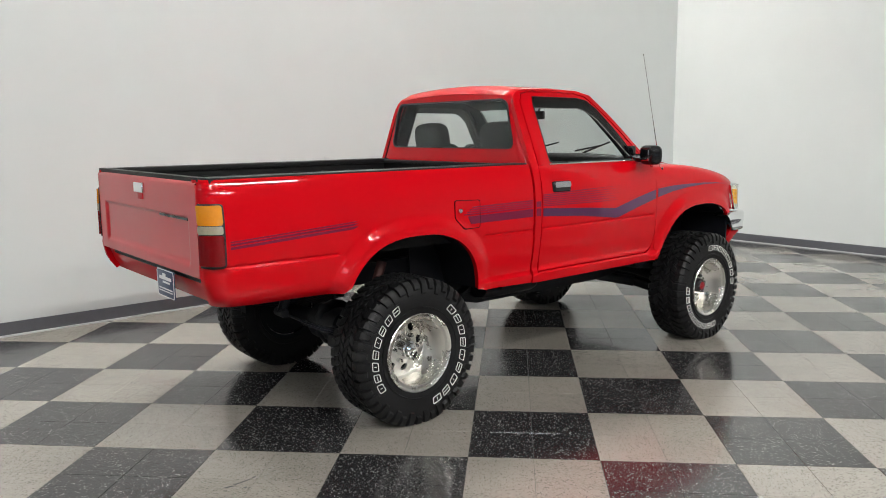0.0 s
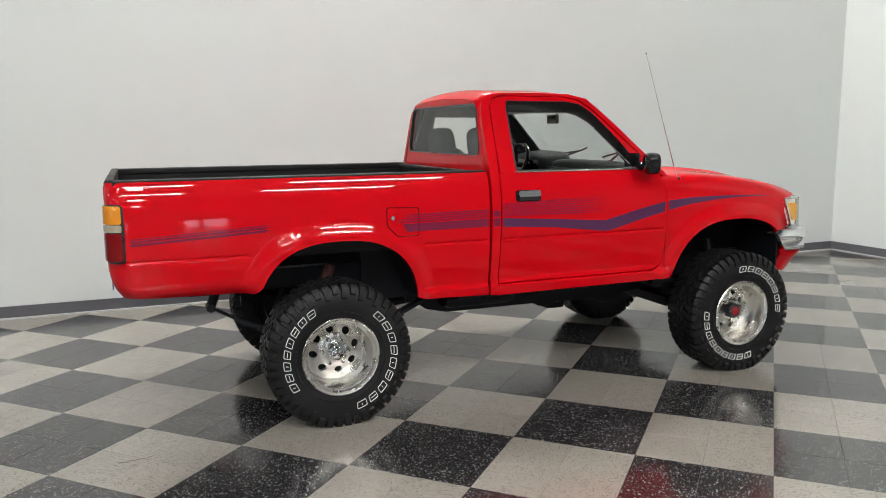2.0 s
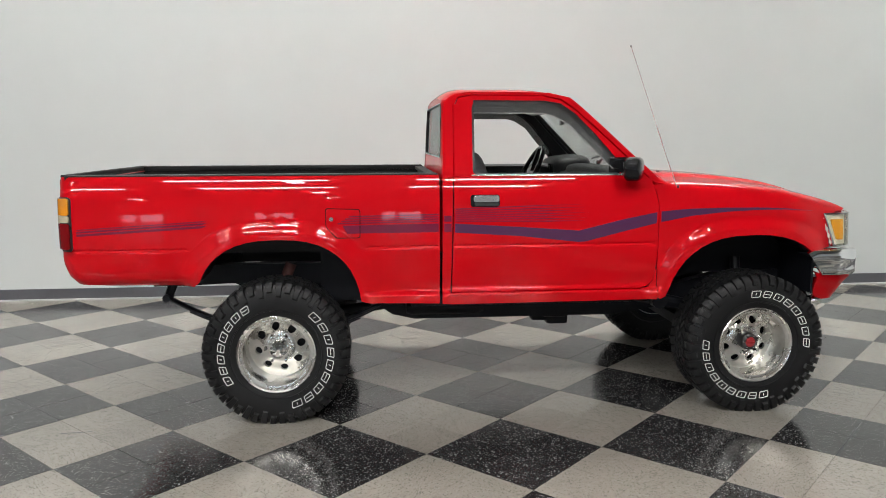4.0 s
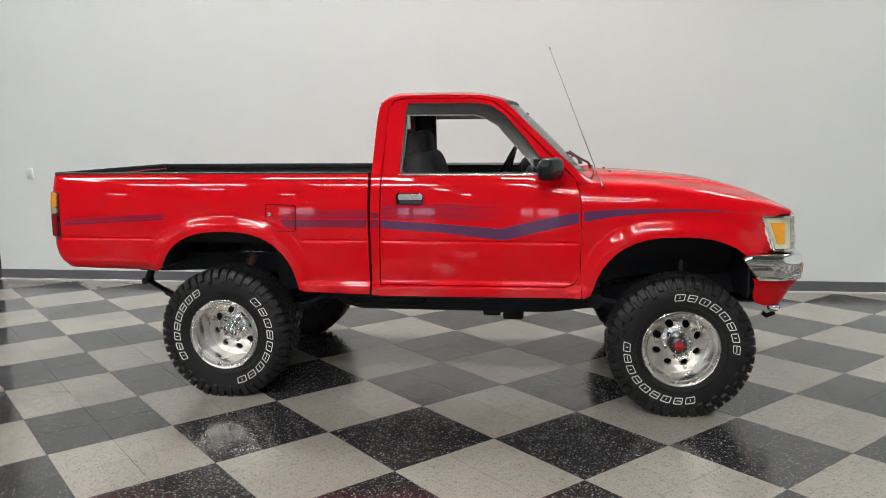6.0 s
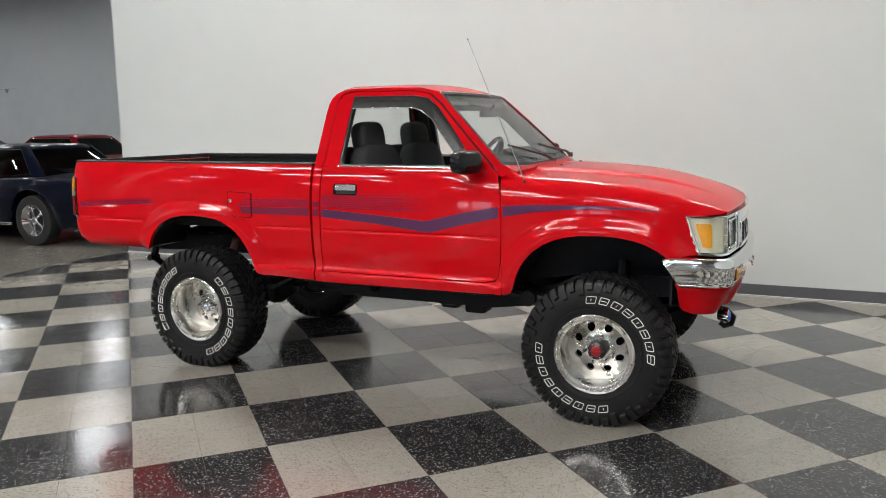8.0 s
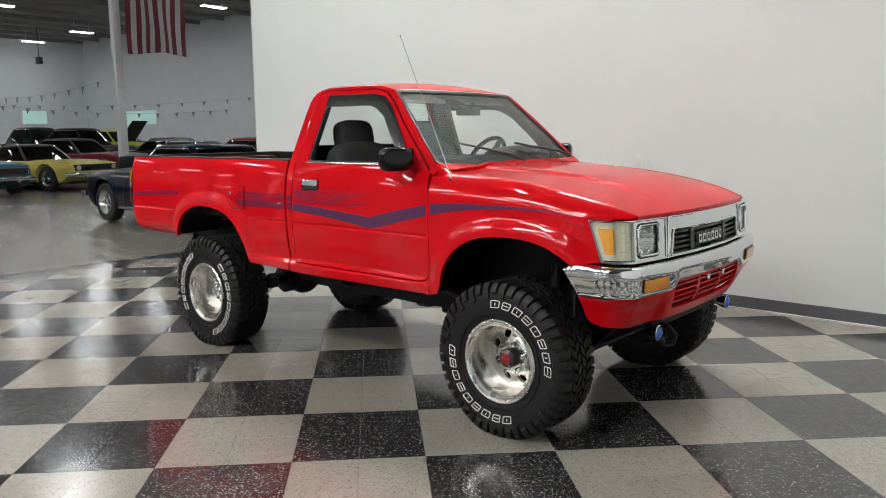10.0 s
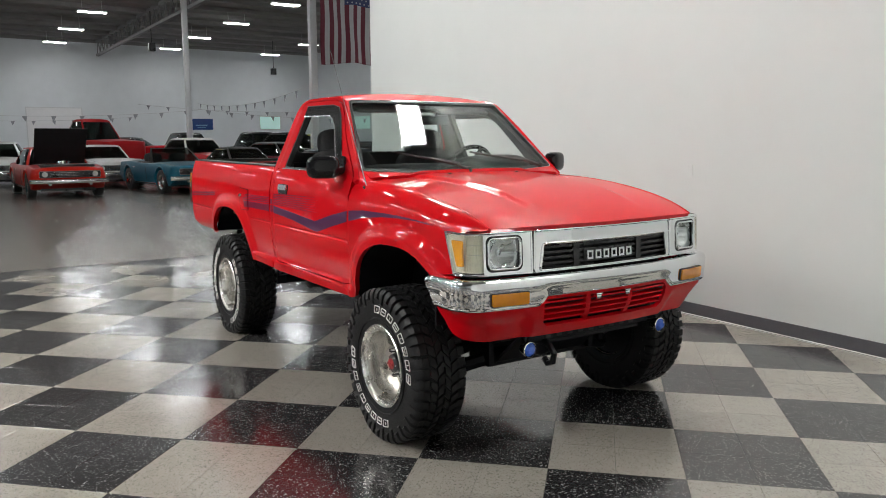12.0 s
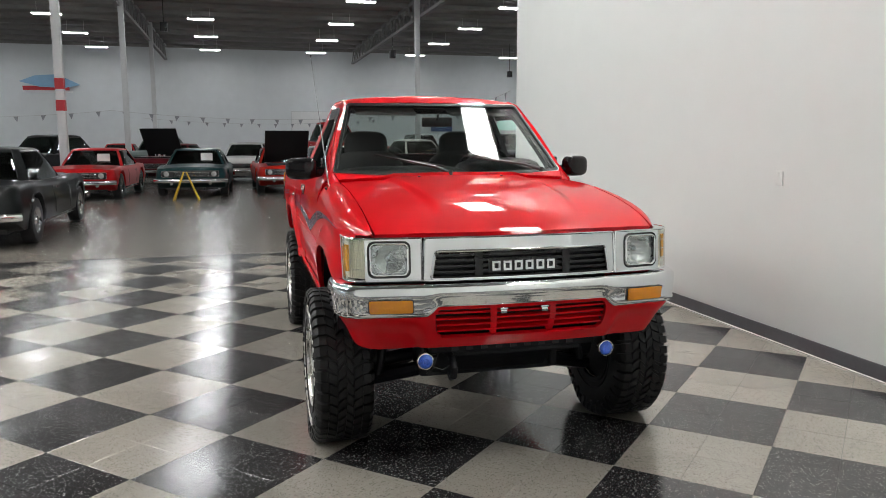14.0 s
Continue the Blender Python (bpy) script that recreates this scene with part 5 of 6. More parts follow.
both("pillar_lining", lambda bm, s: panel(bm, [(0.93, 1.30), (1.03, 1.30), (1.04, 1.69), (1.47, 1.69), (1.56, 1.665), (1.64, 1.60), (1.86, 1.33), (1.98, 1.30), (1.99, 1.32), (1.64, 1.665), (1.55, 1.72), (0.98, 1.72)],
                                          lambda x, z: Vector((x, s * (side_y(x, z) - 0.034), z)), 0.05, -0.026 * s), DASH)
bm = bmesh.new()
box(bm, -0.012, 0.012, -0.095, 0.095, -0.030, 0.030, 0.010, pose(1.712, 0, 1.612, 0, 0, -10))
tube(bm, [(1.725, 0, 1.625), (1.755, 0, 1.66)], 0.008, 8)
part("interior_mirror", bm, BLACK, truck)
for y in (-0.30, 0.30):
    bm = bmesh.new()
    box(bm, -0.075, 0.075, -0.19, 0.19, -0.010, 0.010, 0.008, pose(1.555, y, 1.685, 0, 18, 0))
    part("sun_visor", bm, HEADLINER, truck)

# door furniture
for s, door in zip((-1, 1), doors):
    hole = list(window_hole)
    mid = (1.42, 1.50)
    frame_in = [(mid[0] + (x - mid[0]) * 0.965, mid[1] + (z - mid[1]) * 0.945) for x, z in hole]
    part("window_seal", panel(bmesh.new(), hole, flank(s), 0.05, -0.03 * s, holes=[frame_in], offset=0.004 * s), BLACK, door)
    belt = [(1.045, 1.303), (1.88, 1.301), (1.88, 1.309), (1.045, 1.309)]
    part("belt_trim", panel(bmesh.new(), belt, flank(s), 0.05, -0.006 * s, offset=-0.006 * s), SILVER if s < 0 else BLACK, door, "thin bright belt moulding")
    visor = [(1.072, 1.640), (1.075, 1.708), (1.47, 1.705), (1.56, 1.690), (1.635, 1.635), (1.735, 1.525), (1.855, 1.375), (1.885, 1.335), (1.82, 1.335), (1.69, 1.475), (1.60, 1.575), (1.52, 1.622), (1.46, 1.638)]
    def lean(x, z, s=s):
        p, q = z - 1.705, ((x - 1.56) * 0.355 + (z - 1.69) * 0.325) / 0.481
        d = (p + q + math.sqrt((p - q) ** 2 + 0.0016)) / 2
        return Vector((x, s * (side_y(x, z) + 0.008 - 0.004 * min(1.2, max(0.0, -d / 0.065))), z))
    deflector = part("wind_deflector", panel(bmesh.new(), visor, lean, 0.02, -0.003 * s), SMOKE, door, "smoked acrylic wind deflector")
    # A silver bead added along the lower edge stands for its bright glint.
    edge_ = [lean(x, z) for x, z in ((1.072, 1.640), (1.46, 1.638), (1.52, 1.622), (1.60, 1.575), (1.69, 1.475), (1.82, 1.335))]
    part("deflector_edge", tube(bmesh.new(), edge_, 0.0028, 6), SILVER, deflector)
    edge_ = [lean(x, z) for x, z in ((1.075, 1.708), (1.47, 1.705), (1.56, 1.690), (1.635, 1.635), (1.735, 1.525), (1.855, 1.375))]
    part("deflector_edge", tube(bmesh.new(), edge_, 0.0028, 6), BLACK, deflector)
    hb = bmesh.new()
    panel(hb, rrect(1.036, 1.192, 1.143, 1.206, 0.014), flank(s), 0.04, -0.008 * s, offset=-0.004 * s)
    h = part("door_handle", hb, GLOSSBLACK, door, "chrome door handle with dark recess")
    hb = panel(bmesh.new(), [(1.058, 1.148), (1.186, 1.148), (1.186, 1.170), (1.058, 1.170)], flank(s), 0.04, -0.004 * s, offset=-0.006 * s)
    part("recess", hb, BLACK, h)
    hb = panel(bmesh.new(), rrect(1.052, 1.188, 1.168, 1.201, 0.010), flank(s), 0.04, -0.010 * s, offset=-0.014 * s)
    part("grip", hb, SILVER, h)
    mb = bmesh.new()
    pebble(mb, 0.048, 0.092, 0.064, pose(1.895, s * 0.853, 1.340, 0, 0, s * 27))
    tube(mb, [(1.915, s * 0.79, 1.315), (1.88, s * 0.715, 1.325)], [0.03, 0.026], 10)
    box(mb, 1.80, 1.90, s * 0.722 - 0.012, s * 0.722 + 0.012, 1.305, 1.40, 0.01)
    mirror = part("door_mirror", mb, GLOSSBLACK, door, "gloss black door mirror")
    gb = bmesh.new()
    box(gb, -0.0460, -0.0420, -0.056, 0.056, -0.036, 0.036, 0.001, pose(1.895, s * 0.853, 1.340, 0, 0, s * 27))
    part("mirror_glass", gb, CHROME, mirror)

# wipers, washer jets, aerial
for y0, y1 in ((-0.03, -0.41), (0.52, 0.08)):
    bm = bmesh.new()
    a = screen(y0 / 0.66, 0.02) + Vector((0.05, 0, 0.012))
    c = screen((y0 + 0.75 * (y1 - y0)) / 0.65, 0.17) + Vector((0.025, 0, 0.02))
    b0, b1 = screen((y0 - 0.05 + 0.5 * (y1 - y0) + 0.22) / 0.65, 0.10) + Vector((0.016, 0, 0.014)), screen((y1 - 0.02) / 0.64, 0.235) + Vector((0.014, 0, 0.014))
    tube(bm, [a, a.lerp(c, 0.3) + Vector((0.012, 0, 0.012)), c], [0.011, 0.008, 0.006], 8)
    tube(bm, [b0, c, b1], 0.0065, 6)
    revolve(bm, [(0.0, 0.02), (0.014, 0.018), (0.016, -0.01)], Matrix.Translation(a), 12)
    part("wiper", bm, BLACK, truck, "black windscreen wiper")
for y in (-0.24, 0.24):
    part("washer_jet", boxes((2.245, 2.262, y - 0.007, y + 0.007, hood_z(2.25, y) - 0.002, hood_z(2.25, y) + 0.008), bevel=0.002), BLACK, truck)
ANT0, ANT1 = Vector((2.186, -0.728, 1.222)), Vector((1.882, -0.785, 1.980))
aer = part("aerial", tube(bmesh.new(), [ANT0, ANT0.lerp(ANT1, 0.45), ANT0.lerp(ANT1, 0.46), ANT1], [0.0032, 0.0028, 0.0018, 0.0013], 8), CHROME, truck, "thin raked chrome radio aerial")
bm = revolve(bmesh.new(), [(0.0, 0.030), (0.006, 0.028), (0.008, 0.012), (0.016, 0.006), (0.020, -0.008)], Matrix.Translation(ANT0 + Vector((0, -0.006, 0.0))) @ pose(0, 0, 0, 35, -14, 0), 16)
part("aerial_base", bm, BLACK, aer)
part("aerial_tip", revolve(bmesh.new(), [(0.0, 0.004), (0.004, 0.002), (0.004, -0.004), (0.0, -0.006)], Matrix.Translation(ANT1), 10), BLACK, aer)


# side stripes, laid on the flanks
def wing_flank(s):
    w_ = wing(s)

    def place(x, z):
        b = wing_b(x, z)
        if b < 1:                                              # above the shoulder, on the rounded top
            zs = z + b - 1
            z0 = hood_z(x, hood_edge(x) + 0.005) + 0.002
            b = 2 / math.pi * math.acos(min(0.98, (z - zs) / (z0 - zs)))
        return w_(x, b)
    return place


def stripe(poly, place, s, name="stripe", step=0.04, off=0.0014):
    part(name, panel(bmesh.new(), poly, place, step, -0.0022 * s, offset=-off * s), FINE if name == "fine_stripe" else STRIPE, truck, "muted purple decal stripe")


for s in (-1, 1):
    pl = bed_side(s)
    # rear fine lines
    for k, (z0, z1) in enumerate(((0.0, 0.012), (0.017, 0.026), (0.031, 0.036))):
        stripe([(-0.985, 1.012 + z0), (-0.36, 1.048 + z0), (-0.33, 1.050 + z1), (-0.985, 1.012 + z1)], pl, s, "fine_stripe")
    # behind the cab
    stripe([(0.36, 1.010), (0.866, 1.012), (0.866, 1.058), (0.33, 1.052)], pl, s, "fine_stripe")
    for k in range(4):
        z = 1.064 + k * 0.012
        stripe([(0.31 + 0.02 * k, z - 0.004), (0.866, z + 0.002), (0.866, z + 0.009), (0.31 + 0.02 * k, z + 0.002)], pl, s, "fine_stripe")
    if s < 0:                                                  # the stripes run on over the fuel door
        stripe([(0.385, 1.010), (0.449, 1.0105), (0.449, 1.054), (0.36, 1.053)], pl, s, "fine_stripe", off=0.0056)
        for k in range(4):
            z = 1.064 + k * 0.012
            stripe([(0.335 + 0.02 * k, z - 0.004), (0.449, z - 0.002), (0.449, z + 0.004), (0.335 + 0.02 * k, z + 0.002)], pl, s, "fine_stripe", off=0.0056)
    fl = flank(s)
    stripe([(0.895, 1.012), (0.934, 1.012), (0.934, 1.056), (0.895, 1.057)], fl, s, "fine_stripe")
    stripe([(0.895, 1.066), (0.934, 1.066), (0.934, 1.098), (0.895, 1.098)], fl, s, "fine_stripe")
    # the broad band over the door, down to a point and up again
    stripe([(0.952, 1.008), (1.30, 0.985), (1.62, 0.948), (1.66, 0.950), (1.86, 1.000), (2.052, 1.044), (2.055, 1.104), (1.86, 1.066), (1.625, 1.010), (1.30, 1.034), (0.952, 1.056)], fl, s)
    for k in range(7):
        z, x1 = 1.066 + k * 0.0105, 1.66 - 0.02 * k + 0.02 * (k % 2)
        stripe([(0.955, z), (x1 - 0.2, z - 0.006 + 0.003 * k), (x1 + 0.02 * k, z + 0.004 * k - 0.002), (x1 - 0.2, z + 0.003 * k), (0.955, z + 0.0058)], fl, s, "fine_stripe")
    wf = wing_flank(s)
    stripe([(2.078, 1.050), (2.25, 1.082), (2.45, 1.102), (2.62, 1.110), (2.78, 1.110), (2.94, 1.101), (2.78, 1.117), (2.62, 1.123), (2.45, 1.124), (2.25, 1.121), (2.078, 1.108)], wf, s, off=0.0016)

# ---- the car hall ----
DIFFUSER = material("lit_diffuser", (0.96, 0.98, 1.0), 0.5, emit=56.0, vary=0.0)
DIFFUSER_DIM = material("photo_diffuser", (1.0, 0.97, 0.93), 0.5, emit=30.0, vary=0.0)


def light_fixture(x, y, z, lx, ly, mat, group):
    th = thing("ceiling_light", "white linear ceiling light hanging from the roof", "ceiling light", group, ROOM @ pose(x, y, z))
    part("housing", boxes((-lx / 2 - 0.03, lx / 2 + 0.03, -ly / 2 - 0.03, ly / 2 + 0.03, 0.02, 0.10), bevel=0.01), STEEL, th)
    part("diffuser", boxes((-lx / 2, lx / 2, -ly / 2, ly / 2, -0.01, 0.019), bevel=0.006), mat, th)
    for sx in (-1, 1):
        part("hanger", tube(bmesh.new(), [(0, sx * ly * 0.35, 0.10), (0, sx * ly * 0.35, CEIL - z)], 0.012, 6), STEEL, th)
    return th


first = light_fixture(*HALL_LIGHTS[0], 7.5, 0.34, 1.25, DIFFUSER, "hall ceiling lights")
for px, py in HALL_LIGHTS[1:]:
    copy_thing(first, ROOM @ pose(px, py, 7.5))
first = light_fixture(*PHOTO_LIGHTS[0], 6.06, 1.45, 0.62, DIFFUSER_DIM, "photo floor lights")
for k in range(10):
    yb = -0.279 + 0.062 * k
    part("louvre_blade", boxes((-0.73, 0.73, yb - 0.004, yb + 0.004, -0.066, -0.036)), STEEL, first)
for px, py in PHOTO_LIGHTS[1:]:
    copy_thing(first, ROOM @ pose(px, py, 6.06))

first = light_fixture(*LONG_LIGHTS[0], 5.96, 2.45, 0.34, DIFFUSER_DIM, "photo floor lights")
for px, py in LONG_LIGHTS[1:]:
    copy_thing(first, ROOM @ pose(px, py, 5.96))

# columns and roof trusses
RED_BAND = material("red_tape", (0.45, 0.02, 0.03), 0.5)
col = thing("column", "slim white painted steel column", "column", "hall columns", ROOM @ pose(-17.7, 7.8, 0))
part("shaft", boxes((-0.112, 0.112, -0.112, 0.112, 0, CEIL - 0.05), bevel=0.02), STEEL, col)
part("foot", boxes((-0.22, 0.22, -0.22, 0.22, -0.005, 0.02), bevel=0.004), STEEL, col)
for cx in (-29.5, -5.9):
    copy_thing(col, ROOM @ pose(cx, 7.0, 0))
for cx in (-5.9, -29.5, -41.3):
    copy_thing(col, ROOM @ pose(cx, -5.8, 0))
banded = tagged(copy_thing(col, ROOM @ pose(-17.7, -6.0, 0)), "white steel column with two red bands")
for z in (2.35, 2.95):
    part("band", boxes((-0.116, 0.116, -0.116, 0.116, z, z + 0.30)), RED_BAND, banded, "red band")
for y in (7.2, -5.9):
    tr = thing("roof_truss", "grey steel lattice girder under the roof", "girder", "roof girders", ROOM @ pose(0, y, 0))
    part("top_chord", boxes((HALL_X[0], HALL_X[1], -0.09, 0.09, 8.0, 8.14)), TRUSS, tr)
    part("bottom_chord", boxes((HALL_X[0], HALL_X[1], -0.09, 0.09, 7.12, 7.26)), TRUSS, tr)
    bm = bmesh.new()
    for k in range(54):
        x = HALL_X[0] + 1.2 * k
        tube(bm, [(x, 0, 7.2), (x + 0.6, 0, 8.05), (x + 1.2, 0, 7.2)], 0.035, 6)
    tagged(part("lattice", bm, TRUSS, tr), kind="stuff")
joist = mesh_object("roof_joist", boxes((0.0, 0.10, HALL_Y[0], HALL_Y[1], 7.98, 8.19)), CEILING)
tagged(joist, "grey steel joist under the roof deck", "joist", "roof joists")
for k in range(26):
    ob = joist if k == 0 else tagged(new("roof_joist", joist.data), "grey steel joist under the roof deck", "joist", "roof joists")
    ob.matrix_world = ROOM @ pose(HALL_X[0] + 2.5 * k, 0, 0)


# flag
FLAG_RED = material("flag_red", (0.10, 0.008, 0.018), 0.8, vary=0.1, scale=8)
FLAG_WHITE = material("flag_white", (0.32, 0.31, 0.31), 0.8, vary=0.08, scale=8)
FLAG_BLUE = material("flag_blue", (0.02, 0.03, 0.09), 0.8, vary=0.1, scale=8)
flag = thing("flag", "large striped flag hanging upright from the roof", "flag", m=ROOM @ pose(-16.9, 8.66, 3.86))


def cloth(y, z):
    return Vector((0.05 * math.sin(y * 9) * (1 - z / 5) + 0.03 * math.sin(z * 3 + y * 4), y, z + 0.05 * math.sin(y * 3.1 + 1)))


FW, FH = 1.84, 3.0
for k in range(13):
    y0, y1 = -FW / 2 + FW * k / 13, -FW / 2 + FW * (k + 1) / 13
    zt = FH if k < 6 else FH * 0.6
    part("stripe", panel(bmesh.new(), [(y0, 0), (y1, 0), (y1, zt), (y0, zt)], cloth, 0.12, 0.006), FLAG_RED if k % 2 == 0 else FLAG_WHITE, flag)
canton = part("canton", panel(bmesh.new(), [(-FW / 2 + FW * 6 / 13, FH * 0.6), (FW / 2, FH * 0.6), (FW / 2, FH), (-FW / 2 + FW * 6 / 13, FH)], cloth, 0.12, 0.006), FLAG_BLUE, flag)
bm = bmesh.new()
for r in range(9):
    for c in range(6 if r % 2 == 0 else 5):
        y = -FW / 2 + FW * 6 / 13 + 0.09 + c * 0.145 + (0.07 if r % 2 else 0)
        z = FH * 0.6 + 0.07 + r * 0.128
        p = cloth(y, z)
        revolve(bm, [(0.0, 0.004), (0.028, 0.004), (0.028, -0.004)], Matrix.Translation(p + Vector((0.006, 0, 0))) @ pose(0, 0, 0, 0, 90, 0), 5)
tagged(part("stars", bm, FLAG_WHITE, canton), kind="stuff")
part("pole", tube(bmesh.new(), [(0, -FW / 2 - 0.1, FH + 0.03), (0, FW / 2 + 0.1, FH + 0.03)], 0.02, 8), STEEL, flag)
part("hanger", tube(bmesh.new(), [(0, 0, FH + 0.03), (0, 0, CEIL - 3.92)], 0.008, 6), STEEL, flag)

# pennant strings
PENNANT = material("grey_pennant_cloth", (0.30, 0.31, 0.33), 0.8, vary=0.3)
LINE_WHITE = material("white_cord", (0.5, 0.5, 0.5), 0.7)


def bunting(x0, y0, x1, y1, z, n, sag):
    th = thing("bunting", "string of small dark pennants across the hall", "bunting", "pennant strings", ROOM @ pose(x0, y0, 0))
    d = Vector((x1 - x0, y1 - y0, 0))
    pts = [d * (i / 40) + Vector((0, 0, z - sag * 4 * (i / 40) * (1 - i / 40))) for i in range(41)]
    part("cord", tube(bmesh.new(), pts, 0.008, 5), LINE_WHITE, th)
    u = d.normalized()
    for k in range(n):
        t = (k + 0.5) / n
        p = d * t + Vector((0, 0, z - sag * 4 * t * (1 - t)))
        bm = bmesh.new()
        n_ = Vector((-u.y, u.x, 0)) * 0.004
        a, b, c = p - u * 0.10, p + u * 0.10, p + Vector((0, 0, -0.24)) + u * 0.05 * math.sin(k * 2.3)
        f = [bm.verts.new(q + n_) for q in (a, b, c)]
        g = [bm.verts.new(q - n_) for q in (a, b, c)]
        bm.faces.new(f)
        bm.faces.new(g[::-1])
        for i in range(3):
            j = (i + 1) % 3
            bm.faces.new((f[j], f[i], g[i], g[j]))
        part("pennant", bm, PENNANT, th)


bunting(-29.5, -20.2, -29.5, -6.4, 2.8, 13, 0.35)
bunting(-29.5, -6.4, -29.5, 7.4, 2.8, 13, 0.35)
bunting(-29.5, 7.4, -31.0, 21.0, 2.85, 13, 0.35)
bunting(-41.3, -6.4, -41.3, 7.4, 2.8, 14, 0.3)
bunting(-41.3, 7.4, -30.0, 22.0, 3.5, 16, 0.5)
bunting(-17.7, 7.4, -29.5, 7.4, 3.1, 12, 0.3)

# far wall: boards, signs, windows
SIGN_BLUE = material("blue_sign", (0.02, 0.06, 0.22), 0.4)
SIGN_SKY = material("pale_blue_sign", (0.25, 0.45, 0.65), 0.4)
SKYLIT = material("daylit_window", (0.62, 0.95, 0.85), 0.4, emit=0.22, vary=0.05)


def wall_panel(name, label, category, x, y, z0, z1, w, mat, frame_mat, axis="y"):
    th = thing(name, label, category, m=ROOM @ pose(x, y, 0, 0, 0, 0 if axis == "y" else 90))
    part("board", boxes((0.0, 0.04, -w / 2, w / 2, z0, z1), bevel=0.005), mat, th)
    fr = boxes((0.0, 0.06, -w / 2 - 0.06, -w / 2, z0 - 0.06, z1 + 0.06), (0.0, 0.06, w / 2, w / 2 + 0.06, z0 - 0.06, z1 + 0.06), (0.0, 0.06, -w / 2, w / 2, z0 - 0.06, z0), (0.0, 0.06, -w / 2, w / 2, z1, z1 + 0.06))
    part("frame", fr, frame_mat, th)
    return th


wall_panel("roller_door", "white roller door in the far wall", "door", -51.99, 4.3, 0.0, 3.6, 3.3, WHITE, STEEL)
wall_panel("window", "daylit green-tinted window in the far wall", "window", -51.99, 19.3, 2.3, 3.2, 1.6, SKYLIT, STEEL)
wall_panel("window", "long daylit green-tinted window in the side wall", "window", -45.0, 22.99, 2.2, 3.1, 5.0, SKYLIT, STEEL, axis="x")
DAYLIGHT = material("daylit_glass", (0.62, 0.80, 1.0), 0.3, emit=6.0, vary=0.0)
for wx, ww in ((-9.7, 0.5), (-8.8, 0.9), (-4.3, 0.5), (-3.4, 0.9), (1.1, 0.5), (2.0, 0.9)):
    wall_panel("window", "tall daylit glazed door in the south wall", "window", wx, HALL_Y[0] + 0.01, 0.06, 2.3, ww, DAYLIGHT, STEEL, axis="x")
sg = thing("sign_board", "blue sign board with pale print on the wall", "sign", m=ROOM @ pose(-51.95, 14.0, 2.2))
part("board", boxes((-0.03, 0.03, -0.85, 0.85, 0.0, 0.8), bevel=0.01), SIGN_BLUE, sg)
part("print", boxes((0.031, 0.034, -0.42, 0.42, 0.30, 0.36), (0.031, 0.034, -0.30, 0.30, 0.16, 0.20)), SIGN_SKY, sg, "pale print bars")
part("bracket", boxes((-0.06, -0.031, -0.5, 0.5, 0.3, 0.4)), STEEL, sg)
ws = thing("wall_sign", "winged blue, white and red sign on the wall", "sign", m=ROOM @ pose(-51.99, -13.4, 4.75))
part("wing", panel(bmesh.new(), [(-1.9, 0.55), (-0.9, 0.35), (0.6, 0.4), (1.9, 0.75), (0.9, 1.15), (-0.5, 1.25)], lambda y, z: Vector((0.10, -y, z)), 0.4, 0.09), SIGN_SKY, ws)
part("red_bar", boxes((0.101, 0.15, -1.7, 1.2, 0.18, 0.46), bevel=0.02), RED_BAND, ws)
part("white_bar", boxes((0.101, 0.13, -1.7, 1.4, 0.02, 0.16), bevel=0.01), WHITE, ws)
for x, y, z in ((-36.4, 7.17, 6.0), (-33.0, -4.4, 6.6), (-46.0, 17.4, 5.9)):
    sp = thing("hanging_speaker", "small black loudspeaker hung from the roof", "speaker", "hanging speakers", ROOM @ pose(x, y, z))
    part("body", boxes((-0.16, 0.16, -0.16, 0.16, 0.0, 0.42), bevel=0.03), BLACK, sp)
    part("bracket", tube(bmesh.new(), [(0, 0, 0.41), (0, 0, CEIL - z)], 0.02, 6), BLACK, sp)

# switch plate on the white wall
sw_ = thing("blank_plate", "white blank outlet plate on the white wall", "outlet", m=ROOM @ pose(1.575, WALL_Y, 1.222))
part("plate", boxes((-0.038, 0.038, -0.008, 0.0, -0.054, 0.050), bevel=0.003), WALL, sw_)
part("screw", tube(bmesh.new(), [(0, -0.0135, 0.035), (0, -0.009, 0.035)], 0.004, 8), STEEL, sw_)

copy_thing(sw_, ROOM @ pose(-3.623, WALL_Y, 1.155))

# ---- classic cars in the hall ----
CAR_TYRE = material("car_tyre", (0.015, 0.015, 0.016), 0.7, vary=0.2)
LAMP_WHITE = material("car_headlamp", (0.36, 0.36, 0.35), 0.15, coat=0.8)
TAIL_RED = material("car_tail_lamp", (0.35, 0.01, 0.015), 0.2, coat=0.8)
CARD = material("paper_card", (0.7, 0.7, 0.68), 0.7)
paints = {}


def car_paint(rgb):
    if rgb not in paints:
        paints[rgb] = material("car_paint", rgb, 0.35, coat=0.5, spec=0.05, vary=0.04, scale=4, rough_vary=0.03)
    return paints[rgb]


CAR_WINDOW = glass("car_window_glass", (0.55, 0.60, 0.58), 0.25, gloss_min=0.07)
TRIM_BLACK = material("black_car_interior", (0.014, 0.014, 0.015), 0.6, vary=0.2)


def power(v, e):
    return math.copysign(abs(v) ** e, v)


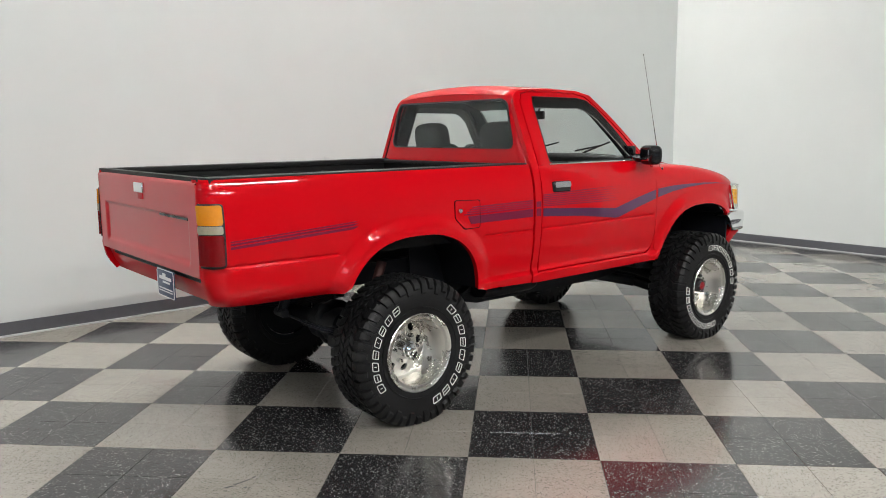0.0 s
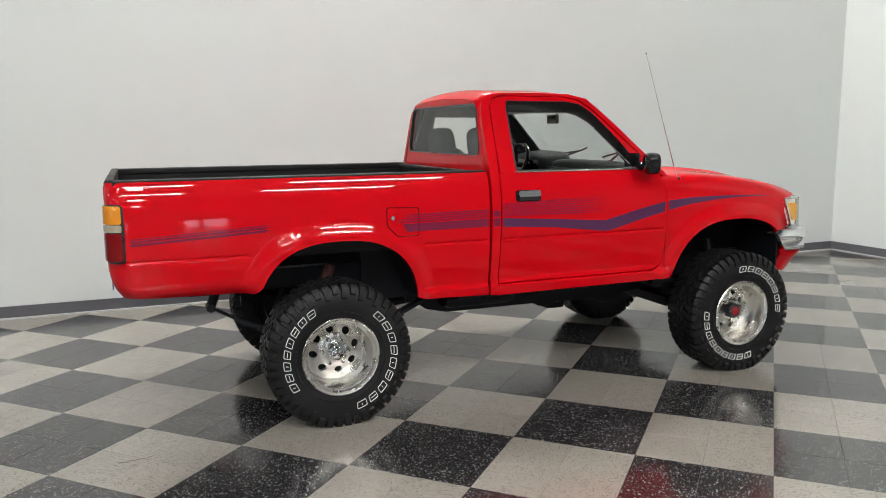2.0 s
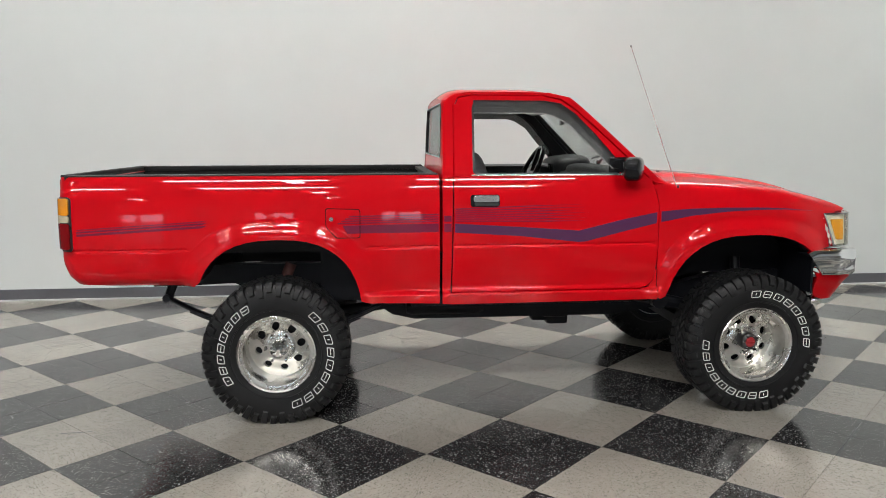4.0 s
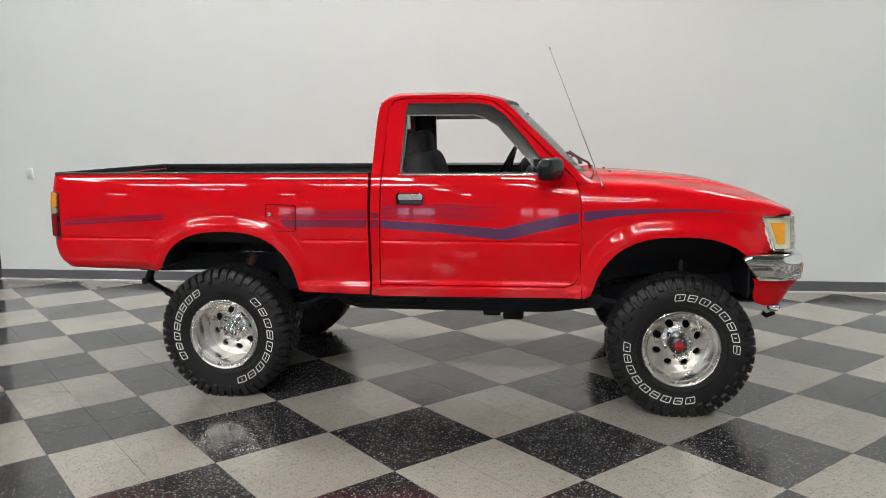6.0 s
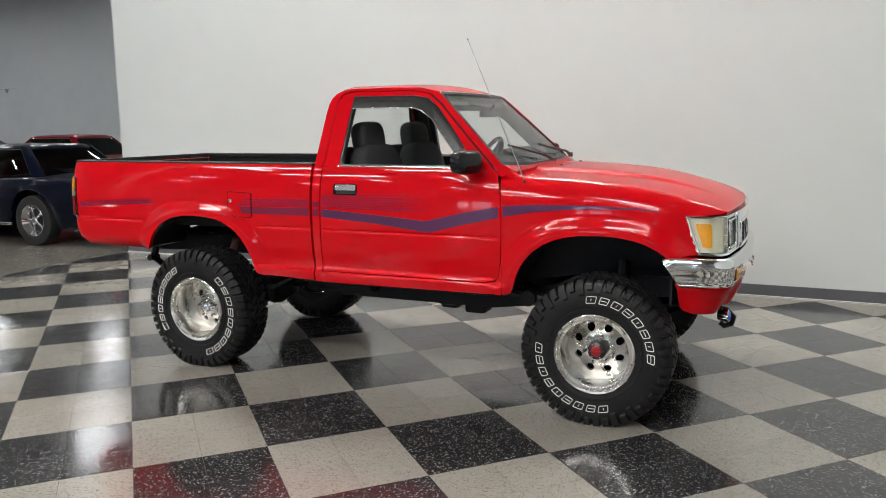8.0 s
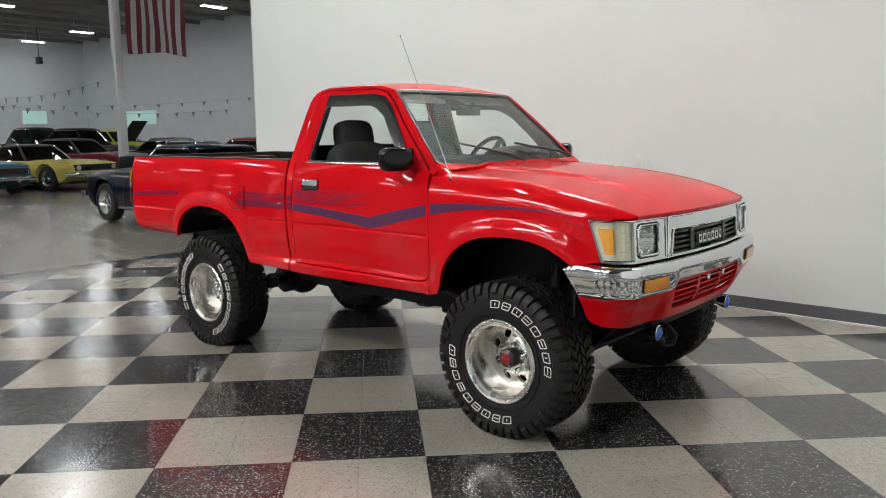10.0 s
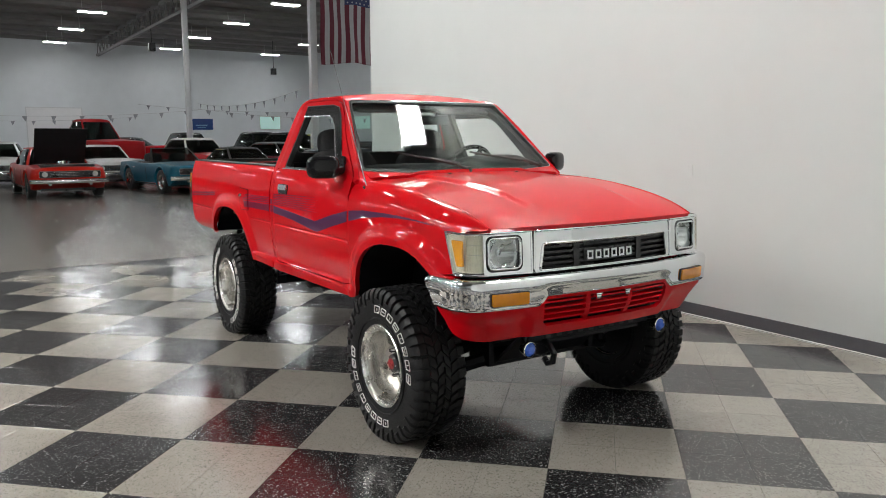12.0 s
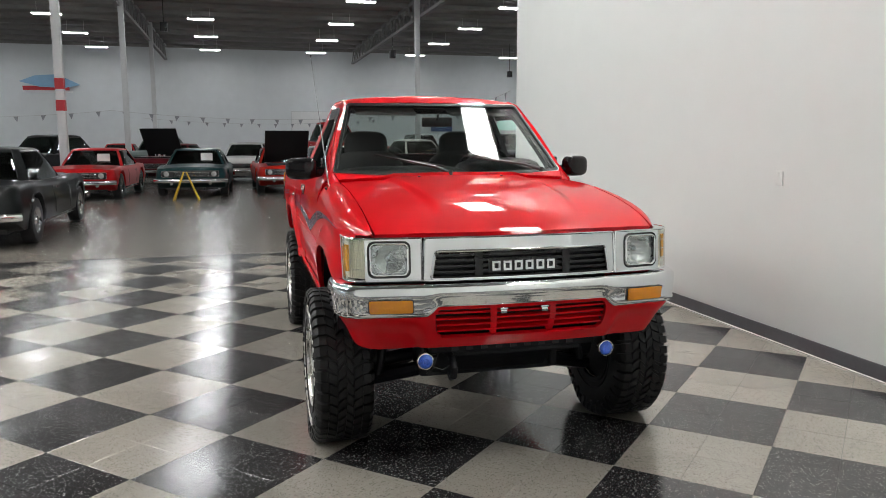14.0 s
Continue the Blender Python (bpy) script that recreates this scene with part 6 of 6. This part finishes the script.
def classic_car(label, rgb, x, y, heading, L=4.75, W=1.84, H=1.36, belt=0.90, cabin=(-1.55, 0.75), roof_rgb=None, open_hood=False, soft=False, fast=False, category="car",
                top_down=False, seat_rgb=None, spokes=0, quad=False, lamps_shut=False):
    """A saloon, coupe or convertible of the sixties: x ahead, the origin under its middle."""
    th = thing("classic_car", label, category, "parked classic cars", ROOM @ pose(x, y, 0, 0, 0, heading))
    paint = car_paint(rgb)
    seat_mat = car_paint(seat_rgb) if seat_rgb else TRIM_BLACK
    wr = 0.335
    fx, rx = L / 2 - 0.90, -L / 2 + 1.05

    def width(q):
        t = abs(q) / (L / 2)
        return W / 2 * (1 - 0.05 * t ** 3 - 0.20 * max(0.0, (t - 0.86) / 0.14) ** 2.6)

    def top(q):
        z = belt - 0.03 + 0.035 * math.exp(-((q - rx) / 0.55) ** 2) + 0.02 * math.exp(-((q - fx) / 0.6) ** 2)
        z -= 0.05 * smooth((q - fx + 0.2) / 1.1) + 0.13 * max(0.0, (abs(q) - (L / 2 - 0.16)) / 0.16) ** 2
        return z

    def under(q):
        z = 0.23 + 0.17 * smooth((abs(q) - (L / 2 - 0.5)) / 0.5)
        for c in (fx, rx):
            d = abs(q - c)
            if d < 0.40:
                z = max(z, wr + math.sqrt(0.40 ** 2 - d * d) - 0.02)
        return z
    bm = bmesh.new()
    rings = []
    n = 72
    for i in range(n + 1):
        q = -L / 2 * math.cos(math.pi * i / n)
        w, t, u = width(q), top(q), under(q)
        flare = 1 + 0.018 * max(math.exp(-((q - c) / 0.36) ** 2) for c in (fx, rx))
        half = [(w * 0.88, u), (w * 0.955, u + 0.015), (w * 0.985 * flare, max(u + 0.03, 0.42)), (w * flare, max(u + 0.035, 0.54)), (w * 0.992, max(u + 0.04, 0.64)), (w * 0.972, max(u + 0.05, t - 0.10)),
                (w * 0.955, t - 0.03), (w * 0.93, t - 0.006), (w * 0.88, t), (w * 0.80, t - 0.004), (w * 0.70, t + 0.012), (w * 0.40, t + 0.030), (0, t + 0.036)]
        full_ = half + [(-yy, zz) for yy, zz in half[-2::-1]]
        rings.append([bm.verts.new((q, yy, zz)) for yy, zz in full_])
    for a, b in zip(rings, rings[1:]):
        for k in range(len(a) - 1):
            bm.faces.new((a[k], a[k + 1], b[k + 1], b[k]))
        bm.faces.new((a[-1], a[0], b[0], b[-1]))
    bm.faces.new(rings[0])
    bm.faces.new(rings[-1][::-1])
    bmesh.ops.recalc_face_normals(bm, faces=bm.faces)
    part("body", bm, paint, th, angle=42)
    part("underside", boxes((-L / 2 + 0.35, L / 2 - 0.35, -W / 2 + 0.28, W / 2 - 0.28, 0.20, 0.60)), BLACK, th)
    # greenhouse: rounded rings that lean in towards the roof
    x0, x1 = cabin
    zb = belt - 0.045
    wb, wt = W / 2 * 0.90, W / 2 * 0.66
    xr, xf = x0 + (1.15 if fast else 0.55), x1 - 0.62

    def shell(t, a, out=0.0):
        """t up from the belt to the roof, a round from ahead, in degrees."""
        t = max(t, 0.0)
        hw = wb + (wt - wb) * t ** 1.2 + out
        ra, fa = x0 + (xr - x0) * t ** 1.1 - out, x1 + (xf - x1) * t + out
        c_, s_ = math.cos(radians(a)), math.sin(radians(a))
        return Vector(((ra + fa) / 2 + (fa - ra) / 2 * power(c_, 0.36), hw * power(s_, 0.36), zb + (H - 0.035 - zb) * t))

    def patch(t0, t1, a0, a1, thick, out):
        """A curved piece of the greenhouse."""
        k = max(2, int(abs(a1 - a0) / 6))
        return sheet(bmesh.new(), [t0 + (t1 - t0) * i / 5 for i in range(6)], [a0 + (a1 - a0) * i / k for i in range(k + 1)], lambda t, a: shell(t, a, out), thick)
    roof_mat = LINER if soft else (car_paint(roof_rgb) if roof_rgb else paint)
    part("windscreen", patch(0.04, 0.92, -40, 40, 0.004, 0.0), CAR_WINDOW, th)
    if not top_down:
        for sgn in (-1, 1):
            part("side_window", patch(0.04, 0.92, sgn * 50, sgn * (118 if fast else 124), 0.004, 0.0), CAR_WINDOW, th)
            part("rear_pillar", patch(0.0, 0.96, sgn * (116 if fast else 122), sgn * 144, 0.02, 0.006), roof_mat, th)
        part("rear_window", patch(0.04, 0.92, 142, 218, 0.004, 0.0), CAR_WINDOW, th)
        bm = bmesh.new()
        levels = [(1.0, 0.90, 0.006), (1.0, 0.955, 0.006), (0.985, 0.985, 0.0), (0.94, 1.012, 0.0), (0.80, 1.035, 0.0), (0.5, 1.06, 0.0)]
        angs = [5 * i for i in range(72)]
        mid = (xr + xf) / 2
        rows_ = []
        for r, t, out in levels:
            row = []
            for a in angs:
                p = shell(min(t, 0.985), a, out)
                row.append(bm.verts.new((mid + (p.x - mid) * r, p.y * r, zb + (H - 0.035 - zb) * t)))
            rows_.append(row)
        tip = bm.verts.new((mid, 0, zb + (H - 0.035 - zb) * 1.075))
        for p, q in zip(rows_, rows_[1:]):
            for k in range(72):
                bm.faces.new((p[k], p[(k + 1) % 72], q[(k + 1) % 72], q[k]))
        for k in range(72):
            bm.faces.new((rows_[-1][k], rows_[-1][(k + 1) % 72], tip))
        bmesh.ops.recalc_face_normals(bm, faces=bm.faces)
        part("roof", bm, roof_mat, th, angle=60)
        for sgn in (-1, 1):
            line = [shell(0.91, sgn * a, 0.010) for a in range(44, 128, 6)]
            part("roof_trim", tube(bmesh.new(), line, 0.009, 6), CHROME, th)
            line = [shell(0.06 + 0.85 * i / 8, sgn * (122 if not fast else 116), 0.010) for i in range(9)]
            part("pillar_trim", tube(bmesh.new(), line, 0.008, 6), CHROME, th)
    for sgn in (-1, 1):
        part("screen_pillar", patch(0.0, 0.95, sgn * 38, sgn * 50, 0.02, 0.006), CHROME if (top_down or soft) else roof_mat, th)
        line = [shell(0.05, sgn * a, 0.012) for a in range(44, 142, 7)]
        part("belt_trim", tube(bmesh.new(), line, 0.009, 6), CHROME, th)
    if top_down:
        part("screen_header", tube(bmesh.new(), [shell(0.94, a, 0.004) for a in range(-46, 47, 4)], 0.016, 8), CHROME, th)
    # cabin
    part("cabin_floor", patch(0.02, 0.05, 0, 359, 0.01, -0.02), TRIM_BLACK, th)
    part("parcel_shelf", boxes((x0 + 0.3, x1 - 0.25, -wb + 0.12, wb - 0.12, zb + 0.01, zb + 0.05), bevel=0.01), seat_mat, th)
    for sgn in (-1, 1):
        part("seat_back", pebble(bmesh.new(), 0.09, 0.25, 0.17, pose((x0 + x1) / 2 - 0.10, sgn * 0.36, zb + 0.12, 0, -10, 0)), seat_mat, th)
    # wheels
    for cx in (fx, rx):
        for sgn in (-1, 1):
            ax = Matrix.Translation((cx, sgn * (W / 2 - 0.125), wr)) @ pose(0, 0, 0, -90 * sgn, 0, 0)
            wl_ = part("wheel", revolve(bmesh.new(), [(0.20, -0.09), (0.30, -0.10), (wr - 0.005, -0.085), (wr, -0.05), (wr, 0.06), (wr - 0.01, 0.095), (0.30, 0.105), (0.205, 0.10), (0.19, 0.07)], ax, 32), CAR_TYRE, th)
            if spokes:
                part("rim", revolve(bmesh.new(), [(0.150, 0.02), (0.185, 0.075), (0.205, 0.108), (0.213, 0.105), (0.205, 0.05)], ax, 28), CHROME, wl_)
                part("rim_back", revolve(bmesh.new(), [(0.0, 0.02), (0.16, 0.02), (0.16, 0.0)], ax, 24), BLACK, wl_)
                for k in range(spokes):
                    bm = bmesh.new()
                    box(bm, 0.03, 0.19, -0.020, 0.020, 0.035, 0.070, 0.008, ax @ pose(0, 0, 0, 0, 0, 360 * k / spokes))
                    part("spoke", bm, CHROME, wl_)
                part("hub", revolve(bmesh.new(), [(0.0, 0.085), (0.03, 0.083), (0.05, 0.07), (0.05, 0.03)], ax, 20), CHROME, wl_)
            else:
                part("hubcap", revolve(bmesh.new(), [(0.0, 0.10), (0.06, 0.095), (0.08, 0.06), (0.15, 0.055), (0.165, 0.075), (0.20, 0.10), (0.207, 0.095), (0.205, 0.05)], ax, 24), CHROME, wl_)
    # bright work
    for sgn, nm in ((1, "front_bumper"), (-1, "rear_bumper")):
        line = [(sgn * (L / 2 + 0.06 - 0.20 * (abs(yy) / (W / 2)) ** 4), yy, 0.46) for yy in np.linspace(-W / 2 + 0.02, W / 2 - 0.02, 21)]
        bm = tube(bmesh.new(), line, 0.05, 10)
        for v in bm.verts:
            v.co.z = 0.46 + (v.co.z - 0.46) * 1.15
        part(nm, bm, CHROME, th)
    part("grille", boxes((L / 2 - 0.10, L / 2 + 0.012, -W / 2 + 0.22, W / 2 - 0.22, 0.56, 0.71), bevel=0.015), BLACK, th)
    rim_ = [(L / 2 + 0.014, yy, zz) for yy, zz in rrect(-W / 2 + 0.215, W / 2 - 0.215, 0.555, 0.715, 0.03)]
    part("grille_frame", tube(bmesh.new(), rim_ + rim_[:1], 0.008, 6, caps=False), CHROME, th)
    for k in range(3):
        part("grille_bar", boxes((L / 2 + 0.012, L / 2 + 0.017, -W / 2 + 0.46, W / 2 - 0.46, 0.595 + k * 0.04, 0.600 + k * 0.04)), CHROME, th)
    for sgn in (-1, 1):
        for yy in (() if lamps_shut else (W / 2 - 0.32, W / 2 - 0.51) if quad else (W / 2 - 0.34,)):
            axh = Matrix.Translation((L / 2 - 0.01, sgn * yy, 0.637)) @ pose(0, 0, 0, 0, 90, 0)
            part("headlamp", revolve(bmesh.new(), [(0.0, 0.046), (0.042, 0.041), (0.060, 0.030), (0.068, 0.034), (0.071, -0.02)], axh, 20), LAMP_WHITE, th)
        axh = Matrix.Translation((L / 2 + 0.005, sgn * (W / 2 - 0.45), 0.385)) @ pose(0, 0, 0, 0, 90, 0)
        part("parking_lamp", revolve(bmesh.new(), [(0.0, 0.02), (0.035, 0.015), (0.042, -0.02)], axh, 14), LAMP_WHITE, th)
        for k in range(3):
            yy = sgn * (W / 2 - 0.30 - 0.065 * k)
            part("tail_lamp", boxes((-L / 2 - 0.012, -L / 2 + 0.05, yy - 0.024, yy + 0.024, 0.56, 0.72), bevel=0.01), TAIL_RED, th)
    hood_x0, hood_x1 = x1 + 0.06, L / 2 - 0.10
    if open_hood:
        bm = bmesh.new()
        box(bm, 0.0, (hood_x1 - hood_x0) * 0.80, -W / 2 * 0.68, W / 2 * 0.68, -0.02, 0.02, 0.016, Matrix.Translation((hood_x0, 0, belt + 0.02)) @ pose(0, 0, 0, 0, -52, 0))
        part("open_bonnet", bm, LINER, th, "raised bonnet with dark underside")
        part("engine_bay", boxes((hood_x0 + 0.06, hood_x1 - 0.12, -W / 2 * 0.68, W / 2 * 0.68, belt - 0.05, belt + 0.012), bevel=0.01), BLACK, th)
        part("air_filter", revolve(bmesh.new(), [(0.0, 0.10), (0.17, 0.10), (0.19, 0.08), (0.19, 0.0)], Matrix.Translation((hood_x0 + 0.55, 0, belt + 0.01)), 20), CHROME, th)
    else:
        for sgn in (-1, 1):
            line = [(hood_x0 + (hood_x1 - hood_x0) * i / 10, sgn * width(hood_x0 + (hood_x1 - hood_x0) * i / 10) * 0.80, top(hood_x0 + (hood_x1 - hood_x0) * i / 10) - 0.001) for i in range(11)]
            part("bonnet_seam", tube(bmesh.new(), line, 0.004, 4), BLACK, th)
    for sgn in (-1, 1):
        for xs in (x1 - 0.10, x1 - 1.25):
            line = [(xs - 0.03 * i, sgn * (width(xs) * (0.985, 1.0, 0.992, 0.972)[i] + 0.001), (0.36, 0.54, 0.64, belt - 0.13)[i]) for i in range(4)]
            part("door_seam", tube(bmesh.new(), line, 0.005, 4), BLACK, th)
        hy = sgn * (width(x1 - 1.1) * 0.985 + 0.008)
        part("door_handle", boxes((x1 - 1.18, x1 - 1.04, hy - 0.010, hy + 0.010, belt - 0.165, belt - 0.145), bevel=0.004), CHROME, th)
        part("sill_trim", boxes((rx + 0.42, fx - 0.42, sgn * (W / 2 * 0.955) - 0.008, sgn * (W / 2 * 0.955) + 0.008, 0.255, 0.295), bevel=0.004), CHROME, th)
    return th


def card(th, y, L, W, belt, cabin):
    part("price_card", boxes((cabin[1] - 0.20, cabin[1] - 0.19, y - 0.16, y + 0.16, belt + 0.08, belt + 0.30)), CARD, th, "white paper card in the windscreen")


# nearest row: x, y of the middle in the hall's axes, heading
navy = classic_car("dark navy sixties coupe parked beside the white wall", (0.0015, 0.003, 0.010), -6.95, 3.45, 180, 4.65, 1.80, 1.34, 0.90, (-1.45, 0.85), seat_rgb=(0.16, 0.01, 0.014), spokes=5)
grey = classic_car("dark grey sixties saloon parked along the tiled floor", (0.010, 0.0115, 0.012), -7.8, -5.1, 180, 5.2, 1.95, 1.42, 0.92, (-1.7, 0.85), quad=True)
orange = classic_car("orange-red muscle coupe with its black bonnet raised", (0.38, 0.017, 0.010), -18.1, 0.12, 2, 4.7, 1.85, 1.32, 0.86, open_hood=True)
green = classic_car("dark green muscle coupe with a card in its windscreen", (0.009, 0.035, 0.038), -17.4, -2.38, -2, 4.7, 1.88, 1.30, 0.86)
card(green, 0.3, 4.7, 1.88, 0.86, (-1.55, 0.75))
redc = classic_car("bright red muscle coupe with a card in its windscreen", (0.42, 0.012, 0.014), -17.0, -5.05, -3, 4.85, 1.9, 1.32, 0.86)
card(redc, 0.3, 4.85, 1.9, 0.86, (-1.55, 0.75))
teal = classic_car("metallic teal sixties convertible with the top down", (0.012, 0.085, 0.13), -17.7, 3.22, 7, 4.55, 1.80, 1.30, 0.86, (-1.35, 0.45), top_down=True, lamps_shut=True)
yellow = classic_car("pale yellow sixties convertible with a black soft top", (0.50, 0.42, 0.10), -18.4, 5.66, 14, 4.55, 1.80, 1.26, 0.82, (-1.3, 0.5), soft=True)
# further rows
classic_car("silver white sixties coupe parked in a row", (0.5, 0.5, 0.5), -22.0, 2.0, 4, 4.8, 1.8, 1.34, 0.90)
classic_car("white fifties saloon parked in a row", (0.55, 0.55, 0.53), -24.2, -0.9, -8, 5.0, 1.85, 1.45, 0.95)
classic_car("maroon coupe with its bonnet raised", (0.09, 0.012, 0.016), -24.6, -3.6, -14, 4.9, 1.9, 1.42, 0.95, open_hood=True)
classic_car("black sixties saloon parked in a row", (0.012, 0.013, 0.014), -22.0, -7.4, -25, 5.1, 1.9, 1.72, 1.12)
classic_car("grey green coupe parked in a row", (0.16, 0.2, 0.19), -30.0, -4.6, -15, 4.9, 1.85, 1.70, 1.1)
classic_car("red pickup truck parked in a row", (0.35, 0.012, 0.015), -29.6, 3.0, 20, 5.2, 1.95, 2.35, 1.50, (-0.9, 0.9), category="pickup truck")
classic_car("bright red convertible parked in a row", (0.5, 0.012, 0.02), -32.2, 5.2, 60, 5.1, 1.9, 1.62, 1.22, soft=True)
classic_car("red saloon with a white roof parked in a row", (0.40, 0.015, 0.02), -23.4, 5.6, 12, 5.0, 1.85, 1.56, 1.02, roof_rgb=(0.6, 0.58, 0.54))
classic_car("maroon convertible parked in a row", (0.12, 0.01, 0.018), -21.4, 8.2, 25, 5.0, 1.85, 1.40, 0.92, soft=True)
classic_car("black saloon parked in a row", (0.012, 0.012, 0.014), -25.2, 10.2, 20, 5.0, 1.85, 1.78, 1.12)
classic_car("black coupe parked in a row", (0.012, 0.012, 0.015), -30.2, 10.6, 10, 5.0, 1.85, 1.85, 1.15)
classic_car("black saloon parked in a far row", (0.014, 0.014, 0.015), -35.0, 8.5, 10, 5.0, 1.85, 1.85, 1.15)
classic_car("black roadster parked beside the column", (0.010, 0.010, 0.012), -19.6, 10.9, 30, 4.9, 1.85, 1.35, 0.95, soft=True)
classic_car("dark sixties coupe parked beside the column", (0.015, 0.018, 0.02), -15.4, 9.2, 35, 4.9, 1.85, 1.32, 0.92)
classic_car("dark coupe parked in a row", (0.02, 0.025, 0.03), -22.4, 12.6, 30, 4.9, 1.85, 1.40, 0.95)
classic_car("lime yellow coupe with its bonnet raised", (0.35, 0.36, 0.04), -31.5, 14.4, 30, 4.8, 1.85, 1.75, 1.2, open_hood=True)
classic_car("red coupe parked by the far wall", (0.4, 0.012, 0.015), -35.0, -6.9, 0, 4.9, 1.85, 1.4, 0.95)
classic_car("crimson coupe beside the navy coupe", (0.20, 0.01, 0.018), -11.0, 7.6, 185, 4.8, 1.85, 1.42, 0.95)
classic_car("black coupe parked behind the white wall", (0.012, 0.012, 0.014), -8.2, 8.0, 185, 4.8, 1.85, 1.38, 0.92)

# yellow folding barrier before the green coupe
YELLOW = material("yellow_steel", (0.55, 0.36, 0.02), 0.4)
fr = thing("folding_stand", "yellow folding A-frame stand on the concrete", "stand", m=ROOM @ pose(-14.3, -2.55, 0, 0, 0, -9))
for s in (-1, 1):
    part("leg", tube(bmesh.new(), [(0.0, s * 0.03, 0.72), (0.0, s * 0.32, 0.0)], 0.018, 8), YELLOW, fr)
    part("rear_leg", tube(bmesh.new(), [(-0.02, s * 0.03, 0.72), (-0.16, s * 0.31, 0.0)], 0.015, 8), YELLOW, fr)

# ---- the checked tile floor ----
T, TX0, TX1, TY0 = 0.3048, -4.12, 7.31, -9.0
floor = structure("floor", boxes((TX0, TX1, TY0, WALL_Y, -0.0055, -0.003)), GRIME, "checked floor of charcoal and warm grey vinyl tiles", "floor")
structure("floor_edge", boxes((TX0 - 0.03, TX0, TY0, WALL_Y, -0.0055, 0.001)), GRIME, "dark strip where tiles end at concrete", "trim")
to_room = ROOM.inverted()


def clip(poly):
    """The part of a tile that lies within the tiled area."""
    for axis, lim, keep in ((0, TX0, 1), (0, TX1, -1), (1, TY0, 1), (1, WALL_Y, -1)):
        out = []
        for p, q in zip(poly, poly[1:] + poly[:1]):
            dp, dq = (p[axis] - lim) * keep, (q[axis] - lim) * keep
            if dp >= 0:
                out.append(p)
            if dp * dq < 0:
                out.append(p.lerp(q, dp / (dp - dq)))
        poly = out
        if len(poly) < 3:
            return []
    return poly


def tile_mesh(name, mat):
    bm = bmesh.new()
    a, b = T / 2 - 0.0007, T / 2 - 0.0016
    rings = [[bm.verts.new((sx * r, sy * r, z)) for sx, sy in ((-1, -1), (1, -1), (1, 1), (-1, 1))] for r, z in ((a, -0.0035), (a, -0.0008), (b, 0.0))]
    for lo_, hi_ in zip(rings, rings[1:]):
        for i in range(4):
            bm.faces.new((lo_[i], lo_[(i + 1) % 4], hi_[(i + 1) % 4], hi_[i]))
    bm.faces.new(rings[-1])
    me = bpy.data.meshes.new(name)
    bm.to_mesh(me)
    bm.free()
    me.materials.append(mat)
    return me


tile_data = (tile_mesh("tile", TILE_LIGHT), tile_mesh("tile", TILE_DARK))
rest = (bmesh.new(), bmesh.new())
rnd = random.Random(4)
for i in range(-52, 40):
    for j in range(-44, 48):
        corners = [to_room @ Vector(((i + a) * T, (j + b) * T, 0)) for a, b in ((0, 0), (1, 0), (1, 1), (0, 1))]
        poly = clip(corners)
        if not poly:
            continue
        dark = (i // 2 + j // 2) % 2
        c = to_room @ Vector(((i + 0.5) * T, (j + 0.5) * T, 0))
        if -1.7 < c.x < 3.6 and -4.0 < c.y < 1.2 and len(poly) == 4:
            ob = new("tile", tile_data[dark])
            ob.parent = floor
            ob.matrix_local = Matrix.Translation((c.x, c.y, rnd.uniform(-0.0003, 0.0002))) @ pose(0, 0, 0, rnd.uniform(-0.05, 0.05), rnd.uniform(-0.05, 0.05), -44.67 + 90 * rnd.randrange(4))
        else:
            bm = rest[dark]
            mid = sum(poly, Vector()) / len(poly)
            dz = rnd.uniform(-0.0003, 0.0002)
            top = [bm.verts.new(p.lerp(mid, 0.006) + Vector((0, 0, dz))) for p in poly]
            low_ = [bm.verts.new(p.lerp(mid, 0.004) - Vector((0, 0, 0.0035))) for p in poly]
            bm.faces.new(top)
            for k in range(len(poly)):
                n = (k + 1) % len(poly)
                bm.faces.new((low_[k], low_[n], top[n], top[k]))
for bm, mat in zip(rest, (TILE_LIGHT, TILE_DARK)):
    tagged(part("far_tiles", bm, mat, floor), kind="stuff")


# a rubber scuff across one pale tile
for k, (u, v, w) in enumerate(((0.0, 0.0, 0.030), (0.042, 0.006, 0.022), (0.080, 0.009, 0.026), (0.122, 0.018, 0.014), (0.050, -0.050, 0.012))):
    bm = bmesh.new()
    rim = [bm.verts.new((w * math.cos(2 * math.pi * i / 9) * (1 + 0.3 * math.sin(5.0 * i + k)), 0.005 * math.sin(2 * math.pi * i / 9) * (1 + 0.4 * math.cos(3.0 * i + k)), 0.0)) for i in range(9)]
    bm.faces.new(rim)
    ob = part("scuff_mark", bm, GRIME, floor)
    ob.matrix_local = Matrix.Translation((-1.085 + u, -0.874 + v, 0.0006)) @ pose(0, 0, 0, 0, 0, 10 * k - 15)
